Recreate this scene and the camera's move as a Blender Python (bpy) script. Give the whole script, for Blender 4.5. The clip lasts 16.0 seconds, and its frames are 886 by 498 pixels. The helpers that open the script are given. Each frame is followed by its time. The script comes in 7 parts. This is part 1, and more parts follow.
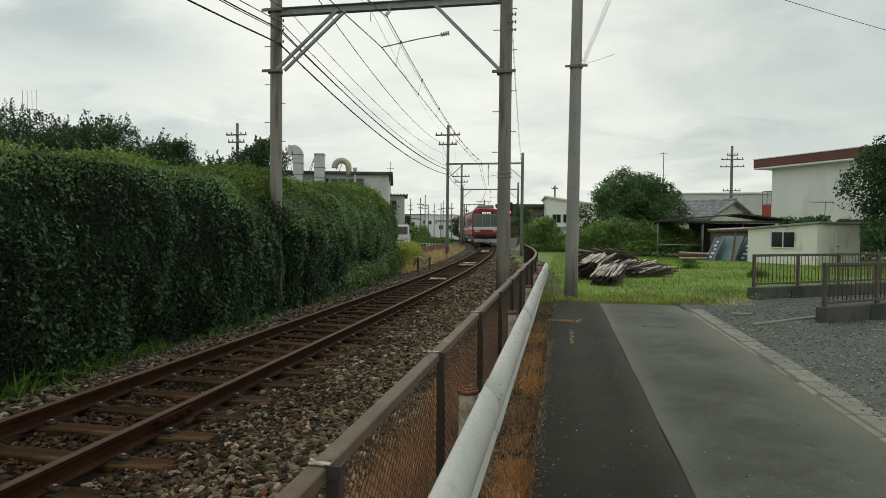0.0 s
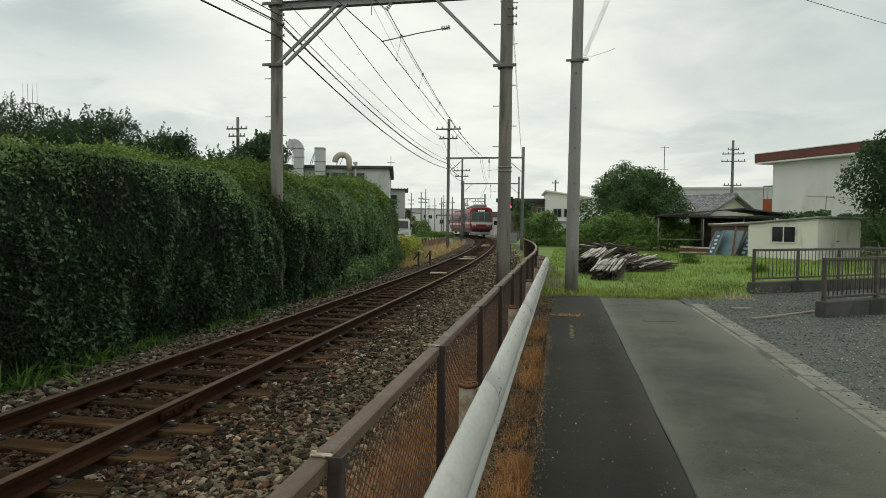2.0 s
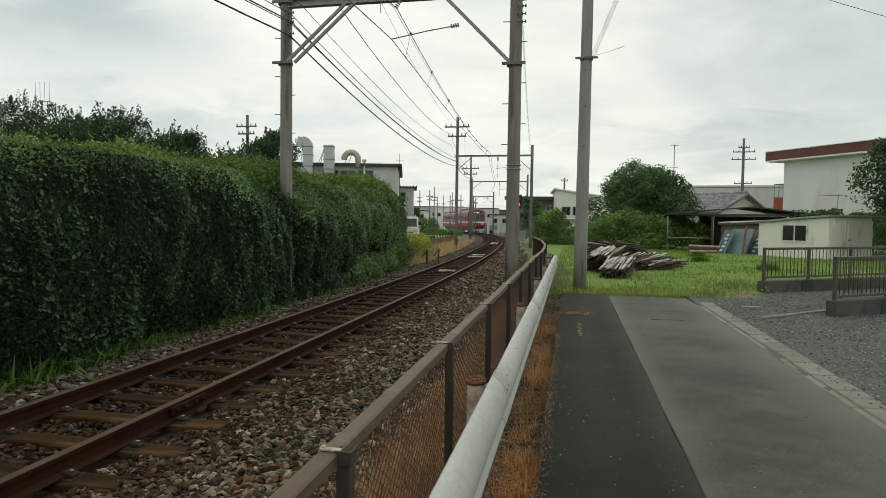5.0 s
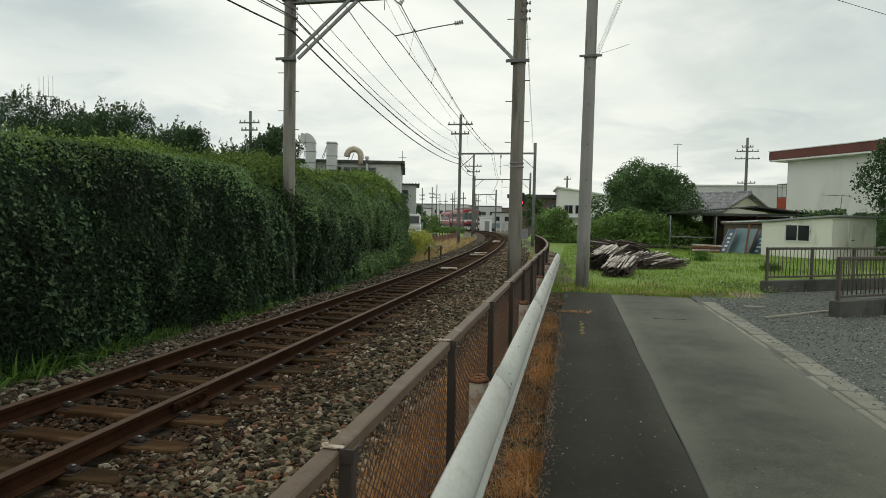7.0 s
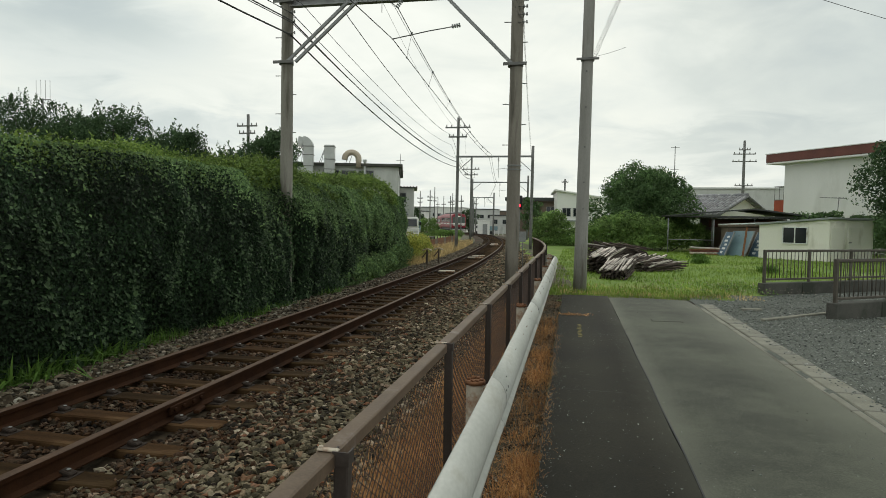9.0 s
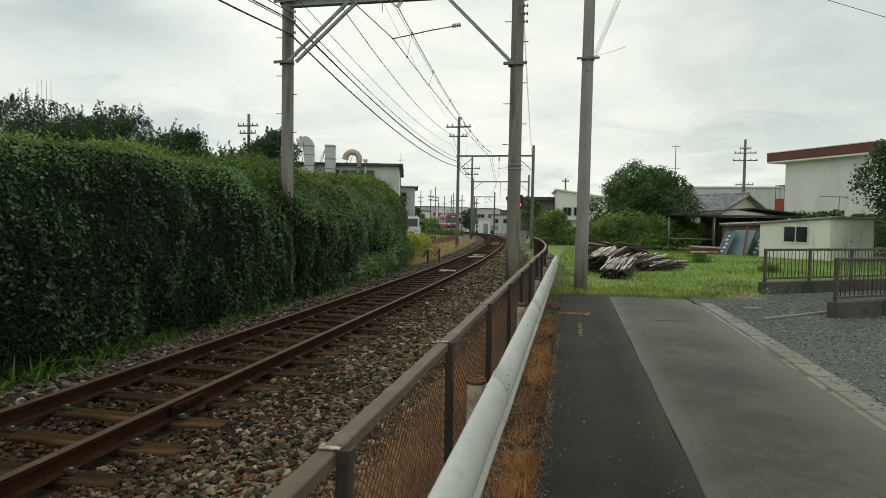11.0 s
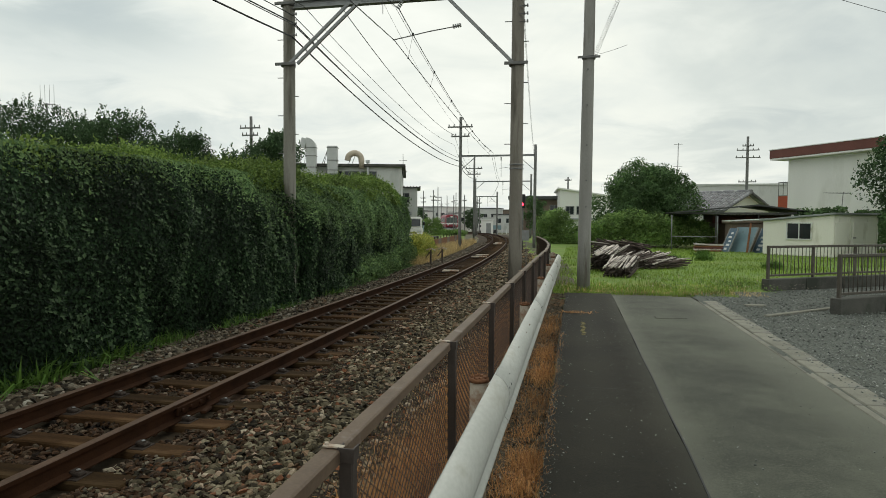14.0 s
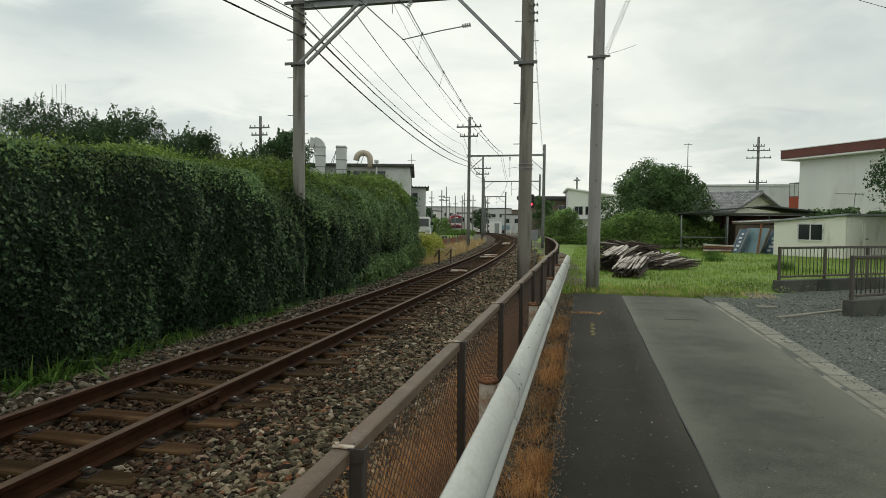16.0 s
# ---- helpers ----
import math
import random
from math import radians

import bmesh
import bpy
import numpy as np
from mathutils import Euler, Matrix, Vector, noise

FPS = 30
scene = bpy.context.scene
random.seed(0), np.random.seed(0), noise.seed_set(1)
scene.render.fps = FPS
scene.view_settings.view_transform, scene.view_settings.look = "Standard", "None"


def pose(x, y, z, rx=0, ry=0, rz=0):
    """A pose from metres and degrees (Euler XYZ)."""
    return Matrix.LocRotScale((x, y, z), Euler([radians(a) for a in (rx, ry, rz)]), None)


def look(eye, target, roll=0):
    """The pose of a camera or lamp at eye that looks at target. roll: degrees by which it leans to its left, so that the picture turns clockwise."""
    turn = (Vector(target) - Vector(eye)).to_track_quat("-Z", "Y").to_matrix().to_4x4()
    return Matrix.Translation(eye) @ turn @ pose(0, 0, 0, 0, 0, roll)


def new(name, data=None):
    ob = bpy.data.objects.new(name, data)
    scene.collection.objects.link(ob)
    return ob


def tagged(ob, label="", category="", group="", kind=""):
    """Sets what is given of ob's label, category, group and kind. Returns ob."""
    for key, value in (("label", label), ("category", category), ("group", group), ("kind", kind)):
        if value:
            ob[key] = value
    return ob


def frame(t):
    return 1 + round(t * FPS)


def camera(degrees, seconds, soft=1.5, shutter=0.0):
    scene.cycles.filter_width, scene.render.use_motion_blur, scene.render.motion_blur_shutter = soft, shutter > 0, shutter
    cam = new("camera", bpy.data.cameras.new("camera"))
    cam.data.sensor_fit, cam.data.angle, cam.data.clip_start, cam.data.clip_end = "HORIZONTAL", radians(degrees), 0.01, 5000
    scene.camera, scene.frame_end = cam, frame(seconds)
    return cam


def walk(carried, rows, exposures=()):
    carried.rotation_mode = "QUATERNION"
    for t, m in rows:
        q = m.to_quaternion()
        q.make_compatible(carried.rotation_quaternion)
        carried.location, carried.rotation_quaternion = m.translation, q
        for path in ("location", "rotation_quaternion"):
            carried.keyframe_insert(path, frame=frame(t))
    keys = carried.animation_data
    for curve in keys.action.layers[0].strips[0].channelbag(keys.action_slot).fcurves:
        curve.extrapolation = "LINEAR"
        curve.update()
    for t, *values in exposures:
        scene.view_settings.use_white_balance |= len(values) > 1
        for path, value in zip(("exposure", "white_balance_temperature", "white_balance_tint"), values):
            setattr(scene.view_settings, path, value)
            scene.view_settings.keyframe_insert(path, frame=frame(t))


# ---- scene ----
cam = camera(70.1, 16.0, soft=0.58)
PATH = [
    (0, pose(0.000, -0.000, 1.600, 88.04, -0.40, 10.71)),
    (0.5, pose(0.003, -0.005, 1.603, 87.77, -0.31, 11.00)),
    (1, pose(0.011, -0.038, 1.608, 87.62, -0.41, 11.02)),
    (1.5, pose(0.005, -0.033, 1.607, 87.41, -0.36, 10.94)),
    (2, pose(0.005, -0.022, 1.602, 87.52, -0.46, 10.76)),
    (2.5, pose(0.002, -0.024, 1.603, 87.61, -0.58, 11.13)),
    (3, pose(-0.001, -0.003, 1.593, 87.68, -0.57, 11.01)),
    (3.5, pose(-0.001, -0.014, 1.600, 87.63, -0.53, 11.31)),
    (4, pose(0.008, -0.032, 1.601, 87.49, -0.53, 11.44)),
    (6.5, pose(0.001, -0.040, 1.598, 87.19, -0.76, 11.72)),
    (7, pose(-0.002, -0.029, 1.599, 87.09, -0.98, 11.74)),
    (7.5, pose(0.002, -0.032, 1.602, 87.00, -1.12, 11.98)),
    (8, pose(0.005, -0.039, 1.598, 87.17, -0.97, 11.74)),
    (8.5, pose(0.008, -0.050, 1.603, 87.36, -1.02, 11.68)),
    (9, pose(0.006, -0.020, 1.594, 87.37, -0.90, 11.56)),
    (11.5, pose(0.013, -0.046, 1.594, 87.33, -0.72, 11.69)),
    (12, pose(0.019, -0.059, 1.600, 87.40, -0.26, 11.62)),
    (12.5, pose(0.019, -0.050, 1.597, 87.36, -0.07, 11.99)),
    (13, pose(0.018, -0.060, 1.596, 87.33, 0.03, 12.17)),
    (13.5, pose(0.022, -0.057, 1.595, 87.25, -0.24, 11.90)),
    (14, pose(0.024, -0.058, 1.595, 87.33, -0.26, 11.88)),
    (14.5, pose(0.021, -0.043, 1.594, 87.66, -0.50, 12.14)),
    (15, pose(0.016, -0.043, 1.587, 87.64, -0.52, 12.38)),
    (15.5, pose(0.014, -0.064, 1.596, 87.43, -0.34, 12.54)),
    (16, pose(0.011, -0.046, 1.594, 87.32, -0.42, 12.63)),
]
walk(cam, PATH, exposures=[(0, 0.0, 6650, 2), (4, 0.07, 6650, 2), (16, 0.09, 6650, 2)])

# ---------- sky and sun: a bright, closed cloud cover ----------
world = bpy.data.worlds.new("world")
scene.world = world
world.use_nodes = True
wt = world.node_tree
wt.nodes.clear()
w_out = wt.nodes.new("ShaderNodeOutputWorld")
w_bg = wt.nodes.new("ShaderNodeBackground")
w_bg2 = wt.nodes.new("ShaderNodeBackground")
w_add = wt.nodes.new("ShaderNodeMixShader")
w_add.inputs[0].default_value = 0.965
w_sky = wt.nodes.new("ShaderNodeTexSky")
w_sky.sky_type = "NISHITA"
w_sky.sun_disc = False
w_sky.sun_elevation = radians(24)
w_sky.sun_rotation = radians(12)
w_sky.air_density = 1.0
w_sky.dust_density = 3.0
w_bg.inputs["Strength"].default_value = 0.05
wt.links.new(w_sky.outputs[0], w_bg.inputs["Color"])


def w_math(op, a, b=None):
    """One step of arithmetic in the sky; a and b are sockets or numbers."""
    nd = wt.nodes.new("ShaderNodeMath")
    nd.operation = op
    for k, v in enumerate((a, b)):
        if isinstance(v, (int, float)):
            nd.inputs[k].default_value = v
        elif v is not None:
            wt.links.new(v, nd.inputs[k])
    return nd.outputs[0]


def w_noise(vec, scale, detail, distortion=0.0):
    nd = wt.nodes.new("ShaderNodeTexNoise")
    nd.inputs["Scale"].default_value = scale
    nd.inputs["Detail"].default_value = detail
    nd.inputs["Roughness"].default_value = 0.56
    nd.inputs["Distortion"].default_value = distortion
    wt.links.new(vec, nd.inputs["Vector"])
    return nd.outputs["Fac"]


w_tc = wt.nodes.new("ShaderNodeTexCoord")
w_xyz = wt.nodes.new("ShaderNodeSeparateXYZ")
wt.links.new(w_tc.outputs["Generated"], w_xyz.inputs[0])
# the cloud layer lies flat overhead, so that its forms close up towards the horizon
w_up = w_math("MAXIMUM", w_math("ADD", w_xyz.outputs[2], 0.16), 0.06)
w_flat = wt.nodes.new("ShaderNodeCombineXYZ")
wt.links.new(w_math("DIVIDE", w_xyz.outputs[0], w_up), w_flat.inputs[0])
wt.links.new(w_math("DIVIDE", w_xyz.outputs[1], w_up), w_flat.inputs[1])
w_large = w_noise(w_flat.outputs[0], 0.55, 6, 0.5)
w_small = w_noise(w_flat.outputs[0], 1.9, 7, 0.6)
w_az = w_math("MULTIPLY", w_math("ARCTAN2", w_math("MULTIPLY", w_xyz.outputs[0], -1.0), w_xyz.outputs[1]), 57.3)
w_el = w_math("MULTIPLY", w_math("ARCSINE", w_xyz.outputs[2]), 57.3)
w_az = w_math("ADD", w_az, w_math("MULTIPLY", w_math("SUBTRACT", w_large, 0.5), 34.0))
w_el = w_math("ADD", w_el, w_math("MULTIPLY", w_math("SUBTRACT", w_small, 0.5), 11.0))
w_v = w_math("ADD", 0.62, w_math("MULTIPLY", w_math("SUBTRACT", w_large, 0.5), 0.95))
w_v = w_math("ADD", w_v, w_math("MULTIPLY", w_math("SUBTRACT", w_small, 0.5), 0.95))
# thick and thin places of the cover: bearing to the left and height in degrees, their spreads, and how much lighter
for az, el, saz, sel, amount in ((41, 15, 12, 2.8, -0.45), (40, 21.5, 18, 3.4, 0.85), (25, 15.5, 10, 5, 0.40), (38, 9.5, 16, 2.4, 0.12), (34, 8, 15, 1.8, -0.10), (10, 12, 13, 10, 0.16),
                                 (-22, 16, 18, 11, -0.46), (-8, 4.6, 12, 1.6, 0.16), (-14, 6.8, 10, 1.0, -0.16), (-6, 9.5, 8, 1.2, 0.08)):
    qa = w_math("DIVIDE", w_math("SUBTRACT", w_az, float(az)), float(saz))
    qe = w_math("DIVIDE", w_math("SUBTRACT", w_el, float(el)), float(sel))
    rr = w_math("ADD", w_math("MULTIPLY", qa, qa), w_math("MULTIPLY", qe, qe))
    w_v = w_math("ADD", w_v, w_math("MULTIPLY", w_math("POWER", 2.718, w_math("MULTIPLY", rr, -1.0)), amount))
w_r = wt.nodes.new("ShaderNodeValToRGB")
cr = w_r.color_ramp
cr.elements[0].position, cr.elements[0].color = 0.05, (0.46, 0.51, 0.55, 1)
cr.elements[1].position, cr.elements[1].color = 0.98, (0.87, 0.865, 0.85, 1)
for at, c in ((0.33, (0.57, 0.61, 0.63)), (0.55, (0.69, 0.715, 0.725)), (0.74, (0.775, 0.785, 0.775))):
    el = cr.elements.new(at)
    el.color = (*c, 1)
wt.links.new(w_v, w_r.inputs["Fac"])
wt.links.new(w_r.outputs["Color"], w_bg2.inputs["Color"])
w_bg2.inputs["Strength"].default_value = 1.09
wt.links.new(w_bg.outputs[0], w_add.inputs[1])
wt.links.new(w_bg2.outputs[0], w_add.inputs[2])
wt.links.new(w_add.outputs[0], w_out.inputs["Surface"])

sun = new("sun", bpy.data.lights.new("sun", "SUN"))
sun.data.energy = 0.5
sun.data.angle = radians(25)
sun.data.color = (1.0, 0.95, 0.88)
sun.matrix_world = look((8, 60, 45), (0, 8, 0))


# ---------- materials ----------
def mat(name, c1, c2=None, rough=0.8, metal=0.0, scale=6.0, fine=60.0, bump=0.2, spread=0.5, spec=0.4,
        rand=0.0, island=0.0, stain=None, stain_at=0.6, stain_scale=1.2, dist=0.01, stretch=None, finew=0.4):
    """Noise-mixed surface: two colours at two scales, a stain colour with soft edges, bump, random value per object or island."""
    m = bpy.data.materials.new(name)
    m.use_nodes = True
    nt = m.node_tree
    n, l = nt.nodes, nt.links
    b = n["Principled BSDF"]
    b.inputs["Roughness"].default_value = rough
    b.inputs["Metallic"].default_value = metal
    b.inputs["Specular IOR Level"].default_value = spec
    c2 = c2 or tuple(x * 0.75 for x in c1)
    tc = n.new("ShaderNodeTexCoord")
    mp = n.new("ShaderNodeMapping")
    if stretch:
        mp.inputs["Scale"].default_value = stretch
    l.new(tc.outputs["Object"], mp.inputs["Vector"])
    n1 = n.new("ShaderNodeTexNoise")
    n1.inputs["Scale"].default_value = scale
    n1.inputs["Detail"].default_value = 5
    l.new(mp.outputs[0], n1.inputs["Vector"])
    n2 = n.new("ShaderNodeTexNoise")
    n2.inputs["Scale"].default_value = fine
    n2.inputs["Detail"].default_value = 3
    l.new(mp.outputs[0], n2.inputs["Vector"])
    mixf = n.new("ShaderNodeMath")
    mixf.operation = "MULTIPLY_ADD"
    l.new(n1.outputs["Fac"], mixf.inputs[0])
    mixf.inputs[1].default_value = 1 - finew
    add = n.new("ShaderNodeMath")
    add.operation = "MULTIPLY"
    l.new(n2.outputs["Fac"], add.inputs[0])
    add.inputs[1].default_value = finew
    l.new(add.outputs[0], mixf.inputs[2])
    ramp = n.new("ShaderNodeValToRGB")
    ramp.color_ramp.elements[0].position = 0.5 - spread * 0.3
    ramp.color_ramp.elements[1].position = 0.5 + spread * 0.3
    ramp.color_ramp.elements[0].color = (*c2, 1)
    ramp.color_ramp.elements[1].color = (*c1, 1)
    l.new(mixf.outputs[0], ramp.inputs["Fac"])
    col = ramp.outputs["Color"]
    if stain:
        n3 = n.new("ShaderNodeTexNoise")
        n3.inputs["Scale"].default_value = stain_scale
        n3.inputs["Detail"].default_value = 8
        n3.inputs["Roughness"].default_value = 0.62
        l.new(mp.outputs[0], n3.inputs["Vector"])
        r3 = n.new("ShaderNodeValToRGB")
        r3.color_ramp.elements[0].position = stain_at - 0.06
        r3.color_ramp.elements[1].position = stain_at + 0.06
        l.new(n3.outputs["Fac"], r3.inputs["Fac"])
        mx = n.new("ShaderNodeMix")
        mx.data_type = "RGBA"
        l.new(r3.outputs["Color"], mx.inputs["Factor"])
        l.new(col, mx.inputs["A"])
        mx.inputs["B"].default_value = (*stain, 1)
        col = mx.outputs["Result"]
    if rand or island:
        hsv = n.new("ShaderNodeHueSaturation")
        src = n.new("ShaderNodeObjectInfo").outputs["Random"] if rand else n.new("ShaderNodeNewGeometry").outputs["Random Per Island"]
        mr = n.new("ShaderNodeMapRange")
        amount = rand or island
        mr.inputs["To Min"].default_value = 1 - amount
        mr.inputs["To Max"].default_value = 1 + amount
        l.new(src, mr.inputs["Value"])
        l.new(mr.outputs[0], hsv.inputs["Value"])
        mr2 = n.new("ShaderNodeMath")
        mr2.operation = "MULTIPLY_ADD"
        l.new(src, mr2.inputs[0])
        mr2.inputs[1].default_value = -0.03 * amount
        mr2.inputs[2].default_value = 0.5 + 0.015 * amount
        l.new(mr2.outputs[0], hsv.inputs["Hue"])
        l.new(col, hsv.inputs["Color"])
        col = hsv.outputs["Color"]
    l.new(col, b.inputs["Base Color"])
    if bump:
        bp = n.new("ShaderNodeBump")
        bp.inputs["Strength"].default_value = bump
        bp.inputs["Distance"].default_value = dist
        l.new(mixf.outputs[0], bp.inputs["Height"])
        l.new(bp.outputs[0], b.inputs["Normal"])
    return m


def stone_mat(name, colors, rough=0.85):
    """Broken stones: each stone takes one of several colours, with fine grain on it."""
    m = bpy.data.materials.new(name)
    m.use_nodes = True
    n, l = m.node_tree.nodes, m.node_tree.links
    b = n["Principled BSDF"]
    b.inputs["Roughness"].default_value = rough
    b.inputs["Specular IOR Level"].default_value = 0.2
    g = n.new("ShaderNodeNewGeometry")
    r = n.new("ShaderNodeValToRGB")
    r.color_ramp.interpolation = "LINEAR"
    stops = (0.0, 0.25, 0.55, 0.78, 0.90, 1.0)
    r.color_ramp.elements[0].color = (*colors[0], 1)
    r.color_ramp.elements[1].color = (*colors[-1], 1)
    for at, c in zip(stops[1:-1], colors[1:-1]):
        r.color_ramp.elements.new(at).color = (*c, 1)
    l.new(g.outputs["Random Per Island"], r.inputs["Fac"])
    tc = n.new("ShaderNodeTexCoord")
    grain = n.new("ShaderNodeTexNoise")
    grain.inputs["Scale"].default_value = 70
    grain.inputs["Detail"].default_value = 4
    l.new(tc.outputs["Object"], grain.inputs["Vector"])
    wide = n.new("ShaderNodeTexNoise")
    wide.inputs["Scale"].default_value = 0.9
    wide.inputs["Detail"].default_value = 4
    l.new(tc.outputs["Object"], wide.inputs["Vector"])
    both = n.new("ShaderNodeMath")
    both.operation = "ADD"
    l.new(grain.outputs["Fac"], both.inputs[0])
    l.new(wide.outputs["Fac"], both.inputs[1])
    mr = n.new("ShaderNodeMapRange")
    mr.inputs["From Min"].default_value = 0.65
    mr.inputs["From Max"].default_value = 1.35
    mr.inputs["To Min"].default_value = 0.5
    mr.inputs["To Max"].default_value = 1.5
    l.new(both.outputs[0], mr.inputs["Value"])
    h = n.new("ShaderNodeHueSaturation")
    l.new(mr.outputs[0], h.inputs["Value"])
    l.new(r.outputs["Color"], h.inputs["Color"])
    l.new(h.outputs["Color"], b.inputs["Base Color"])
    bp = n.new("ShaderNodeBump")
    bp.inputs["Strength"].default_value = 0.35
    bp.inputs["Distance"].default_value = 0.006
    l.new(grain.outputs["Fac"], bp.inputs["Height"])
    l.new(bp.outputs[0], b.inputs["Normal"])
    return m


def road_mat(name, c1, c2, dust, seams, gloss=0.16):
    """Asphalt: wide soft stains, fine aggregate with pale chips, and blown dust along seams (x, spread, y from which it lies thick, amount)."""
    m = bpy.data.materials.new(name)
    m.use_nodes = True
    n, l = m.node_tree.nodes, m.node_tree.links
    b = n["Principled BSDF"]
    b.inputs["Roughness"].default_value = 0.8
    b.inputs["Specular IOR Level"].default_value = gloss
    tc = n.new("ShaderNodeTexCoord")

    def step(op, a, c=None, clamp=False):
        nd = n.new("ShaderNodeMath")
        nd.operation = op
        nd.use_clamp = clamp
        for k, v in enumerate((a, c)):
            if isinstance(v, (int, float)):
                nd.inputs[k].default_value = v
            elif v is not None:
                l.new(v, nd.inputs[k])
        return nd.outputs[0]

    def tex(scale, detail, rough=0.55):
        nd = n.new("ShaderNodeTexNoise")
        nd.inputs["Scale"].default_value = scale
        nd.inputs["Detail"].default_value = detail
        nd.inputs["Roughness"].default_value = rough
        l.new(tc.outputs["Object"], nd.inputs["Vector"])
        return nd.outputs["Fac"]
    wide, mid, fine = tex(0.55, 5), tex(3.2, 6, 0.65), tex(110, 3)
    v = step("ADD", step("MULTIPLY", wide, 0.85), step("ADD", step("MULTIPLY", mid, 0.35), step("MULTIPLY", fine, 0.75)))
    ramp = n.new("ShaderNodeValToRGB")
    ramp.color_ramp.elements[0].position, ramp.color_ramp.elements[0].color = 0.74, (*c2, 1)
    ramp.color_ramp.elements[1].position, ramp.color_ramp.elements[1].color = 1.0, (*c1, 1)
    l.new(step("SUBTRACT", v, 0.1), ramp.inputs["Fac"])
    col = ramp.outputs["Color"]
    xyz = n.new("ShaderNodeSeparateXYZ")
    l.new(tc.outputs["Object"], xyz.inputs[0])
    for x0, spread, y0, amount in seams:
        d = step("DIVIDE", step("ABSOLUTE", step("SUBTRACT", xyz.outputs[0], x0)), spread)
        d = step("SUBTRACT", 1.0, step("ADD", d, step("MULTIPLY", step("SUBTRACT", mid, 0.5), 1.1)), True)
        along = step("DIVIDE", xyz.outputs[1], y0, True)
        f = step("MULTIPLY", step("MULTIPLY", d, along), step("MULTIPLY", amount, step("ADD", 0.35, wide)), True)
        mx = n.new("ShaderNodeMix")
        mx.data_type = "RGBA"
        l.new(f, mx.inputs["Factor"])
        l.new(col, mx.inputs["A"])
        mx.inputs["B"].default_value = (*dust, 1)
        col = mx.outputs["Result"]
    chips = n.new("ShaderNodeTexVoronoi")
    chips.inputs["Scale"].default_value = 55
    l.new(tc.outputs["Object"], chips.inputs["Vector"])
    near = step("LESS_THAN", chips.outputs["Distance"], 0.20)
    rare = n.new("ShaderNodeSeparateXYZ")
    l.new(chips.outputs["Color"], rare.inputs[0])
    pick = step("MULTIPLY", near, step("GREATER_THAN", rare.outputs[0], 0.95))
    mx = n.new("ShaderNodeMix")
    mx.data_type = "RGBA"
    l.new(step("MULTIPLY", pick, 0.65), mx.inputs["Factor"])
    l.new(col, mx.inputs["A"])
    mx.inputs["B"].default_value = (0.24, 0.24, 0.21, 1)
    l.new(mx.outputs["Result"], b.inputs["Base Color"])
    bp = n.new("ShaderNodeBump")
    bp.inputs["Strength"].default_value = 0.5
    bp.inputs["Distance"].default_value = 0.004
    l.new(fine, bp.inputs["Height"])
    l.new(bp.outputs[0], b.inputs["Normal"])
    return m


def leafy(name, c1, c2, island=0.45, rough=0.55, gloss=0.18):
    """Leaf: a colour range per leaf and some light let through."""
    m = bpy.data.materials.new(name)
    m.use_nodes = True
    n, l = m.node_tree.nodes, m.node_tree.links
    b = n["Principled BSDF"]
    b.inputs["Roughness"].default_value = rough
    b.inputs["Specular IOR Level"].default_value = gloss
    g = n.new("ShaderNodeNewGeometry")
    r = n.new("ShaderNodeValToRGB")
    r.color_ramp.elements[0].color = (*c2, 1)
    r.color_ramp.elements[1].color = (*c1, 1)
    l.new(g.outputs["Random Per Island"], r.inputs["Fac"])
    tc = n.new("ShaderNodeTexCoord")
    nz = n.new("ShaderNodeTexNoise")
    nz.inputs["Scale"].default_value = 0.9
    nz.inputs["Detail"].default_value = 4
    l.new(tc.outputs["Object"], nz.inputs["Vector"])
    mr = n.new("ShaderNodeMapRange")
    mr.inputs["From Min"].default_value = 0.3
    mr.inputs["From Max"].default_value = 0.7
    mr.inputs["To Min"].default_value = 1 - island
    mr.inputs["To Max"].default_value = 1 + island
    l.new(nz.outputs["Fac"], mr.inputs["Value"])
    h = n.new("ShaderNodeHueSaturation")
    l.new(mr.outputs[0], h.inputs["Value"])
    l.new(r.outputs["Color"], h.inputs["Color"])
    l.new(h.outputs["Color"], b.inputs["Base Color"])
    tr = n.new("ShaderNodeBsdfTranslucent")
    l.new(h.outputs["Color"], tr.inputs["Color"])
    mx = n.new("ShaderNodeMixShader")
    mx.inputs[0].default_value = 0.25
    l.new(b.outputs[0], mx.inputs[1])
    l.new(tr.outputs[0], mx.inputs[2])
    l.new(mx.outputs[0], n["Material Output"].inputs["Surface"])
    return m


def glow(name, color, strength):
    m = bpy.data.materials.new(name)
    m.use_nodes = True
    b = m.node_tree.nodes["Principled BSDF"]
    b.inputs["Base Color"].default_value = (*color, 1)
    b.inputs["Emission Color"].default_value = (*color, 1)
    b.inputs["Emission Strength"].default_value = strength
    return m


def pane_mat(name, color=(0.02, 0.025, 0.03), rough=0.08):
    m = bpy.data.materials.new(name)
    m.use_nodes = True
    b = m.node_tree.nodes["Principled BSDF"]
    b.inputs["Base Color"].default_value = (*color, 1)
    b.inputs["Roughness"].default_value = rough
    b.inputs["Specular IOR Level"].default_value = 0.6
    return m


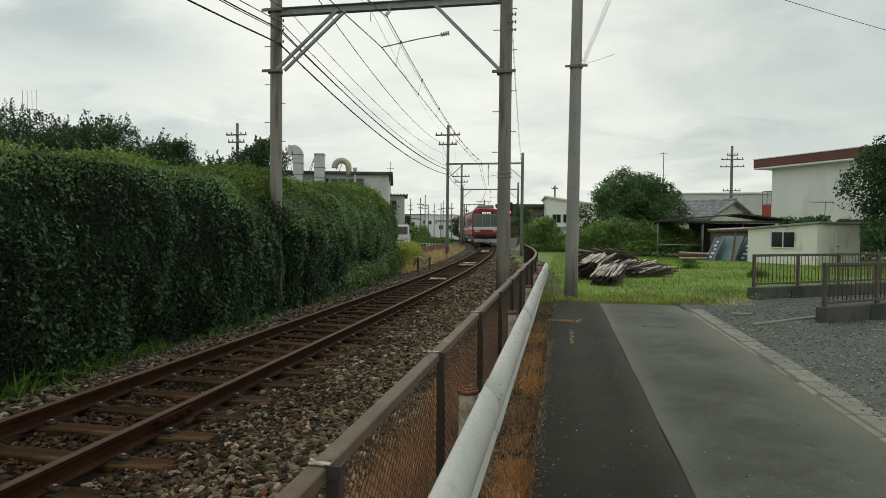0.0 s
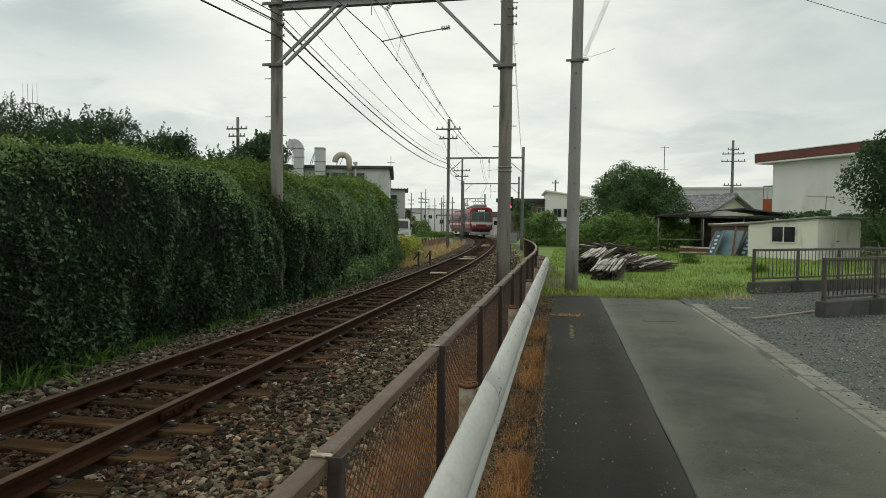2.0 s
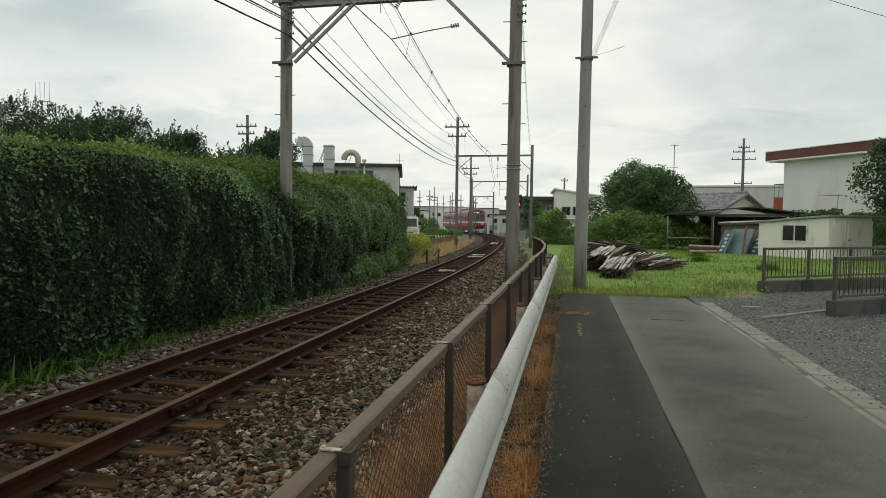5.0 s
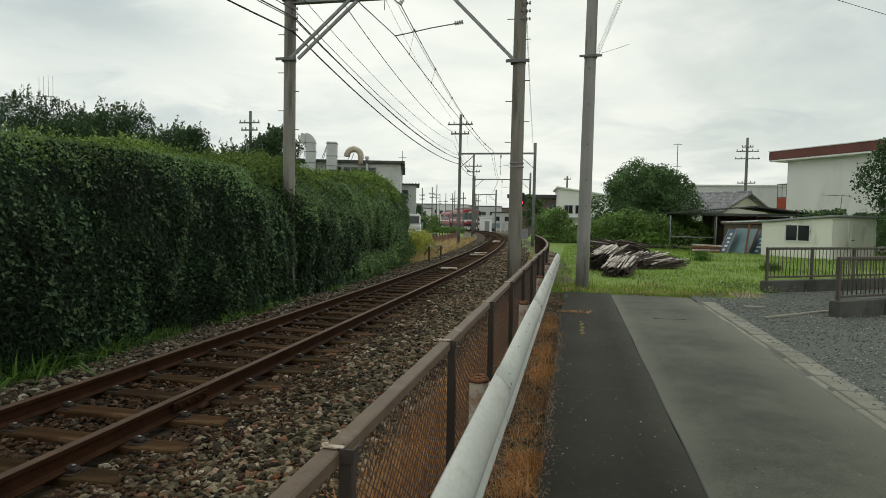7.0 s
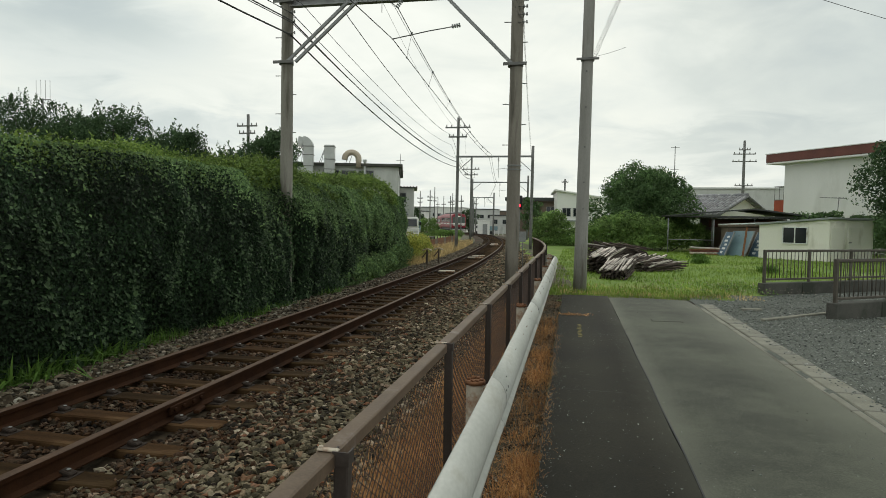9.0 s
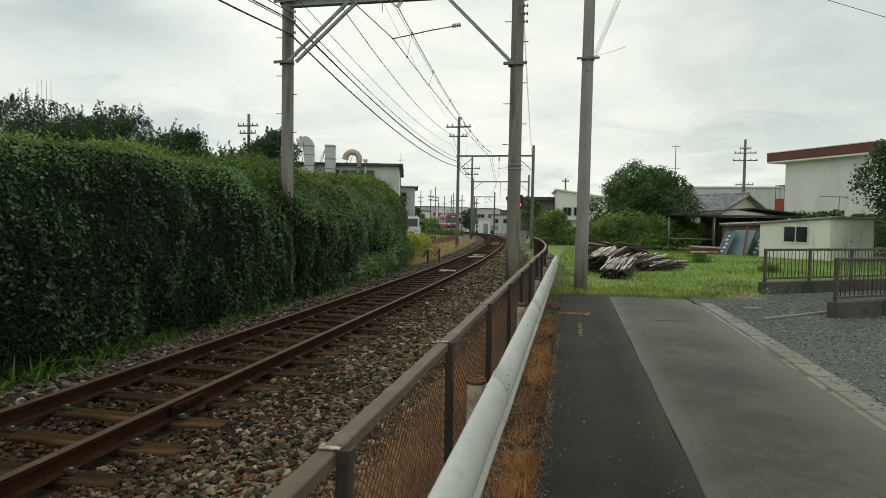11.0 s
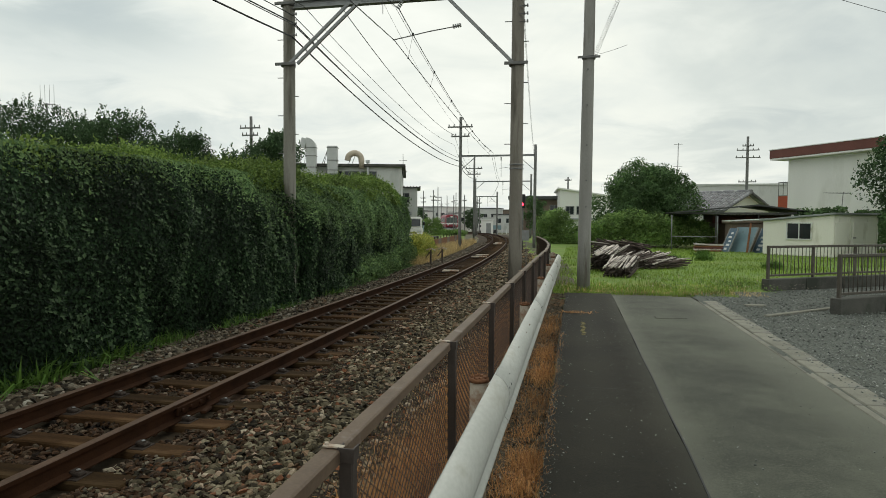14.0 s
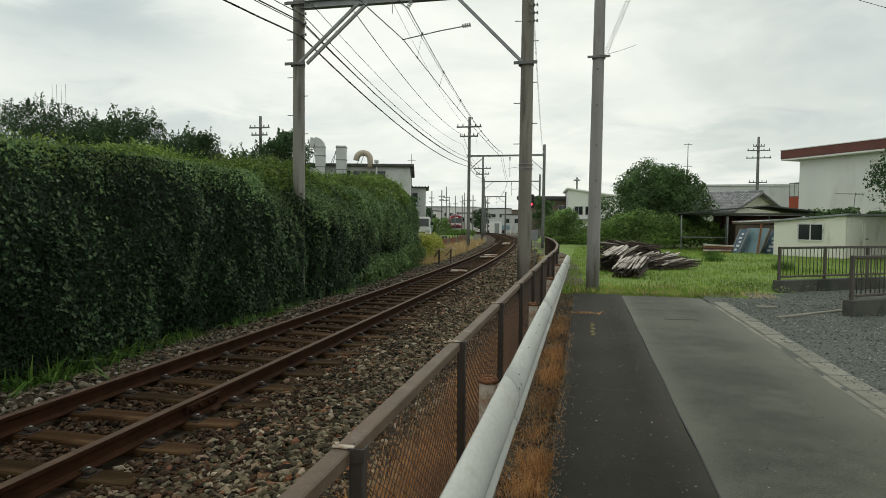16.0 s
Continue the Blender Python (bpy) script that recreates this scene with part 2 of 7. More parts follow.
M_BALLAST = mat("ballast", (0.066, 0.048, 0.030), (0.022, 0.016, 0.010), 0.9, spec=0.15, scale=9, fine=90, bump=0.6, stain=(0.10, 0.055, 0.035), stain_at=0.58, stain_scale=0.6)
M_STONE = stone_mat("ballast_stone", ((0.008, 0.006, 0.004), (0.050, 0.041, 0.024), (0.118, 0.097, 0.060), (0.215, 0.182, 0.122), (0.160, 0.058, 0.026), (0.42, 0.365, 0.275)))
M_STONE_RUST = stone_mat("rusty_stone", ((0.008, 0.005, 0.003), (0.032, 0.017, 0.009), (0.068, 0.035, 0.0165), (0.052, 0.041, 0.028), (0.10, 0.048, 0.023), (0.17, 0.145, 0.11)))
M_STONE_DULL = stone_mat("dull_stone", ((0.014, 0.012, 0.009), (0.060, 0.047, 0.031), (0.115, 0.094, 0.066), (0.19, 0.172, 0.132), (0.12, 0.066, 0.035), (0.33, 0.31, 0.26)))
M_ASPHALT = road_mat("asphalt", (0.088, 0.093, 0.067), (0.032, 0.0345, 0.0248), (0.138, 0.140, 0.110), ((0.80, 0.22, 7.0, 0.8), (2.42, 0.55, 8.0, 1.0)), 0.32)
M_ASPHALT_DARK = road_mat("asphalt_dark", (0.0225, 0.020, 0.0125), (0.0078, 0.0069, 0.0044), (0.058, 0.058, 0.044), ((0.84, 0.30, 5.0, 0.75), (0.25, 0.40, 11.0, 0.35)), 0.17)
M_CONC = mat("concrete", (0.27, 0.262, 0.215), (0.165, 0.16, 0.13), 0.85, spec=0.2, scale=3, fine=70, bump=0.15, stain=(0.20, 0.195, 0.175), stain_at=0.6, rand=0.12)
M_POLE = mat("pole_concrete", (0.345, 0.339, 0.316), (0.241, 0.236, 0.218), 0.85, scale=2, fine=50, bump=0.1, stain=(0.15, 0.135, 0.115), stain_at=0.6, stretch=(3, 3, 0.35))
M_POLE_BROWN = mat("pole_weathered", (0.262, 0.243, 0.205), (0.168, 0.155, 0.13), 0.9, scale=2, fine=50, bump=0.12, stain=(0.09, 0.082, 0.066), stain_at=0.58, stretch=(3, 3, 0.35))
M_POLE_MID = mat("pole_grey", (0.297, 0.286, 0.25), (0.203, 0.193, 0.165), 0.88, scale=2, fine=50, bump=0.1, stain=(0.115, 0.105, 0.085), stain_at=0.58, stretch=(3, 3, 0.35))
M_DARKCONC = mat("dark_concrete", (0.112, 0.109, 0.0952), (0.049, 0.049, 0.0434), 0.92, scale=2.5, fine=60, bump=0.2, stain=(0.04, 0.045, 0.035), stain_at=0.57)
M_GRAVEL = mat("gravel", (0.165, 0.175, 0.155), (0.068, 0.073, 0.066), 0.95, spec=0.12, scale=34, fine=160, spread=0.35, bump=0.6, stain=(0.10, 0.105, 0.088), stain_at=0.6, stain_scale=0.5)
M_GRAVEL_STONE = stone_mat("gravel_stone", ((0.07, 0.075, 0.07), (0.13, 0.139, 0.128), (0.185, 0.197, 0.18), (0.26, 0.275, 0.25), (0.20, 0.208, 0.188), (0.44, 0.45, 0.42)))
M_SOIL = mat("soil", (0.13, 0.105, 0.075), (0.065, 0.052, 0.038), 0.95, scale=3, fine=60, bump=0.5, stain=(0.08, 0.095, 0.035), stain_at=0.52, stain_scale=0.5)
M_VERGE = mat("verge_grit", (0.115, 0.10, 0.072), (0.042, 0.038, 0.028), 0.95, spec=0.12, scale=12, fine=110, bump=0.6, stain=(0.15, 0.088, 0.042), stain_at=0.55, stain_scale=1.6)
M_TURF = mat("turf", (0.19, 0.28, 0.05), (0.10, 0.17, 0.028), 0.95, scale=1.2, fine=40, bump=0.5, stain=(0.22, 0.24, 0.06), stain_at=0.6, stain_scale=0.35)
M_RAIL = mat("rail_rust", (0.044, 0.0178, 0.0072), (0.018, 0.0072, 0.0031), 0.85, spec=0.12, scale=5, fine=90, bump=0.2)
M_RAILTOP = mat("rail_head", (0.105, 0.06, 0.036), (0.058, 0.032, 0.019), 0.7, metal=0.15, scale=4, fine=40, bump=0.0)
M_SLEEPER = mat("sleeper_wood", (0.060, 0.033, 0.0135), (0.018, 0.0095, 0.004), 0.92, spec=0.1, scale=3, fine=60, bump=0.4, rand=0.4, stretch=(0.4, 3, 1), stain=(0.10, 0.062, 0.031), stain_at=0.62, stain_scale=2.0)
M_CLIP = mat("clip_iron", (0.04, 0.026, 0.018), (0.016, 0.011, 0.008), 0.85, metal=0.1, scale=30, fine=150)
M_WHITE = mat("white_paint", (0.72, 0.73, 0.71), (0.62, 0.63, 0.61), 0.5, scale=2, fine=40, bump=0.05, stain=(0.40, 0.375, 0.32), stain_at=0.60, stain_scale=3.0)
M_WHITE_RUST = mat("white_paint_rusty", (0.55, 0.49, 0.40), (0.40, 0.34, 0.27), 0.65, scale=3, fine=50, bump=0.1, stain=(0.24, 0.11, 0.05), stain_at=0.57, stain_scale=5)
M_RUST = mat("rust", (0.27, 0.125, 0.06), (0.13, 0.058, 0.03), 0.9, scale=12, fine=100, bump=0.3)
M_FENCE = mat("fence_paint", (0.15, 0.105, 0.0707), (0.095, 0.065, 0.0446), 0.6, spec=0.3, scale=6, fine=80, bump=0.05, stain=(0.21, 0.17, 0.15), stain_at=0.66, stain_scale=4)
M_FENCE_DARK = mat("fence_post_paint", (0.06, 0.046, 0.039), (0.036, 0.028, 0.024), 0.6, scale=6, fine=80, bump=0.05)
M_WIRE = mat("wire_mesh_rust", (0.085, 0.055, 0.042), (0.045, 0.03, 0.024), 0.7, metal=0.2, scale=30, fine=100, bump=0)
M_CABLE = mat("cable", (0.028, 0.029, 0.031), (0.02, 0.021, 0.022), 0.6, scale=30, fine=100, bump=0)
M_STEEL = mat("galvanised", (0.32, 0.33, 0.33), (0.22, 0.225, 0.225), 0.55, metal=0.35, scale=8, fine=80, bump=0.05)
M_STEELDARK = mat("weathered_steel", (0.208, 0.208, 0.202), (0.13, 0.13, 0.124), 0.6, metal=0.3, scale=8, fine=80, bump=0.05)
# face leaf toned dark as in shade; M_LEAF_MID and M_LEAF_TOP toned as lit
M_LEAF_HEDGE = leafy("hedge_shaded_leaf", (0.037, 0.073, 0.029), (0.006, 0.0145, 0.007), gloss=0.2)
M_LEAF_TRAIL = leafy("hanging_leaf", (0.088, 0.142, 0.060), (0.024, 0.047, 0.020), rough=0.5, gloss=0.22)
M_BEAM = mat("beam_paint", (0.50, 0.505, 0.47), (0.39, 0.395, 0.365), 0.55, scale=2.2, fine=45, bump=0.05, stain=(0.33, 0.315, 0.265), stain_at=0.62, stain_scale=2.2, stretch=(1, 0.5, 1))
M_LEAF_EVERGREEN = leafy("evergreen_leaf", (0.085, 0.142, 0.06), (0.03, 0.06, 0.025))
M_LEAF_MID = leafy("lit_hedge_vine_leaf", (0.20, 0.30, 0.112), (0.062, 0.115, 0.047))
M_LEAF_YELLOW = leafy("yellow_weed", (0.48, 0.456, 0.108), (0.192, 0.252, 0.054))
M_RAILPAINT = mat("railing_paint", (0.112, 0.099, 0.081), (0.0675, 0.06, 0.0495), 0.6, scale=8, fine=80, bump=0.05, spec=0.25)
M_LEAF_TOP = leafy("hedge_lit_leaf", (0.22, 0.31, 0.07), (0.075, 0.13, 0.032))
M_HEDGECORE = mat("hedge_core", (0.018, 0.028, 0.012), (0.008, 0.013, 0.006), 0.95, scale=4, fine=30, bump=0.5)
M_LEAF_TREE = leafy("tree_leaf", (0.140, 0.225, 0.087), (0.055, 0.105, 0.040))
M_LEAF_BUSH = leafy("bush_leaf", (0.245, 0.36, 0.108), (0.10, 0.175, 0.050))
M_LEAF_DARK = leafy("dark_leaf", (0.114, 0.189, 0.0676), (0.0442, 0.0884, 0.0325))
M_GRASS = leafy("grass", (0.27, 0.375, 0.062), (0.135, 0.215, 0.036), island=0.45)
M_WEED = leafy("weed", (0.12, 0.21, 0.04), (0.055, 0.115, 0.022), island=0.35)
M_STRAW = leafy("straw_grass", (0.70, 0.53, 0.27), (0.34, 0.25, 0.11), island=0.45, rough=0.8)
M_DRY = leafy("dry_grass", (0.66, 0.38, 0.16), (0.32, 0.145, 0.06), island=0.35, rough=0.8)
M_BARK = mat("bark", (0.12, 0.095, 0.07), (0.06, 0.047, 0.035), 0.95, scale=8, fine=50, bump=0.6)
M_BLACK = mat("black_rubber", (0.025, 0.025, 0.026), (0.014, 0.014, 0.015), 0.7, scale=12, fine=60, bump=0.1)
M_GLASS = pane_mat("window_glass")
M_RED = mat("train_red", (0.29, 0.020, 0.038), (0.24, 0.016, 0.032), 0.4, scale=1, fine=20, bump=0, spec=0.5)
M_TWHITE = mat("train_white", (0.78, 0.77, 0.75), (0.70, 0.69, 0.67), 0.35, scale=1, fine=20, bump=0)
M_GREY = mat("underframe_grey", (0.17, 0.175, 0.18), (0.10, 0.105, 0.11), 0.7, scale=3, fine=40, bump=0.1)
# grey-green base colour stands in for the sky mirrored in the windscreen
M_SCREEN = pane_mat("windscreen_glass", (0.10, 0.125, 0.115), 0.15)
M_LAMP_RED = glow("signal_red", (1.0, 0.02, 0.05), 9.0)


# ---------- mesh helpers ----------
def link_mesh(name, bm, material, parent=None, label="", smooth=False):
    me = bpy.data.meshes.new(name)
    bm.to_mesh(me)
    bm.free()
    for mm in (material if isinstance(material, (list, tuple)) else [material]):
        me.materials.append(mm)
    if smooth:
        me.shade_smooth()
    ob = new(name, me)
    if parent is not None:
        ob.parent = parent
    if label:
        tagged(ob, label)
    return ob


def part(name, bm, material, parent, label="", smooth=False):
    return link_mesh(name, bm, material, parent, label, smooth)


def thing(name, m, label, category, group="", kind=""):
    ob = new(name)
    ob.empty_display_size = 0.1
    ob.matrix_basis = m
    return tagged(ob, label, category, group, kind)


def box(bm, sx, sy, sz, at=(0, 0, 0), rot=(0, 0, 0), bevel=0.0, mi=0):
    """A box of that size round at, turned by rot degrees, with bevelled edges."""
    r = bmesh.ops.create_cube(bm, size=1.0)
    bmesh.ops.scale(bm, vec=(sx, sy, sz), verts=r["verts"])
    fs = list({f for v in r["verts"] for f in v.link_faces})
    vs = r["verts"]
    if bevel:
        es = list({e for v in vs for e in v.link_edges})
        rb = bmesh.ops.bevel(bm, geom=es, offset=bevel, segments=1, affect="EDGES", profile=0.5)
        fs = list(set(rb["faces"]) | {f for f in fs if f.is_valid})
        vs = list({v for f in fs for v in f.verts})
    bmesh.ops.transform(bm, matrix=pose(*at, *rot), verts=vs)
    for f in fs:
        f.material_index = mi
    return bm


def rod(bm, a, b, r0, r1=None, seg=10, mi=0, caps=True):
    """A round bar from a to b."""
    a, b = Vector(a), Vector(b)
    d = b - a
    r1 = r0 if r1 is None else r1
    q = d.to_track_quat("Z", "Y").to_matrix()
    rings = []
    for p, r in ((a, r0), (b, r1)):
        rings.append([bm.verts.new(p + q @ Vector((r * math.cos(2 * math.pi * i / seg), r * math.sin(2 * math.pi * i / seg), 0))) for i in range(seg)])
    for i in range(seg):
        f = bm.faces.new((rings[0][i], rings[0][(i + 1) % seg], rings[1][(i + 1) % seg], rings[1][i]))
        f.smooth = True
        f.material_index = mi
    if caps:
        bm.faces.new(rings[0][::-1]).material_index = mi
        bm.faces.new(rings[1]).material_index = mi
    return bm


def sweep(bm, pts, r, seg=8, mi=0):
    """A round bar along a run of points."""
    pts = [Vector(p) for p in pts]
    rings = []
    for i, p in enumerate(pts):
        d = pts[min(i + 1, len(pts) - 1)] - pts[max(i - 1, 0)]
        q = d.to_track_quat("Z", "Y").to_matrix()
        rr = r[i] if isinstance(r, (list, tuple)) else r
        rings.append([bm.verts.new(p + q @ Vector((rr * math.cos(2 * math.pi * k / seg), rr * math.sin(2 * math.pi * k / seg), 0))) for k in range(seg)])
    for a, b in zip(rings, rings[1:]):
        for k in range(seg):
            f = bm.faces.new((a[k], a[(k + 1) % seg], b[(k + 1) % seg], b[k]))
            f.smooth = True
            f.material_index = mi
    bm.faces.new(rings[0][::-1]).material_index = mi
    bm.faces.new(rings[-1]).material_index = mi
    return bm


def extrude_profile(bm, prof, stations, closed=True, mi=0):
    """A profile of (side, up) points carried along stations (x, y, z, heading); heading 0 runs along y, positive to the left."""
    rings = []
    for x, y, z, h in stations:
        c, s = math.cos(h), math.sin(h)
        rings.append([bm.verts.new((x + u * c, y + u * s, z + v)) for u, v in prof])
    n = len(prof)
    for a, b in zip(rings, rings[1:]):
        for k in range(n if closed else n - 1):
            f = bm.faces.new((a[k], a[(k + 1) % n], b[(k + 1) % n], b[k]))
            f.material_index = mi
    if closed:
        bm.faces.new(rings[0])
        bm.faces.new(rings[-1][::-1])
    bmesh.ops.recalc_face_normals(bm, faces=bm.faces)
    return bm


def fast_mesh(name, verts, faces, material, smooth=False):
    """A mesh object from numpy arrays of vertices and equal-sided faces."""
    verts, faces = np.asarray(verts, np.float32), np.asarray(faces, np.int32)
    me = bpy.data.meshes.new(name)
    k = faces.shape[1]
    me.vertices.add(len(verts))
    me.vertices.foreach_set("co", verts.ravel())
    me.loops.add(faces.size)
    me.loops.foreach_set("vertex_index", faces.ravel())
    me.polygons.add(len(faces))
    me.polygons.foreach_set("loop_start", np.arange(0, faces.size, k, dtype=np.int32))
    me.update(calc_edges=True)
    me.validate()
    me.materials.append(material)
    if smooth:
        me.shade_smooth()
    else:
        me.shade_flat()
    return new(name, me)


rng = np.random.default_rng(7)


def leaves(name, centres, normals, size, material, jitter=0.7, droop=0.2, slim=0.62, folded=True):
    """Many small folded leaves at the centres, roughly facing the normals."""
    c = np.asarray(centres, float)
    n = np.asarray(normals, float) + rng.normal(0, jitter, c.shape)
    n /= np.linalg.norm(n, axis=1)[:, None] + 1e-9
    t = rng.normal(0, 1, c.shape)
    t[:, 2] -= droop * 3
    t -= n * (t * n).sum(1)[:, None]
    t /= np.linalg.norm(t, axis=1)[:, None] + 1e-9
    b = np.cross(n, t)
    s = (size * rng.uniform(0.55, 1.35, len(c)))[:, None]
    v = np.empty((len(c), 4, 3))
    v[:, 0] = c - t * s * 0.5
    v[:, 1] = c + b * s * slim * 0.5 + n * s * 0.12
    v[:, 2] = c + t * s * 0.5
    v[:, 3] = c - b * s * slim * 0.5 + n * s * 0.12
    f = np.arange(len(c) * 4).reshape(-1, 4)
    f = np.concatenate([f[:, [0, 1, 2]], f[:, [0, 2, 3]]])
    return fast_mesh(name, v.reshape(-1, 3), f, material)


def blades(name, xy, z, height, width, material, lean=0.35):
    """Grass: tapering two-piece blades that lean over."""
    n = len(xy)
    a = rng.uniform(0, 2 * np.pi, n)
    h = height * rng.uniform(0.4, 1.3, n)
    w = width * rng.uniform(0.6, 1.3, n)
    side = np.stack([np.cos(a), np.sin(a), np.zeros(n)], 1)
    fwd = np.stack([-np.sin(a), np.cos(a), np.zeros(n)], 1)
    base = np.column_stack([xy, np.broadcast_to(z, n)])
    ln = rng.normal(0, lean, n)[:, None] * h[:, None]
    up = np.array([0, 0, 1.0])
    v = np.empty((n, 5, 3))
    v[:, 0] = base - side * w[:, None] / 2
    v[:, 1] = base + side * w[:, None] / 2
    mid = base + up * h[:, None] * 0.55 + fwd * ln * 0.35
    v[:, 2] = mid + side * w[:, None] * 0.35
    v[:, 3] = mid - side * w[:, None] * 0.35
    v[:, 4] = base + up * h[:, None] * (1 - 0.25 * abs(ln / (h[:, None] + 1e-6))) + fwd * ln
    i = np.arange(n)[:, None] * 5
    f = np.concatenate([i + [0, 1, 2], i + [0, 2, 3], i + [3, 2, 4]])
    return fast_mesh(name, v.reshape(-1, 3), f, material)


def stones(name, pos, size, material, flat=0.55):
    """Loose broken stones: squashed, uneven octahedra with cut tops."""
    n = len(pos)
    base = np.array([(1, 0, -.2), (.35, .9, -.25), (-.7, .65, -.2), (-.85, -.5, -.25), (.3, -.95, -.2), (.45, .3, .7), (-.4, .35, .75), (-.1, -.5, .65), (0, 0, -.7)])
    tri = np.array([(0, 1, 5), (1, 2, 6), (1, 6, 5), (2, 3, 6), (3, 7, 6), (3, 4, 7), (4, 0, 7), (0, 5, 7), (5, 6, 7),
                    (1, 0, 8), (2, 1, 8), (3, 2, 8), (4, 3, 8), (0, 4, 8)])
    v = base[None] * rng.uniform(0.7, 1.3, (n, 9, 3))
    v *= (size * rng.uniform(0.5, 1.4, n))[:, None, None] * np.array([1.15, 0.75, flat])
    v *= rng.uniform(0.7, 1.3, (n, 1, 3))
    a = rng.uniform(0, 2 * np.pi, n)
    tilt = rng.normal(0, 0.75, n)
    y2 = v[:, :, 1] * np.cos(tilt)[:, None] - v[:, :, 2] * np.sin(tilt)[:, None]
    z2 = v[:, :, 1] * np.sin(tilt)[:, None] + v[:, :, 2] * np.cos(tilt)[:, None]
    x2 = v[:, :, 0] * np.cos(a)[:, None] - y2 * np.sin(a)[:, None]
    y3 = v[:, :, 0] * np.sin(a)[:, None] + y2 * np.cos(a)[:, None]
    v = np.stack([x2, y3, z2], 2) + np.asarray(pos)[:, None]
    f = (np.arange(n)[:, None, None] * 9 + tri[None]).reshape(-1, 3)
    return fast_mesh(name, v.reshape(-1, 3), f, material)


# ---------- the line of the track: straight, a long curve to the left, then back ----------
TRACK = []
_x, _y, _h = -3.865, -6.0, 0.0
for _i in range(1000):
    TRACK.append((_x, _y, _h))
    _s = -6 + _i * 0.25
    _h += 0.25 * (1 / 335 if 12.8 < _s < 122 else (-1 / 300 if 130 < _s < 190 else 0))
    _x -= math.sin(_h) * 0.25
    _y += math.cos(_h) * 0.25


def sink(y):
    """How far the ground falls away along the line."""
    return float(np.interp(y, [42, 85, 150], [0.0, -0.3, -1.15]))


def track_at(s, side=0.0):
    """Place and heading on the track, s metres on from the eye's line, side metres to the right."""
    f = min(max((s + 6) / 0.25, 0), 997)
    i = int(f)
    a, b = TRACK[i], TRACK[i + 1]
    u = f - i
    x, y, h = (a[k] + (b[k] - a[k]) * u for k in range(3))
    return x + side * math.cos(h), y + side * math.sin(h), h


def track_x(y):
    """The track's middle at that y, as arrays."""
    return np.interp(y, [p[1] for p in TRACK], [p[0] for p in TRACK])


# ---------- ground ----------
FENCE_Y = [-6, 13, 17.7, 21, 25, 28, 32, 40, 60]
FENCE_X = [-0.80, -0.785, -0.75, -0.835, -1.12, -1.43, -1.96, -3.05, -5.2]


def fence_x(y):
    return np.interp(y, FENCE_Y, FENCE_X)


def ground_z(x, y):
    """Level of the ground: the railway lies a hand lower than the road."""
    e = fence_x(y) - 0.05
    verge = np.interp(y, [11.8, 14.2], [-0.24, -0.05])
    fall = np.interp(y, [42, 85, 150], [0.0, -0.3, -1.15]) * (x < 3)
    return fall + np.where(x < e, -0.24, np.where((x < -0.14) & (y < 15), verge, -0.03))


def grid_sheet(name, xs, ys, zfun, material, rough_z=0.0):
    X, Y = np.meshgrid(xs, ys)
    Z = zfun(X, Y) + (rng.normal(0, rough_z, X.shape) if rough_z else 0)
    v = np.stack([X, Y, Z], 2).reshape(-1, 3)
    nx, ny = len(xs), len(ys)
    i = (np.arange(ny - 1)[:, None] * nx + np.arange(nx - 1)[None]).ravel()
    f = np.stack([i, i + 1, i + nx + 1, i + nx], 1)
    return fast_mesh(name, v, f, material, smooth=True)


gx = np.concatenate([[-2500, -600, -150, -60, -30, -15], np.arange(-9, 9.01, 0.25), [12, 16, 24, 40, 90, 250, 700, 2500]])
gy = np.concatenate([[-900, -200, -40, -12], np.arange(-6, 60.1, 1.0), [75, 100, 125, 140, 200, 300, 500, 900, 2600]])
tagged(grid_sheet("ground", gx, gy, ground_z, M_SOIL), "bare brown soil with thin weeds", "ground", kind="structure")


def bumpy(scale, amount, base=0.0):
    def f(X, Y):
        out = np.empty(X.shape)
        for i in range(X.shape[0]):
            for j in range(X.shape[1]):
                out[i, j] = base + amount * noise.noise((X[i, j] * scale, Y[i, j] * scale, 1.7))
        return out
    return f


def field_edge(X, Y):
    """Rise of the meadow above the soil; it sinks away at the road's end and by the railway fence."""
    b = bumpy(0.35, 0.05, 0.02)(X, Y)
    edge = np.minimum(np.clip((X - fence_x(Y) - 0.5) / 0.6, -0.4, 1), np.clip((Y - 14.2 - 0.5 * np.clip(X - 2.6, 0, 2)) / 0.9, -0.4, 1))
    edge = np.minimum(edge, np.clip((Y - 15.6 - 0.64 * (X - 4.34)) / 0.2 + 1e3 * (X < 4.3), -0.4, 1))
    return b * np.clip(edge, 0, 1) - 0.06 * np.clip(1 - edge, 0, 2) - 0.4 * (X < fence_x(Y) - 0.3)


tagged(grid_sheet("meadow", np.arange(-6, 40.1, 0.6), np.arange(13.6, 62, 0.6), field_edge, M_TURF), "green meadow of rough uncut grass", "meadow", kind="structure")

# the road: a light carriageway and an older dark strip along the guard rail
bm = bmesh.new()
prof = [(0.806, -0.2), (0.806, 0.0), (1.6, 0.018), (2.40, 0.0), (2.40, -0.2)]
extrude_profile(bm, prof, [(0, y, 0, 0) for y in np.linspace(-8, 12.6, 22)] + [(0.0, 13.4, -0.002, 0), (0.0, 13.85, -0.01, 0)])
road = tagged(link_mesh("road", bm, M_ASPHALT), "worn grey asphalt lane ending at the meadow", "road", kind="structure")
bm = bmesh.new()
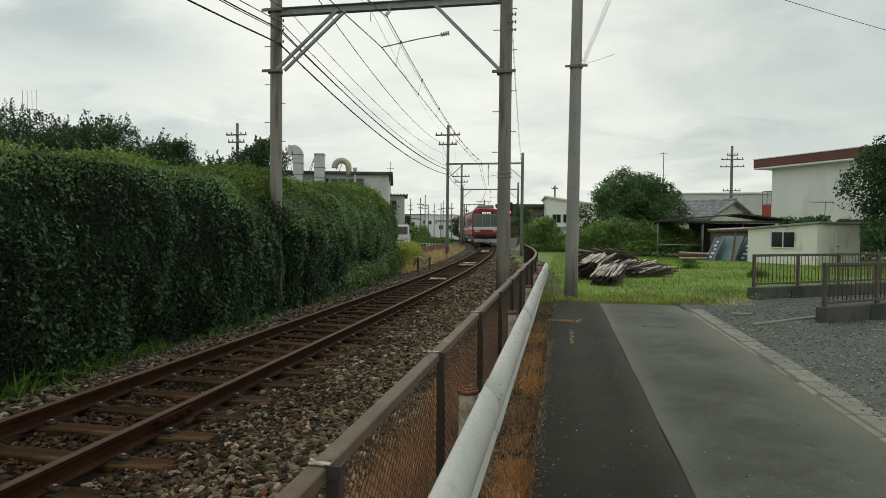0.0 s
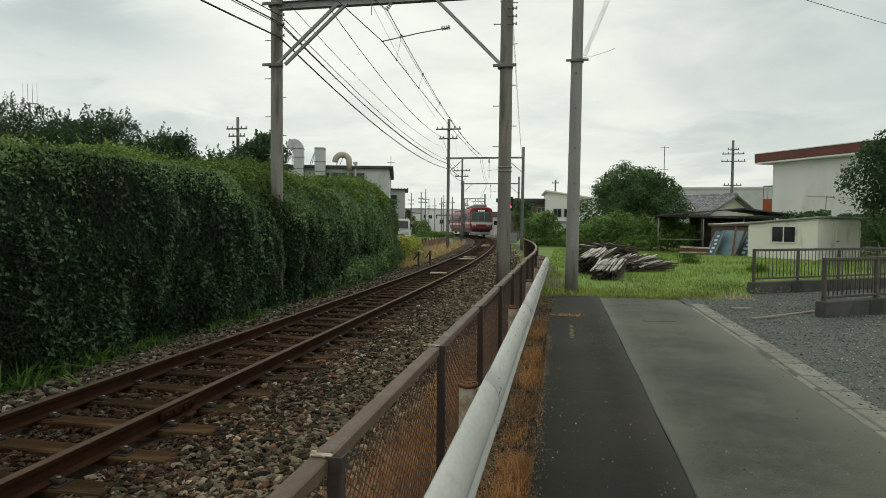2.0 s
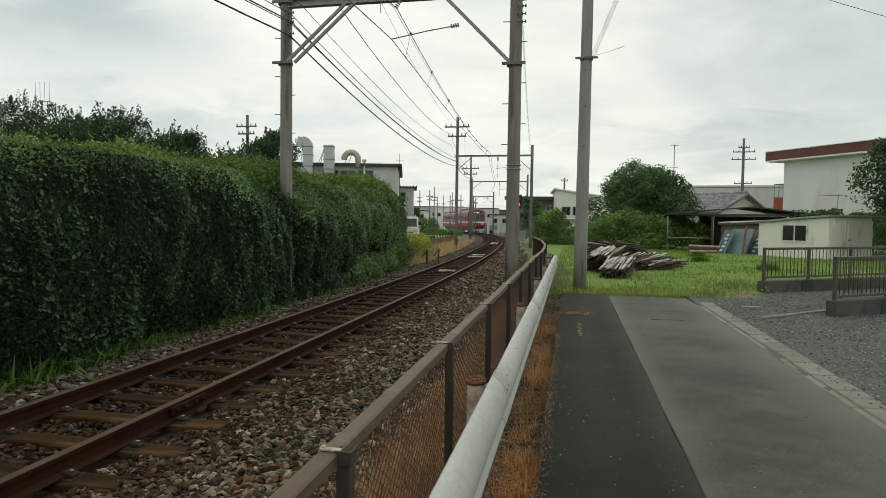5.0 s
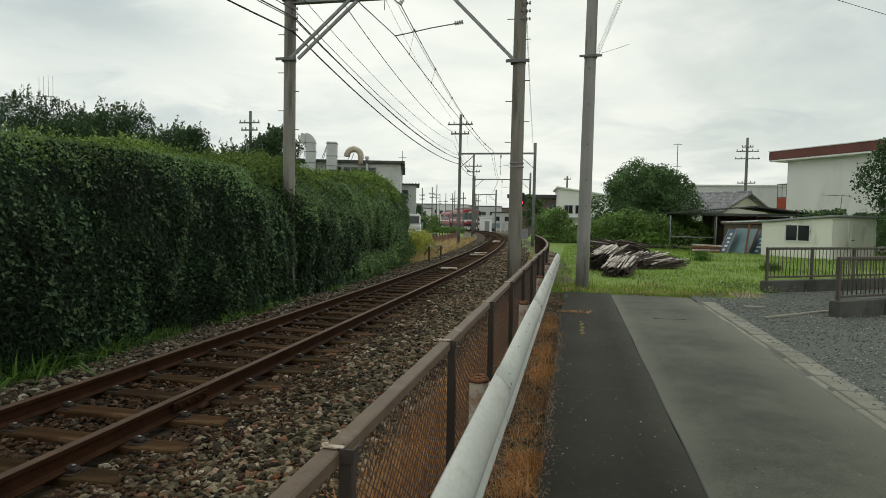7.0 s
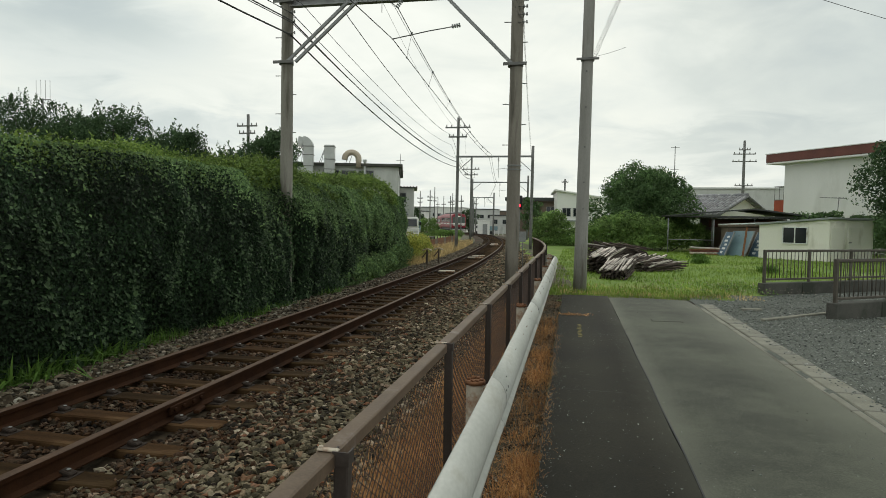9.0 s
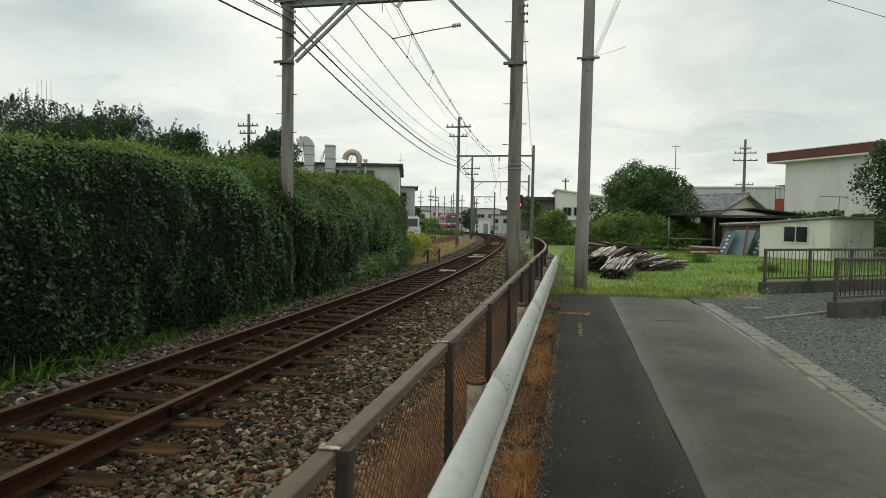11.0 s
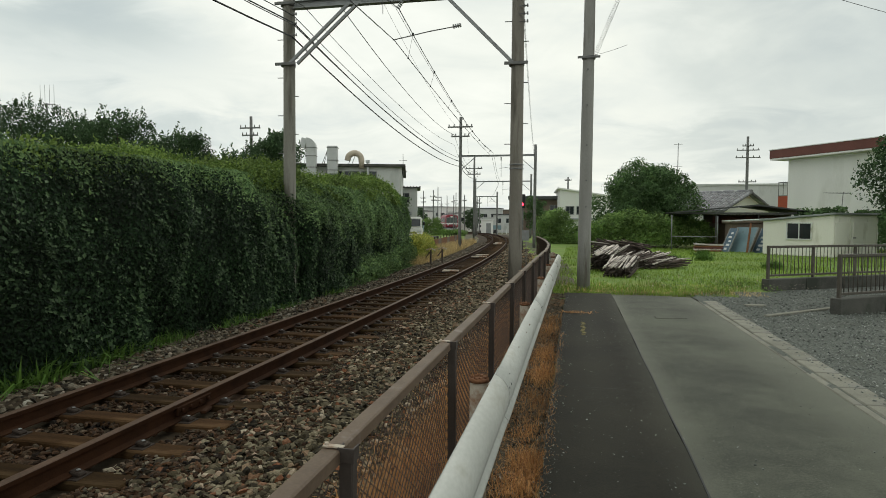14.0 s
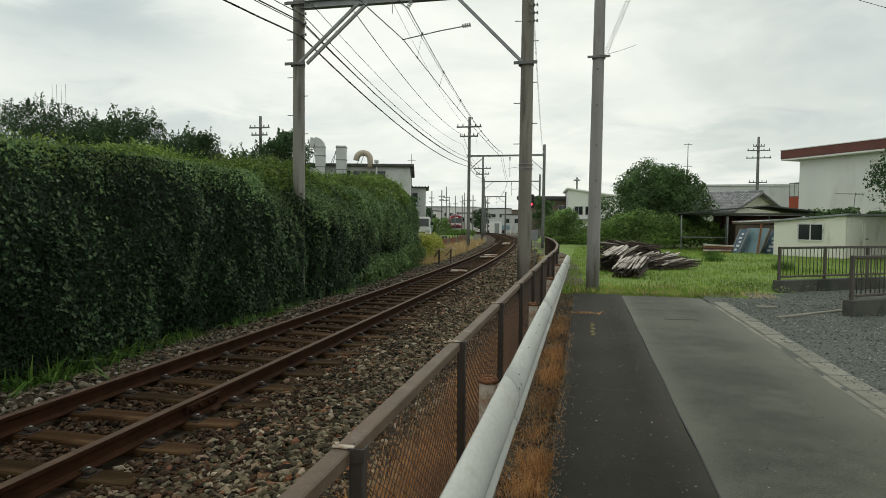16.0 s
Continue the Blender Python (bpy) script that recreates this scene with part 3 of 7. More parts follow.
extrude_profile(bm, [(-0.17, -0.2), (-0.17, 0.0), (0.3, 0.006), (0.80, 0.002), (0.80, -0.2)], [(0.012 * math.sin(y * 2.1), y, 0, 0) for y in np.linspace(-8, 14.05, 30)])
tagged(link_mesh("road_strip", bm, M_ASPHALT_DARK), "dark damp asphalt strip beside the guard rail", "road", kind="structure")

# strip of grit and dead grass under the guard rail
tagged(grid_sheet("verge", np.arange(-0.85, -0.14, 0.1), np.arange(-6, 21, 0.25), lambda X, Y: bumpy(1.5, 0.03, -0.215)(X, Y) + np.interp(Y, [11.8, 14.2], [0.0, 0.17]), M_VERGE, 0.004), "grey grit verge under the guard rail", "verge", kind="structure")

# gravel yard
def yard_z(X, Y):
    z = bumpy(0.6, 0.02, -0.012)(X, Y)
    return np.where(Y > np.where(X < 4.3, 14.9 + 0.4 * (X - 2.6), 15.75 + 0.64 * (X - 4.34)), -0.08, z)


tagged(grid_sheet("gravel_yard", np.arange(2.44, 16, 0.3), np.arange(-6, 24, 0.3), yard_z, M_GRAVEL, 0.006), "grey crushed gravel yard beside the lane", "yard", kind="structure")

# ballast bed
bm = bmesh.new()
prof = [(-2.0, -0.4), (-1.9, -0.24), (-1.35, -0.165), (-0.75, -0.20), (0, -0.205), (0.75, -0.20), (1.3, -0.165), (1.9, -0.17), (2.6, -0.21), (3.0, -0.25), (3.05, -0.4)]
extrude_profile(bm, prof, [(*track_at(s)[:2], sink(track_at(s)[1]), track_at(s)[2]) for s in np.arange(-5, 200, 1.0)])
tagged(link_mesh("ballast_bed", bm, M_BALLAST), "rust-stained ballast bed of the railway", "ballast", kind="structure")

# ---------- track ----------
rail_track = thing("railway_track", pose(0, 0, 0), "single rusty railway track on wooden sleepers", "railway track", kind="structure")
RAIL = [(-0.060, -0.150), (0.060, -0.150), (0.060, -0.140), (0.012, -0.122), (0.008, -0.045), (0.031, -0.036), (0.0325, -0.006),
        (0.026, 0.0), (-0.026, 0.0), (-0.0325, -0.006), (-0.031, -0.036), (-0.008, -0.045), (-0.012, -0.122), (-0.060, -0.140)]
for side in (-0.566, 0.566):
    bm = bmesh.new()
    st = [(*track_at(s, side)[:2], 0.02 + sink(track_at(s)[1]), track_at(s)[2]) for s in np.concatenate([np.arange(-5, 60, 0.5), np.arange(60, 200, 2)])]
    extrude_profile(bm, RAIL, st)
    for f in bm.faces:
        if f.normal.z > 0.5 and f.calc_center_median().z > 0.012:
            f.material_index = 1
    part("rail", bm, [M_RAIL, M_RAILTOP], rail_track)
# bolted joint in the near rail
jx, jy, jh = track_at(4.9, 0.566)
for sd in (-1, 1):
    bm = bmesh.new()
    box(bm, 0.026, 0.50, 0.075, (sd * 0.030, 0, -0.068), (0, sd * 6, 0), bevel=0.005)
    for q in (-0.19, -0.07, 0.07, 0.19):
        rod(bm, (sd * 0.035, q, -0.066), (sd * 0.066, q, -0.066), 0.019, 0.017, 6)
    box(bm, 0.05, 0.16, 0.03, (sd * 0.12, sd * 0.05, -0.13), (0, 0, 12), bevel=0.006)
    me = bpy.data.meshes.new("fishplate")
    bm.to_mesh(me), bm.free()
    me.materials.append(M_RAIL)
    o = new("fishplate", me)
    o.parent = rail_track
    o.matrix_basis = pose(jx, jy, 0.02, 0, 0, math.degrees(jh))
bm = bmesh.new()
box(bm, 2.1, 0.2, 0.14, (0, 0, 0), bevel=0.012)
sleeper_mesh = bpy.data.meshes.new("sleeper")
bm.to_mesh(sleeper_mesh), bm.free()
sleeper_mesh.materials.append(M_SLEEPER)
bm = bmesh.new()
for sd in (-1, 1):
    box(bm, 0.09, 0.07, 0.035, (sd * 0.095, 0, 0.0), (0, sd * 14, 0), bevel=0.008)
    rod(bm, (sd * 0.10, 0.0, 0.0), (sd * 0.10, 0.0, 0.024), 0.020, 0.018, 6)
    rod(bm, (sd * 0.10, 0.0, 0.024), (sd * 0.10, 0.0, 0.029), 0.016, 0.012, 6, mi=1)
box(bm, 0.30, 0.15, 0.014, (0, 0, -0.022), bevel=0.003)
clip_mesh = bpy.data.meshes.new("fastening")
bm.to_mesh(clip_mesh), bm.free()
clip_mesh.materials.append(M_CLIP)
clip_mesh.materials.append(M_STEEL)
rs = random.Random(3)
s = 2.35
while s < 130:
    x, y, h = track_at(s)
    sl = new("sleeper", sleeper_mesh)
    sl.parent = rail_track
    sl.matrix_basis = pose(x + rs.uniform(-.05, .05), y, sink(y) - 0.205 + rs.uniform(-.008, .004), rs.uniform(-1, 1), 0, math.degrees(h) + rs.uniform(-1.2, 1.2))
    if s < 30:
        for side in (-0.566, 0.566):
            c = new("fastening", clip_mesh)
            c.parent = sl
            c.matrix_basis = pose(side, 0, 0.092)
    s += 0.585


def scatter_stones():
    def in_bed(n, y0, y1, lo, hi):
        y = rng.uniform(y0, y1, n)
        off = rng.uniform(lo, hi, n)
        return track_x(y) + off, y, off
    # shoulder towards the fence
    x, y, o = in_bed(46000, 1.4, 14.5, 0.72, 3.05)
    z = np.interp(o, [0.6, 1.35, 1.9, 2.6, 3.0], [-0.20, -0.15, -0.14, -0.19, -0.22]) + rng.uniform(-0.01, 0.03, len(o))
    keep = ~((o < 1.08) & (np.abs(((y - 2.35) / 0.585 + 0.5) % 1 - 0.5) < 0.17) & (rng.uniform(0, 1, len(o)) < 0.7))
    near_rail = rng.uniform(0, 1, len(o)) < np.interp(o, [0.7, 1.2, 1.9], [0.96, 0.68, 0.15])
    yield "ballast_stones", np.column_stack([x, y, z])[keep & ~near_rail], 0.034, M_STONE, "grey broken ballast stones beside the track"
    yield "rusty_ballast", np.column_stack([x, y, z])[keep & near_rail], 0.026, M_STONE_RUST, "rust-brown ballast stones along the rail"
    x, y, o = in_bed(12500, 14.5, 46, 0.72, 3.0)
    z = np.interp(o, [0.6, 1.35, 1.9, 2.6, 3.0], [-0.15, -0.135, -0.15, -0.19, -0.22]) + rng.uniform(-0.01, 0.03, len(o))
    yield "ballast_stones", np.column_stack([x, y, z]), 0.046, M_STONE, "grey broken ballast stones beside the track"
    # between the rails
    x, y, o = in_bed(13000, 2.5, 24, -0.5, 0.5)
    keep = np.abs(((y - 2.35) / 0.585 + 0.5) % 1 - 0.5) > 0.15
    yield "rusty_ballast", np.column_stack([x, y, -0.185 + rng.uniform(-0.015, 0.025, len(o))])[keep], 0.028, M_STONE_RUST, "rust-brown ballast between the rails"
    # towards the hedge
    x, y, o = in_bed(21000, 3.5, 48, -2.05, -0.66)
    keep = ~((o > -1.05) & (np.abs(((y - 2.35) / 0.585 + 0.5) % 1 - 0.5) < 0.17))
    z = np.interp(o, [-1.95, -1.35, -0.6], [-0.23, -0.165, -0.20]) + rng.uniform(-0.01, 0.025, len(o))
    yield "ballast_stones", np.column_stack([x, y, z])[keep], 0.033, M_STONE_DULL, "dull brown ballast stones along the hedge"


for nm, pos, size, mm, lab in scatter_stones():
    tagged(stones(nm, pos, size, mm), lab, "ballast", kind="stuff")
x = rng.uniform(2.62, 11, 38000)
y = rng.uniform(4.0, 17, 38000)
k = (y < 14.6 + 0.6 * (x - 3.2)) & (x < 0.55 * y + 2.5)
tagged(stones("gravel", np.column_stack([x, y, np.full(len(x), 0.004) + rng.uniform(-0.008, 0.006, len(x))])[k], 0.0125, M_GRAVEL_STONE), "loose grey gravel on the yard", "gravel", kind="stuff")
x = rng.uniform(-0.82, -0.17, 9000)
y = 2 + 16 * rng.uniform(0, 1, 9000) ** 1.3
tagged(stones("verge_grit", np.column_stack([x, y, np.interp(y, [11.8, 14.2], [-0.205, -0.035])]), 0.014, M_STONE_DULL), "grit and small stones on the verge", "grit", kind="stuff")


# ---------- hedge ----------
def hedge_surface(y, z):
    """Face of the hedge wall at y and height z."""
    out = np.empty(len(y))
    for i in range(len(y)):
        out[i] = -5.72 - float(np.interp(y[i], [14, 18.8, 25.5], [0, 0.38, 0.92])) + 0.33 * noise.noise((y[i] * 0.55, z[i] * 0.5, 3.1)) + 0.14 * noise.noise((y[i] * 1.7, z[i] * 1.3, 8.0))
    notch = 0.25 * np.exp(-((y - 12.5) / 0.26) ** 2) * np.clip((1.6 - z) / 0.3, 0, 1)
    return out - notch - 0.55 * np.clip((z - 1.3) / 1.2, 0, 1) ** 2 - 0.3 * np.clip((y - 23.5) / 2, 0, 1) ** 2


def hedge_top(x, y):
    out = np.empty(len(y))
    for i in range(len(y)):
        out[i] = 0.20 * noise.noise((x[i] * 0.7, y[i] * 0.6, 5.5)) + 0.07 * noise.noise((x[i] * 2.2, y[i] * 2.0, 2.5))
    return out + np.interp(x, [-7.8, -7.0, -6.5, -6.25, -6.05, -5.9], [2.72, 2.70, 2.55, 2.36, 2.08, 1.8]) + np.interp(y, [3, 6, 9, 12.2, 13.4, 15, 18.5, 20, 22, 23.5, 25], [-0.34, -0.22, -0.02, 0.05, 0.25, 0.04, 0.04, 0.30, 0.42, 0.44, 0.3])


hedge = thing("hedge", pose(0, 0, 0), "tall dark green vine-covered hedge beside the track", "hedge")
# solid filler behind the leaves, its near-black green painting the shade inside
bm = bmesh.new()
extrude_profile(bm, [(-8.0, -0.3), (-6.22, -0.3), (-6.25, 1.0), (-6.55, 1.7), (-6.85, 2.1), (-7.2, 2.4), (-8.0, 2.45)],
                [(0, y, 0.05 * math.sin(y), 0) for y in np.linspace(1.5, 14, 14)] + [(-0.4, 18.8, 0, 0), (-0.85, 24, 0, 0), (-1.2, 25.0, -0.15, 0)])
part("dark_inner_body", bm, M_HEDGECORE, hedge, "solid inner body coloured dark as the hedge's inner shade")
n = 170000
y = 2.0 + 23.3 * rng.uniform(0, 1, n) ** 1.15
z = rng.uniform(-0.2, 2.45, n) + 0.0
x = hedge_surface(y, z) - np.abs(rng.normal(0, 0.09, n))
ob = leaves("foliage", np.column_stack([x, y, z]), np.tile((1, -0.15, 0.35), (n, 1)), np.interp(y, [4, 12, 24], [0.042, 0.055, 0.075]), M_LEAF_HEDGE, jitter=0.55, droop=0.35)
ob.parent = hedge
# top leaves coloured much lighter, for the daylight from above
n = 80000
y = 2.0 + 23.3 * rng.uniform(0, 1, n) ** 1.1
x = rng.uniform(-7.9, -6.22 + 0.014 * (y - 2), n)
z = hedge_top(x, y)
x = x - np.interp(y, [14, 18.8, 25.5], [0, 0.38, 0.92])
z = z + rng.normal(0, 0.05, n)
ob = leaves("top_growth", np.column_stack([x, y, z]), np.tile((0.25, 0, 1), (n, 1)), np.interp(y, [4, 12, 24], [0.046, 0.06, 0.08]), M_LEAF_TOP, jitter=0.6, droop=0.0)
ob.parent = hedge
# paler leaf patches on the upper and far face, its daylight put into colour
n = 80000
y = 2.0 + 23.3 * rng.uniform(0, 1, n) ** 1.05
z = 0.1 + 2.4 * rng.uniform(0, 1, n) ** 0.55
pn = np.array([noise.noise((a * 0.9, b * 0.7, 6.3)) + 0.6 * noise.noise((a * 2.6, b * 1.1, 1.3)) for a, b in zip(y, z)])
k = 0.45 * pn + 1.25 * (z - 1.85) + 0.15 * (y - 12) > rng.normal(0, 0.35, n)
x = hedge_surface(y, z) + 0.04 + 0.16 * np.clip(pn, 0, 1) - np.abs(rng.normal(0, 0.05, n))
ob = leaves("lit_face_leaves", np.column_stack([x, y, z])[k], np.tile((0.8, -0.1, 0.8), (int(k.sum()), 1)), np.interp(y, [4, 12, 24], [0.044, 0.058, 0.078])[k], M_LEAF_MID, jitter=0.6, droop=0.3)
ob.parent = hedge
# hanging trails of larger leaves over the face; paler colour stands for sky sheen
sp, ss = [], []
for q in range(420):
    y0 = 2.2 + 22.5 * random.random() ** 0.9
    z0, ln = random.uniform(0.1, 2.35), random.uniform(0.25, 0.95)
    yy = y0 + np.cumsum(np.array([random.gauss(0, .022) for w in range(26)]))
    zz = np.clip(z0 - ln * np.arange(26) / 26, -0.15, 3)
    xx = hedge_surface(yy, zz) + random.uniform(0.02, 0.13) * np.sin(np.linspace(0.3, 2.9, 26))
    for w in range(26):
        if random.random() < 0.7:
            sp.append((xx[w], yy[w] + random.gauss(0, .045), zz[w] + random.gauss(0, .02)))
            ss.append(random.uniform(0.032, 0.062) * (1 + 0.025 * y0))
ob = leaves("hanging_trail", sp, np.tile((0.9, -0.25, 0.75), (len(sp), 1)), np.array(ss), M_LEAF_TRAIL, jitter=0.5, droop=0.5)
ob.parent = hedge
# long loose shoots on the top
sp = []
for q in range(700):
    y0, x0 = 2.5 + 22 * random.random(), -7.6 + 1.3 * random.random()
    z0 = float(hedge_top(np.array([x0]), np.array([y0]))[0])
    x0 -= float(np.interp(y0, [14, 18.8, 25.5], [0, 0.38, 0.92]))
    dx, dy, hh = random.gauss(0, .12), random.gauss(0, .12), random.uniform(0.08, 0.30)
    for w in range(12):
        sp.append((x0 + dx * w / 12 + random.gauss(0, .015), y0 + dy * w / 12 + random.gauss(0, .015), z0 + hh * w / 12))
ob = leaves("loose_shoot", sp, np.tile((0.3, -0.3, 0.8), (len(sp), 1)), 0.06, M_LEAF_TOP, jitter=0.9, droop=0)
ob.parent = hedge
# the hedge's far end, given a paler leaf for its open-sky light
n = 9000
a = rng.uniform(0, math.pi * 0.6, n)
z = rng.uniform(-0.2, 2.6, n)
ob = leaves("foliage", np.column_stack([-7.95 + 1.2 * np.cos(a) + rng.normal(0, .1, n), 24.2 + 1.4 * np.sin(a) + rng.normal(0, .1, n), z - 0.1]), np.column_stack([np.cos(a), np.sin(a), np.full(n, 0.3)]), 0.1, M_LEAF_TREE)
ob.parent = hedge
# weeds along the foot
n = 5000
y = 3.5 + 20 * rng.uniform(0, 1, n)
x = -5.70 - np.interp(y, [14, 18.8, 25.5], [0, 0.38, 0.92]) + rng.normal(0, 0.12, n)
tuft = np.array([noise.noise((v * 0.8, 0, 4)) for v in y])
ob = blades("foot_weeds", np.column_stack([x, y]), -0.24, 0.26 * np.clip(0.2 + 1.5 * tuft, 0.1, 1), 0.012, M_WEED, 0.8)
tagged(ob, "green weeds along the foot of the hedge", "weeds", kind="stuff")
# broad arching weeds at the foot
for cx, cy, n, h in ((-5.68, 5.6, 130, .32), (-5.7, 6.5, 130, .32), (-5.7, 7.3, 70, .25), (-5.6, 9.6, 90, .22), (-5.6, 10.5, 110, .24), (-5.65, 14.2, 90, .22)):
    p = np.column_stack([rng.normal(cx, 0.10, n), rng.normal(cy, 0.24, n)])
    tagged(blades("arching_weed", p, -0.24, h, 0.03, M_WEED, 1.8), "arching broad-leaved weeds at the hedge's foot", "weeds", "foot weeds")
# ---------- trees and shrubs ----------
def crown_points(blobs, n, shell=0.35):
    """Points in the outer shells of a set of ellipsoid clumps, with outward directions."""
    more = []
    for b in blobs:
        for k in range(5):
            d = rng.normal(0, 1, 3)
            d[2] = abs(d[2]) * 0.8
            d /= np.linalg.norm(d)
            f = rng.uniform(0.28, 0.5)
            more.append((b[0] + d[0] * b[3] * 0.9, b[1] + d[1] * b[4] * 0.9, b[2] + d[2] * b[5] * 0.9, b[3] * f, b[4] * f, b[5] * f))
    blobs = list(blobs) + more
    vol = np.array([b[3] * b[4] * b[5] for b in blobs]) ** (2 / 3)
    pick = rng.choice(len(blobs), n, p=vol / vol.sum())
    d = rng.normal(0, 1, (n, 3))
    d /= np.linalg.norm(d, axis=1)[:, None]
    r = 1 - shell * rng.uniform(0, 1, n) ** 1.5 + rng.normal(0, 0.07, n)
    B = np.array(blobs)[pick]
    return B[:, :3] + d * B[:, 3:6] * r[:, None], d


def tree(name, at, height, width, seed, leaf, n, size, label, trunk=0.12, low=0.3, clumps=16, cat="tree", group="", shoots=0, fat=1.0):
    """A tapered trunk with limbs and a crown of clumps of leaves."""
    r = random.Random(seed)
    t = thing(name, pose(*at), label, cat, group)
    bm = bmesh.new()
    top = height * 0.72
    sweep(bm, [(0, 0, -0.1), (0.04, 0.03, top * 0.4), (-0.05, 0.0, top)], [trunk, trunk * 0.75, trunk * 0.3], 8)
    blobs = []
    for i in range(clumps):
        a = i * 2.4 + r.uniform(-0.4, 0.4)
        u = (i + 0.5) / clumps
        zc = height * (low + (0.93 - low) * u)
        rad = width * 0.5 * math.sin(math.pi * min(1, 0.22 + 0.70 * u)) ** 0.8 * r.uniform(0.45, 0.98)
        q = (math.cos(a) * rad, math.sin(a) * rad, zc)
        cs = width * r.uniform(0.18, 0.28) * fat
        blobs.append((*q, cs, cs, cs * r.uniform(0.65, 0.95)))
        sweep(bm, [(0, 0, max(0.3, zc * 0.55)), (q[0] * 0.5, q[1] * 0.5, zc * 0.82), q], [trunk * 0.4, trunk * 0.22, trunk * 0.07], 5)
    part("trunk", bm, M_BARK, t)
    p, d = crown_points(blobs, n, 0.6)
    if shoots:
        # upright leader shoots that stand out of the crown
        sp, sd = [], []
        for k in range(shoots):
            b = blobs[r.randrange(len(blobs) // 2, len(blobs))]
            x0, y0 = b[0] + r.uniform(-1, 1) * b[3] * 0.8, b[1] + r.uniform(-1, 1) * b[3] * 0.8
            hh = r.uniform(0.15, 0.5)
            for q in range(26):
                w = 0.075 * (1 - q / 30)
                sp.append((x0 + r.gauss(0, w), y0 + r.gauss(0, w), b[2] + b[5] * 0.6 + hh * q / 26))
                sd.append((r.gauss(0, 1), r.gauss(0, 1), 0.6))
        p, d = np.concatenate([p, sp]), np.concatenate([d, sd])
    ob = leaves("crown", p, d, size, leaf, jitter=0.6)
    ob.parent = t
    return t


def shrub(name, at, blobs, n, size, leaf, label, group="", cat="shrub"):
    """Low growth: short stems and clumps of leaves."""
    t = thing(name, pose(*at), label, cat, group)
    for b in blobs:
        bm = bmesh.new()
        sweep(bm, [(b[0] * 0.6, b[1] * 0.6, -0.1), (b[0], b[1], b[2])], [0.03, 0.01], 5)
        part("stem", bm, M_BARK, t)
    p, d = crown_points(blobs, n, 0.5)
    p[:, 2] = np.maximum(p[:, 2], 0.02)
    ob = leaves("foliage", p, d, size, leaf, jitter=0.6)
    ob.parent = t
    return t


tree("round_tree", (4.4, 41, 0), 4.65, 5.2, 11, M_LEAF_TREE, 44000, 0.14, "broad round dark green tree at the meadow's edge", 0.16, 0.2, 34, shoots=20)
tree("garden_tree", (15.9, 30.4, -0.1), 5.7, 5.6, 5, M_LEAF_EVERGREEN, 34000, 0.15, "dark leafy garden tree beside the cream shed", 0.15, 0.38, 24, shoots=40)
tree("slim_tree", (-2.9, 47.5, 0), 3.4, 2.0, 8, M_LEAF_TREE, 3500, 0.15, "small green tree by the signal", 0.06, 0.25, 10)
for i, (x, y, h, w) in enumerate([(-14.5, 14.5, 4.85, 2.9), (-12.6, 14.2, 4.4, 2.0), (-11.35, 14.0, 4.5, 2.1), (-9.8, 14.3, 3.95, 1.7), (-8.8, 14.9, 3.5, 1.4), (-14.9, 29.5, 6.1, 2.9)]):
    tree("screen_tree", (x, y, -0.2), h, w, 20 + i, M_LEAF_EVERGREEN, 28000, 0.06 if y < 20 else 0.10, "dark evergreen tree rising behind the hedge", 0.09, 0.3, 20, group="trees behind the hedge", shoots=85, fat=1.05)
tree("distant_tree", (-22.4, 138, -1.2), 5.2, 4.6, 31, M_LEAF_EVERGREEN, 4000, 0.3, "dark distant tree behind the crossing", 0.12, 0.15, 12)
tree("distant_tree", (-30.5, 120, -1.0), 4.4, 4.2, 33, M_LEAF_EVERGREEN, 4000, 0.28, "dark distant tree beside the far line", 0.12, 0.15, 12)
shrub("meadow_shrub", (3.2, 37.5, 0), [(-1.4, 0, .9, 1.1, 1, .9), (0, .2, 1.3, 1.3, 1, 1.0), (1.4, 0, 1.1, 1.2, 1, .9), (2.6, .3, 1.0, 1.1, .9, .85), (3.6, 0.4, 0.8, .9, .8, .7), (-2.3, .3, .6, .8, .8, .6), (.8, -.5, .7, 1.2, .6, .6)], 24000, 0.14, M_LEAF_BUSH, "bright green overgrown shrubs with creepers")
shrub("track_shrub", (-0.9, 43, 0), [(-0.9, 0, 1.1, .9, .9, 1.0), (0.2, 0, .9, .9, .9, .8), (1.0, 0.2, .6, .8, .8, .6), (-.3, .4, 1.7, .7, .7, .7), (-.8, -.3, .35, 1.1, .7, .5), (.5, -.3, .3, 1.1, .7, .45), (1.7, -.2, .3, .9, .7, .45), (2.6, .1, .35, .9, .7, .5)], 11000, 0.15, M_LEAF_BUSH, "green shrubs behind the railway fence")
shrub("lineside_shrub", (-17.9, 78, -0.5), [(-2.0, 0, 1.0, 1.3, 1, 1.0), (0, 0, 1.0, 1.5, 1, 1.2), (-3.6, 1, 1.2, 1.3, 1, 1.2), (1.8, 0, .4, 1.2, 1, .5), (3.4, .5, .35, 1.2, 1, .45), (-5.0, .5, 1.0, 1.4, 1, 1.3)], 18000, 0.16, M_LEAF_BUSH, "dark green shrubs beside the far track")
shrub("garden_shrub", (13.9, 28.5, 0), [(0, 0, .8, 1.1, .9, .9), (-.5, .8, 1.3, 1.0, .9, .9), (.9, .4, 1.2, 1.2, .9, 1.0)], 9000, 0.12, M_LEAF_DARK, "dark shrubs under the garden tree")
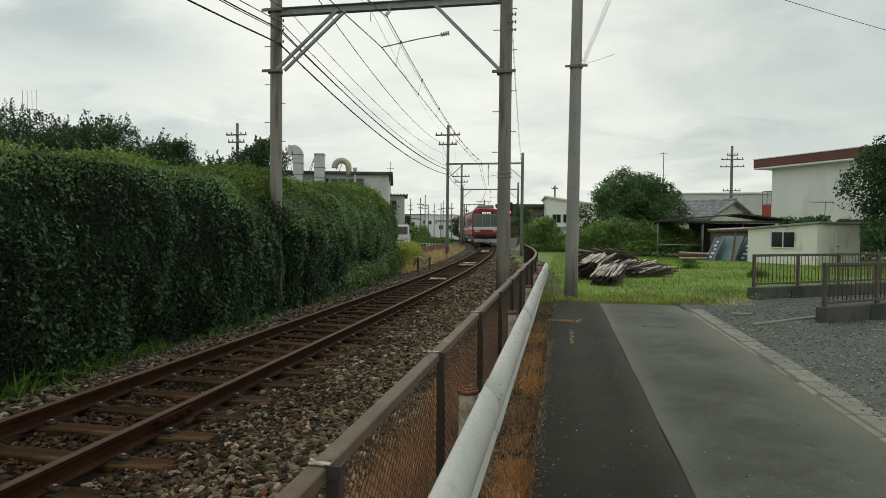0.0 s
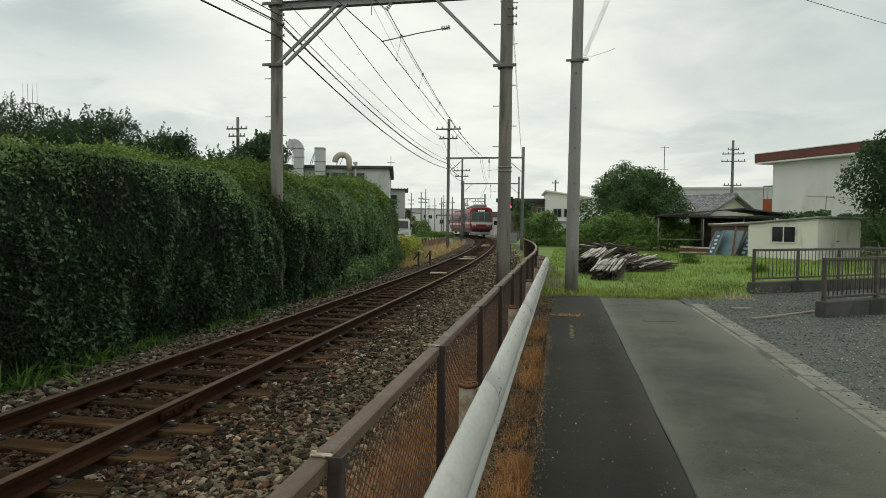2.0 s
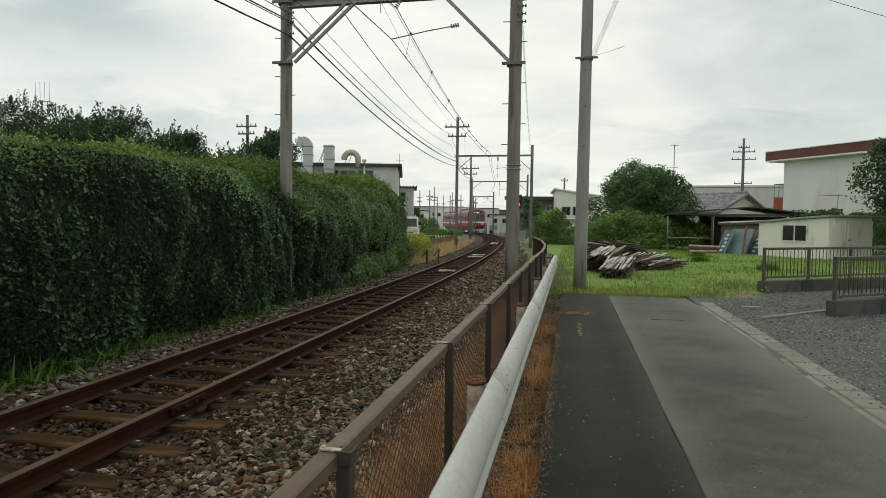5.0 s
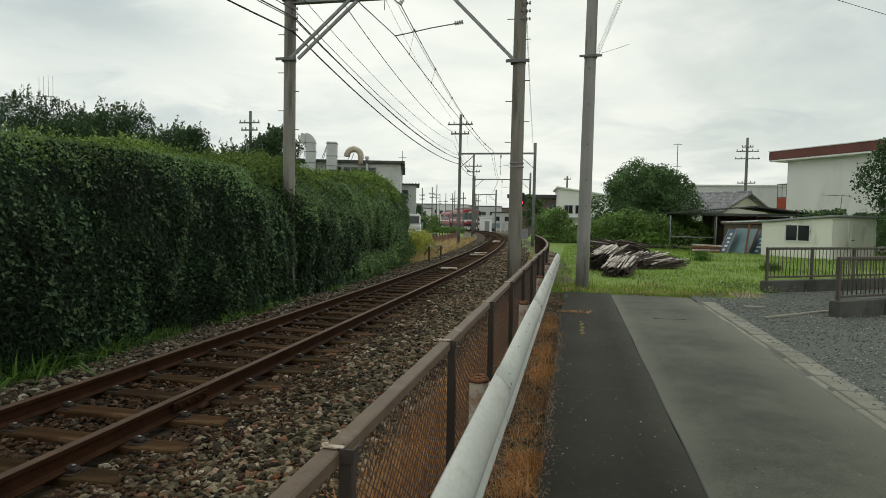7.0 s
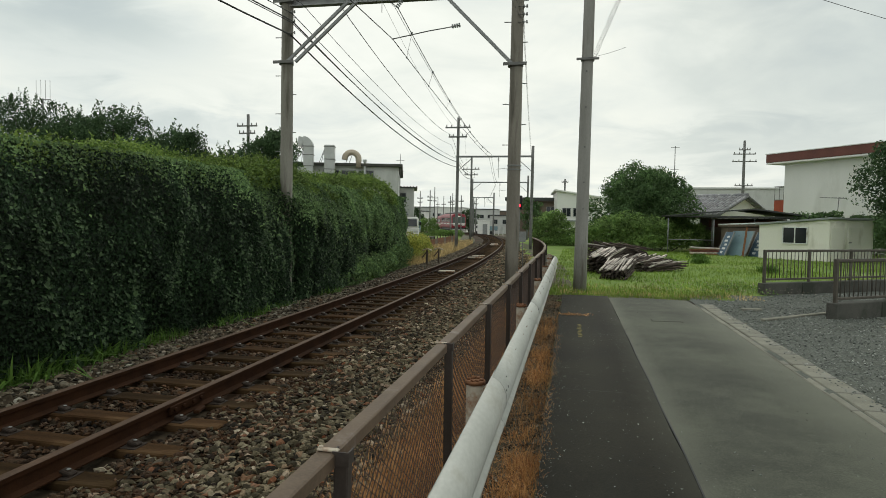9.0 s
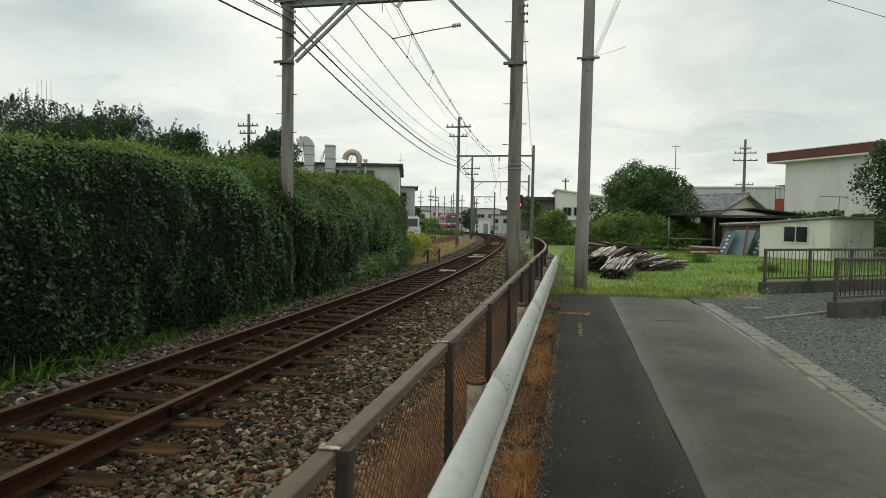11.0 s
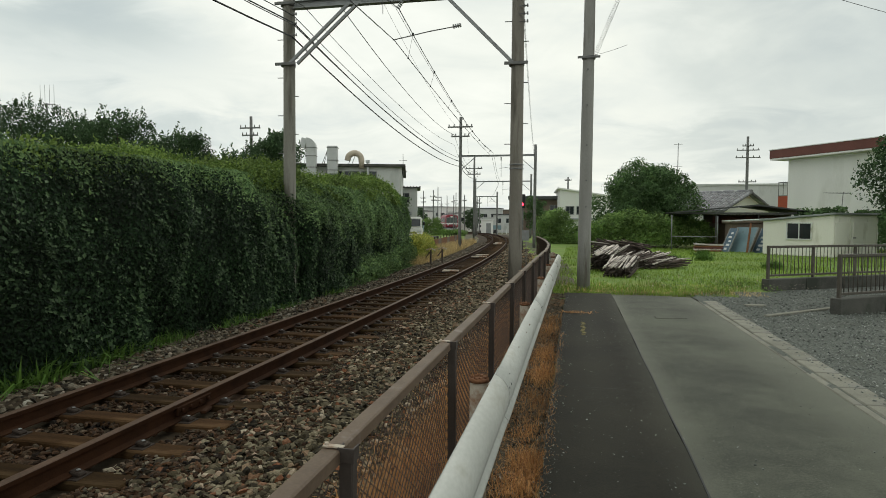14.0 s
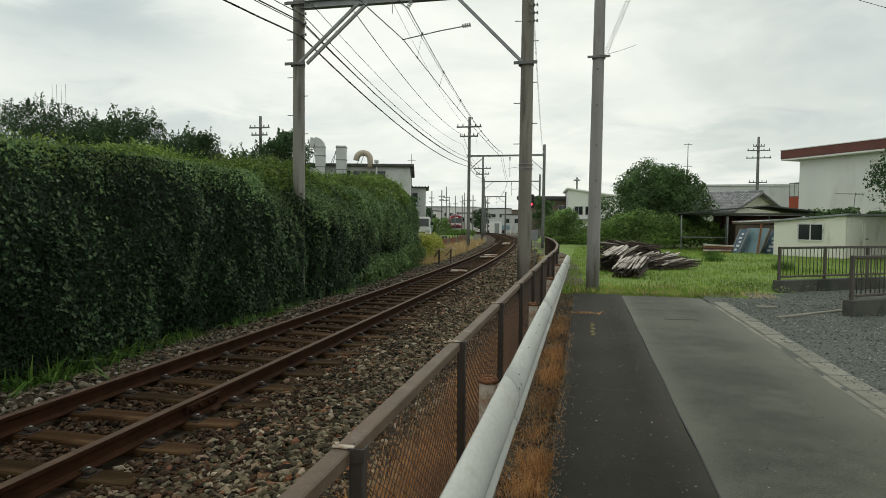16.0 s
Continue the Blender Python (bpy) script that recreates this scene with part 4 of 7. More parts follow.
shrub("yard_shrub", (12.6, 35.6, 0), [(-.9, 0, 1.6, .7, .6, .7), (0.4, .3, 1.7, .8, .6, .55), (1.7, 0, 1.6, .8, .6, .55), (3.0, .3, 1.7, .8, .6, .6), (-.2, 0, 0.8, 1.2, .6, .8), (2.2, 0, 0.8, 1.4, .6, .8)], 9000, 0.16, M_LEAF_TREE, "leafy garden plants showing above the shed")
shrub("yellow_weeds", (-7.1, 27.3, -0.2), [(0.3, -1.0, .45, .55, .6, .6), (-.2, 0.2, .6, .6, .8, .7), (.1, 1.4, .5, .5, .9, .6), (-.6, 2.6, .45, .6, .9, .5), (.35, .3, .3, .4, .6, .4)], 12000, 0.08, M_LEAF_YELLOW, "yellow-green weeds past the hedge's end", cat="weeds")
shrub("vine_clump", (-6.1, 19.5, -0.22), [(0.25, -3.2, .2, .35, .6, .35), (0.15, -2.0, .35, .4, .7, .5), (0.1, -0.8, .25, .4, .6, .4), (-.05, 0.5, .35, .4, .7, .5), (-.15, 1.8, .4, .4, .7, .55), (-.3, 3.2, .3, .4, .7, .5), (-.45, 4.3, .4, .4, .6, .7)], 12000, 0.085, M_LEAF_MID, "bright green vine clumps along the hedge's foot", cat="vine")


# ---------- railway fence ----------
fence = thing("railway_fence", pose(0, 0, 0), "brown steel mesh fence between track and road", "fence")
ys = [0.05 + 1.94 * i for i in range(17)]
post_bm = bmesh.new()
box(post_bm, 0.05, 0.05, 1.03, (0, 0, 0.515), bevel=0.005)
for dx, dy, sx, sy in ((0, -0.027, 0.06, 0.006), (-0.027, 0, 0.006, 0.054), (0.027, 0, 0.006, 0.054)):
    box(post_bm, sx, sy, 0.05, (dx, dy, 1.035), bevel=0.001)
post_mesh = bpy.data.meshes.new("post")
post_bm.to_mesh(post_mesh), post_bm.free()
post_mesh.materials.append(M_FENCE_DARK)
for y in ys:
    p = new("post", post_mesh)
    p.parent = fence
    bm = bmesh.new()
    box(bm, 0.075, 0.024, 0.008, (-0.05, -0.012, 1.058), bevel=0.002)
    rod(bm, (-0.075, -0.012, 1.058), (-0.075, -0.012, 1.070), 0.009, 0.007, 8)
    part("clamp", bm, M_WHITE_RUST, p, "pale rail clamp")
    p.matrix_basis = pose(float(fence_x(y)) + 0.045, y, -0.25, rs.uniform(-.6, .6), rs.uniform(-.6, .6))
for a, b in zip(ys, ys[1:]):
    pa, pb = Vector((float(fence_x(a)) + 0.0, a + 0.03, 0.775)), Vector((float(fence_x(b)) + 0.0, b - 0.03, 0.775))
    bm = bmesh.new()
    d = pb - pa
    ang = math.degrees(math.atan2(-d.x, d.y))
    box(bm, 0.072, d.length + 0.045, 0.055, (pa + pb) / 2, (0, 0, ang), bevel=0.006)
    part("top_rail", bm, M_FENCE, fence)
    bm = bmesh.new()
    box(bm, 0.03, d.length, 0.03, (pa + pb) / 2 - Vector((0, 0, 0.93)), (0, 0, ang), bevel=0.004)
    part("bottom_rail", bm, M_FENCE_DARK, fence)
# the woven wire: zigzag strands with diamond openings
for a, b in zip(ys, ys[1:]):
    pa, pb = np.array((float(fence_x(a)), a + 0.02)), np.array((float(fence_x(b)), b - 0.02))
    L = np.linalg.norm(pb - pa)
    cell = 0.088 if a < 6 else (0.095 if a < 14 else 0.13)
    th = 0.0042 if a < 6 else (0.0042 if a < 14 else 0.006)
    z0, z1 = -0.15, 0.75
    V, F = [], []
    dirs = (pb - pa) / L
    nrm = np.array((dirs[1], -dirs[0]))
    H = z1 - z0
    for sgn in (1, -1):
        for u0 in np.arange(-H * 1.45, L + H * 1.45, cell):
            # strand from (u0, z0) up to (u0 + sgn*H*0.62, z1), clipped to the bay
            ua, ub, za, zb = u0, u0 + sgn * H * 1.45, z0, z1
            k = (zb - za) / (ub - ua)
            lo, hi = min(ua, ub), max(ua, ub)
            c0, c1 = max(lo, 0), min(hi, L)
            if c1 - c0 < 0.01:
                continue
            q0, q1 = za + k * (c0 - ua), za + k * (c1 - ua)
            A = pa + dirs * c0
            B = pa + dirs * c1
            e = len(V)
            o = nrm * th * 1.3 * sgn
            t = np.array((-dirs[0] * th, -dirs[1] * th))
            for P, q in ((A, q0), (B, q1)):
                V += [(P[0] + t[0] + o[0], P[1] + t[1] + o[1], q), (P[0] - t[0] + o[0], P[1] - t[1] + o[1], q), (P[0] + o[0] * 2, P[1] + o[1] * 2, q + th)]
            F += [(e, e + 1, e + 4, e + 3), (e + 1, e + 2, e + 5, e + 4), (e + 2, e, e + 3, e + 5)]
    ob = fast_mesh("wire_mesh", V, F, M_WIRE)
    ob.parent = fence

# ---------- guard rail ----------
guard = thing("guard_rail", pose(0, 0, 0), "white steel guard rail on rusty round posts", "guard rail")
gys = [0.25, 3.85, 7.5, 10.95, 14.2, 17.3]
for y in gys:
    bm = bmesh.new()
    rod(bm, (0, 0, -0.35), (0, 0, 0.585), 0.057, 0.057, 20)
    pst = part("post", bm, M_WHITE_RUST, guard, "white post with peeling paint and rust")
    pst.matrix_basis = pose(-0.565, y, 0, rs.uniform(-1, 1), rs.uniform(-1, 1))
    bm = bmesh.new()
    rod(bm, (0, 0, 0.578), (0, 0, 0.600), 0.064, 0.062, 20)
    for v in bm.verts:
        v.co.z += 0.006 * noise.noise((v.co.x * 30, v.co.y * 30, y))
    for q in range(6):
        a = q * 1.05 + rs.uniform(-.3, .3)
        box(bm, rs.uniform(.02, .04), rs.uniform(.02, .035), 0.016, (0.042 * math.cos(a), 0.042 * math.sin(a), 0.604), (rs.uniform(-20, 20), rs.uniform(-20, 20), rs.uniform(0, 90)), bevel=0.004)
    part("cap", bm, [M_RUST], pst, "rusted post cap")
    bm = bmesh.new()
    box(bm, 0.06, 0.09, 0.2, (0.085, 0, 0.47), bevel=0.01)
    part("bracket", bm, M_WHITE_RUST, pst)
WB = [(0.052, 0.0), (0.074, 0.002), (0.082, 0.010), (0.080, 0.030), (0.062, 0.052), (0.058, 0.075), (0.070, 0.105), (0.086, 0.145), (0.092, 0.19), (0.086, 0.24), (0.070, 0.285), (0.046, 0.322), (0.020, 0.343), (0.0, 0.35)]
ring = [(u, 0.05 + v * 0.86) for u, v in WB]
ring = ring + [(u - 0.006, v) for u, v in reversed(ring)]
for a, b in ((-3.4, 3.95), (3.75, 7.6), (7.4, 11.05), (10.85, 14.3), (14.1, 17.75)):
    bm = bmesh.new()
    j = 0.004 if a > 0 and int(a) % 2 else 0.0
    extrude_profile(bm, ring, [(-0.448 + j, y, 0.30 + 0.004 * math.sin(y * 1.3), 0) for y in np.linspace(a, b, 6)])
    for f in bm.faces:
        f.smooth = len(f.verts) == 4
    bmr = part("beam", bm, M_BEAM, guard, "scuffed white corrugated beam")
    for q in range(4):
        bm = bmesh.new()
        zz = 0.42 if q % 2 else 0.56
        uu = -0.448 + j + float(np.interp(zz, [0.35 + v * 0.86 for u, v in WB], [u for u, v in WB]))
        rod(bm, (uu - 0.02, b - 0.06 - 0.1 * (q // 2), zz), (uu + 0.006, b - 0.06 - 0.1 * (q // 2), zz), 0.011, 0.009, 8)
        part("bolt", bm, M_STEELDARK, bmr, "dull bolt head")
    for q in range(7):
        # scrapes and chips through the paint
        yy, zz = a + (b - a) * rs.random(), 0.585 + 0.05 * rs.random()
        uu = -0.448 + j + float(np.interp(zz, [0.35 + v * 0.86 for u, v in WB], [u for u, v in WB]))
        bm = bmesh.new()
        ln = rs.uniform(0.02, 0.09)
        box(bm, 0.004, ln, rs.uniform(0.004, 0.012), (uu, yy, zz), (rs.uniform(-40, 40), 34, 0))
        part("scrape", bm, M_RUST if q % 3 else M_STEELDARK, bmr, "dark scrape in the paint")
bm = bmesh.new()
extrude_profile(bm, ring, [(-0.448 - 0.02 * k * k, 17.75 + 0.09 * k, 0.30, 0.25 * k) for k in range(5)])
part("end_piece", bm, M_BEAM, guard, "curved white end piece")
mk = thing("marker_post", pose(-0.60, 17.9, -0.23), "short white marker post with a round reflector", "marker post")
bm = bmesh.new()
rod(bm, (0, 0, 0), (0, 0, 0.76), 0.04, 0.04, 12)
part("post", bm, M_WHITE, mk)
bm = bmesh.new()
rod(bm, (0, -0.03, 0.84), (0, 0.03, 0.84), 0.085, 0.085, 20)
part("reflector", bm, M_WHITE_RUST, mk, "pale round reflector")
bm = bmesh.new()
box(bm, 0.16, 0.03, 0.2, (-0.1, -0.05, 0.60), bevel=0.01)
part("plate", bm, M_WHITE_RUST, mk)


# ---------- gantries and poles ----------
def catenary(bm, a, b, sag, r, n=14, seg=5):
    a, b = Vector(a), Vector(b)
    sweep(bm, [a.lerp(b, i / n) - Vector((0, 0, sag * 4 * (i / n) * (1 - i / n))) for i in range(n + 1)], r, seg)


def round_pole(bm, foot, top, r0, r1, seg=18):
    foot, top = Vector(foot), Vector(top)
    sweep(bm, [foot.lerp(top, k / 6) for k in range(7)], [r0 + (r1 - r0) * k / 6 for k in range(7)], seg)


def rungs(t, x, y, z0, z1, step, r=0.2, m=None):
    z, k = z0, 0
    while z < z1:
        bm = bmesh.new()
        sg = 1 if k % 2 else -1
        rod(bm, (x, y, z), (x + sg * (r + 0.1), y - 0.02, z), 0.009, 0.009, 6)
        part("step_bolt", bm, M_STEELDARK, t)
        z += step
        k += 1


def gantry(y, xl, xr, zb, pole_m, label, r=0.135, far=False):
    g = thing("overhead_line_gantry", pose(0, 0, 0), label, "gantry", "overhead line gantries")
    for sgn, x in ((-1, xl), (1, xr)):
        bm = bmesh.new()
        round_pole(bm, (x, y, -0.3 + sink(y)), (x + 0.03, y, zb + (1.6 if not far else (2.3 if sgn < 0 else 0.6))), r, r * 0.86)
        p = part("pole", bm, pole_m[0 if sgn < 0 else 1], g)
        if not far:
            rungs(g, x, y, 3.0 if sgn < 0 else 3.1, zb + 0.9, 0.40, r)
            for zz in (zb - (1.24 if sgn < 0 else 1.44), zb + 0.02):
                bm = bmesh.new()
                rod(bm, (x, y, zz - 0.03), (x, y, zz + 0.03), r + 0.018, r + 0.018, 18)
                box(bm, 0.46, 0.03, 0.06, (x, y - r - 0.02, zz), bevel=0.005)
                part("clamp", bm, M_STEELDARK, g)
    bt = 0.072 if not far else 0.045
    bm = bmesh.new()
    for dz in (-bt, bt):
        box(bm, xr - xl + 0.2, 2 * bt, 0.012, ((xl + xr) / 2, y - 0.02, zb + dz))
    box(bm, xr - xl + 0.2, 0.012, 2 * bt, ((xl + xr) / 2, y - 0.02, zb))
    part("beam", bm, M_STEEL, g, "weathered grey steel beam")
    w = 1.41 if not far else 0.95
    drop = 1.24 if not far else 0.83
    for sgn, x in ((1, xl), (-1, xr)):
        for dx in ((0.0, 0.20) if (sgn > 0 and not far) else (0.0,)):
            bm = bmesh.new()
            a, b = Vector((x + sgn * 0.05 + dx, y - 0.1, zb - drop - (0.2 if sgn < 0 and not far else 0))), Vector((x + sgn * w + dx, y - 0.1, zb - 0.05))
            d = b - a
            box(bm, 0.065 if not far else 0.04, 0.05, d.length, (a + b) / 2, (0, math.degrees(math.atan2(d.x, d.z)), 0), bevel=0.006)
            part("brace", bm, M_STEEL, g)
    return g


g1 = gantry(12.6, -6.02, -1.165, 6.10, (M_POLE_MID, M_POLE_BROWN), "steel beam gantry on two concrete poles over the track")
for zz in (2.60, 2.68):
    bm = bmesh.new()
    rod(bm, (-1.15, 12.6, zz), (-1.15, 12.6, zz + 0.022), 0.142, 0.142, 18)
    part("band", bm, M_STEEL, g1, "pale steel band round the pole")
# small insulators on the near poles
for x, zs in ((-5.80, (5.88, 5.69, 5.45)), (-0.98, (5.75, 5.6, 5.45))):
    for z in zs:
        bm = bmesh.new()
        rod(bm, (x - 0.14, 12.45, z), (x + 0.04, 12.45, z), 0.009, 0.009, 6)
        for q in (-0.03, 0.03):
            rod(bm, (x + q, 12.45, z - 0.025), (x + q, 12.45, z + 0.03), 0.018, 0.014, 8)
        part("insulator", bm, M_STEELDARK, g1)
# arm and insulators that hold the wires over the track
bm = bmesh.new()
sweep(bm, [(-2.28, 12.45, 5.44), (-2.9, 12.45, 5.36), (-3.3, 12.45, 5.29), (-3.66, 12.45, 5.23)], 0.011, 6)
part("registration_arm", bm, M_STEELDARK, g1)
bm = bmesh.new()
for k in range(4):
    rod(bm, (-2.26 - 0.045 * k, 12.45, 5.45 - 0.006 * k), (-2.285 - 0.045 * k, 12.45, 5.445 - 0.006 * k), 0.042, 0.042, 12)
part("insulator", bm, M_STEEL, g1)
bm = bmesh.new()
rod(bm, (-3.46, 12.45, 6.05), (-3.46, 12.45, 5.98), 0.02, 0.02, 8)
for k in range(4):
    rod(bm, (-3.47 - 0.025 * k, 12.45, 5.98 - 0.035 * k), (-3.485 - 0.025 * k, 12.45, 5.96 - 0.035 * k), 0.042, 0.042, 12)
part("insulator", bm, M_STEEL, g1)
bm = bmesh.new()
rod(bm, (-3.86, 12.4, 6.05), (-3.86, 12.4, 5.75), 0.007, 0.007, 6)
part("hanger", bm, M_STEELDARK, g1)
g2 = gantry(37.0, -6.75, -2.35, 5.35, (M_STEELDARK, M_STEELDARK), "far steel gantry with dark poles over the curve", 0.095, True)
for zz, w in ((7.05, 0.75), (6.5, 0.55)):
    bm = bmesh.new()
    box(bm, 2 * w, 0.08, 0.08, (-6.72, 36.85, zz), bevel=0.008)
    for q in (-0.9, -0.5, 0.5, 0.9):
        rod(bm, (-6.72 + q * w, 36.85, zz), (-6.72 + q * w, 36.85, zz + 0.16), 0.035, 0.03, 8)
    part("cross_arm", bm, M_STEELDARK, g2)
g4 = gantry(80.0, -12.6, -9.83, 4.55, (M_STEELDARK, M_STEELDARK), "far steel gantry with dark poles over the curve", 0.11, True)
g3 = gantry(56.0, -8.95, -3.9, 5.0, (M_STEELDARK, M_STEELDARK), "far steel gantry with dark poles over the curve", 0.095, True)

for zz, w in ((6.15, 0.75), (5.65, 0.6)):
    bm = bmesh.new()
    box(bm, 2 * w, 0.08, 0.08, (-8.93, 55.85, zz), bevel=0.008)
    for q in (-0.9, -0.5, 0.5, 0.9):
        rod(bm, (-8.93 + q * w, 55.85, zz), (-8.93 + q * w, 55.85, zz + 0.16), 0.04, 0.03, 8)
    part("cross_arm", bm, M_STEELDARK, g3)
# drop tubes with insulators in the middle of the far beams
for g, x, y, z in ((g2, -4.3, 36.95, 5.35), (g3, -6.35, 55.95, 5.0), (g4, -11.0, 79.95, 4.55)):
    bm = bmesh.new()
    rod(bm, (x, y, z), (x, y, z - 1.25), 0.012, 0.012, 6)
    for k in range(4):
        rod(bm, (x, y, z - 0.1 - 0.05 * k), (x, y, z - 0.13 - 0.05 * k), 0.045, 0.045, 10)
    rod(bm, (x - 0.1, y, z - 0.75), (x + 0.95, y, z - 0.62), 0.010, 0.010, 6)
    part("hanger", bm, M_STEELDARK, g)


def utility_pole(foot, top, r0, r1, m, label, arms=(), group="utility poles", name="utility_pole"):
    t = thing(name, pose(*foot), label, "utility pole", group)
    bm = bmesh.new()
    d = Vector(top) - Vector(foot)
    round_pole(bm, (0, 0, -0.2), d, r0, r1)
    part("pole", bm, m, t)
    for z, w in arms:
        bm = bmesh.new()
        f = z / d.z
        box(bm, 2 * w, 0.09, 0.09, (d.x * f, -r1 - 0.05, z), bevel=0.01)
        for q in (-0.92, -0.45, 0.45, 0.92):
            rod(bm, (d.x * f + q * w, -r1 - 0.05, z), (d.x * f + q * w, -r1 - 0.05, z + 0.2), 0.045, 0.03, 8)
        part("cross_arm", bm, M_STEELDARK, t)
    return t


up = utility_pole((0.21, 14.9, 0), (0.28, 14.9, 8.4), 0.155, 0.115, M_POLE, "grey concrete utility pole standing at the road's end")
for z in (1.9, 2.5, 3.3, 4.2, 5.0):
    bm = bmesh.new()
    rod(bm, (0.03, -0.17, z), (0.03, -0.12, z), 0.02, 0.02, 8)
    part("bolt", bm, M_STEELDARK, up)
bm = bmesh.new()
box(bm, 0.5, 0.03, 0.05, (0.05, -0.15, 5.28), bevel=0.004)
rod(bm, (0.05, 0, 5.26), (0.05, 0, 5.32), 0.15, 0.15, 16)
part("clamp", bm, M_STEELDARK, up)
# spiral guard round the stay wire
bm = bmesh.new()
pts = []
for k in range(420):
    u = k / 419
    c = Vector((0.20, -0.14, 5.35)).lerp(Vector((1.42, -0.7, 8.3)), u)
    pts.append(c + Vector((0.05 * math.cos(k * 1.05), 0.03, 0.05 * math.sin(k * 1.05))))
sweep(bm, pts, 0.0032, 4)
part("cable_spiral", bm, M_STEELDARK, up)

POLES = [(-21.9, 40, 8.6, 0.13, ((8.0, .75), (7.5, .6), (6.6, .4))), (-21.5, 95, 9, .1, ((8.4, .8), (7.6, .6))), (-25.5, 105, 9.5, .1, ((8.8, .8), (7.8, .7))), (-24.2, 128, 10.5, .1, ((9.6, .8), (8.6, .7))),
         (-24.5, 112, 11.0, .1, ((9.4, .9), (8.6, .8))), (-27.5, 135, 10, .1, ((9, .8),)), (-20.8, 108, 8.5, .1, ((8, .7),)), (-17.5, 100, 8.2, .1, ((7.8, .7),)), (-14.5, 96, 7.4, .1, ((7, .6),)), (-13.0, 84, 6.9, .1, ((6.4, .6),)), (-32, 150, 10.5, .1, ((9.8, .8), (9, .7)))]
for x, y, h, r, arms in POLES:
    if y > 60:
        h, arms = h * 0.68, [(z * 0.68, w * 0.6) for z, w in arms]
    utility_pole((x, y, sink(y) - 0.2), (x, y, h), r, r * 0.75, M_STEELDARK, "dark distant utility pole with cross arms", arms)
utility_pole((15.9, 65, 0), (15.9, 65, 9.6), 0.17, 0.11, M_STEELDARK, "dark utility pole with crowded cross arms", ((8.7, .5), (8.3, 1.0), (7.6, 1.1), (5.3, .8)))
utility_pole((-1.0, 80, 0), (-1.0, 80, 6.9), 0.13, 0.1, M_STEELDARK, "thin distant pole behind the houses", ((6.5, .4),))

# ---------- wires ----------
def cable(points, r, sag, label):
    bm = bmesh.new()
    for (a, b), sg in zip(zip(points, points[1:]), sag):
        catenary(bm, a, b, sg, r)
    return tagged(link_mesh("overhead_wire", bm, M_CABLE), label, "wire", "overhead wires")


TC = lambda s, o, z: (*track_at(s, o)[:2], z)
cable([(-3.9, -12, 5.2), (-3.64, 12.45, 5.23), (-4.85, 37, 5.3), TC(56, -0.1, 4.7), TC(82, 0, 3.9)], 0.009, (0.1, 0.13, 0.1, 0.1), "contact wire above the track")
cable([(-3.9, -12, 5.9), (-3.53, 12.45, 5.83), (-4.75, 37, 5.5), TC(56, 0, 5.1), TC(82, 0, 4.3)], 0.009, (0.45, 0.43, 0.3, 0.3), "messenger wire above the track")
cable([(-3.7, -12, 6.0), (-3.6, 12.45, 5.86), (-4.8, 37, 5.6)], 0.005, (0.45, 0.45), "messenger wire above the track")


def hang(a, b, sag, u):
    return Vector(a).lerp(Vector(b), u) - Vector((0, 0, 4 * sag * u * (1 - u)))


for u in (0.055, 0.17, 0.30, 0.42, 0.54, 0.66, 0.78, 0.9):
    top = hang((-3.53, 12.45, 5.83), (-4.75, 37, 5.5), 0.43, u)
    low = hang((-3.64, 12.45, 5.23), (-4.85, 37, 5.3), 0.13, u)
    bm = bmesh.new()
    rod(bm, low, top, 0.004, 0.004, 5)
    rod(bm, top - Vector((0, 0, 0.03)), top + Vector((0, 0, 0.03)), 0.024, 0.024, 8)
    rod(bm, low - Vector((0, 0, 0.02)), low + Vector((0, 0, 0.02)), 0.016, 0.016, 6)
    tagged(link_mesh("dropper", bm, M_CABLE), "short dropper wire with a dark clip", "wire", "droppers")
for x0, z0, x1, z1, sag, r in ((-5.87, 5.42, -6.72, 4.73, .50, .017), (-5.83, 5.66, -6.72, 5.0, .41, .009), (-5.83, 5.70, -6.72, 5.03, .47, .014), (-5.83, 5.85, -6.72, 5.21, .43, .009)):
    cable([(x0 - 0.5, -12, z0 + 0.1), (x0, 12.45, z0), (x1, 36.9, z1), (-8.6, 55.85, z1 + .75)], r, (0.5, sag, 0.4), "dark feeder cable strung between the poles")
for x0, z0, x1, z1, sag, r in ((-5.6, 6.03, -7.1, 6.03, .42, .007), (-5.0, 6.27, -7.1, 6.6, .45, .010), (-3.9, 6.05, -6.3, 6.6, .5, .0035)):
    cable([(x0 - 0.4, -12, z0 + 0.1), (x0, 12.45, z0), (x1, 36.9, z1), (-9.3, 55.85, z1 - .2)], r, (0.5, sag, 0.4), "thin grey line wire above the track")
for z1, z2 in ((5.75, 4.9), (5.6, 4.75), (5.45, 4.6)):
    cable([(-2.2, -12, z1 + 0.2), (-1.02, 12.45, z1), (-2.3, 36.9, z2)], .0025, (0.5, 0.45), "dark line wire along the track-side poles")
cable([(0.3, 14.75, 5.3), (1.0, 13.6, 5.2)], .004, (0.02,), "thin stay wire on the pole")
tv2 = utility_pole((15.0, 26.1, 0), (15.0, 26.1, 7.9), 0.13, 0.1, M_POLE, "plain concrete service pole beyond the garden tree")
cable([(0.3, 14.8, 8.25), (15.0, 26, 7.75)], .008, (0.12,), "single service wire crossing the sky")
ra = thing("rod_antenna", pose(-21.1, 22, -0.2), "rod antenna standing behind the trees", "antenna")
bm = bmesh.new()
rod(bm, (0, 0, 0), (0, 0, 6.45), 0.04, 0.03, 8)
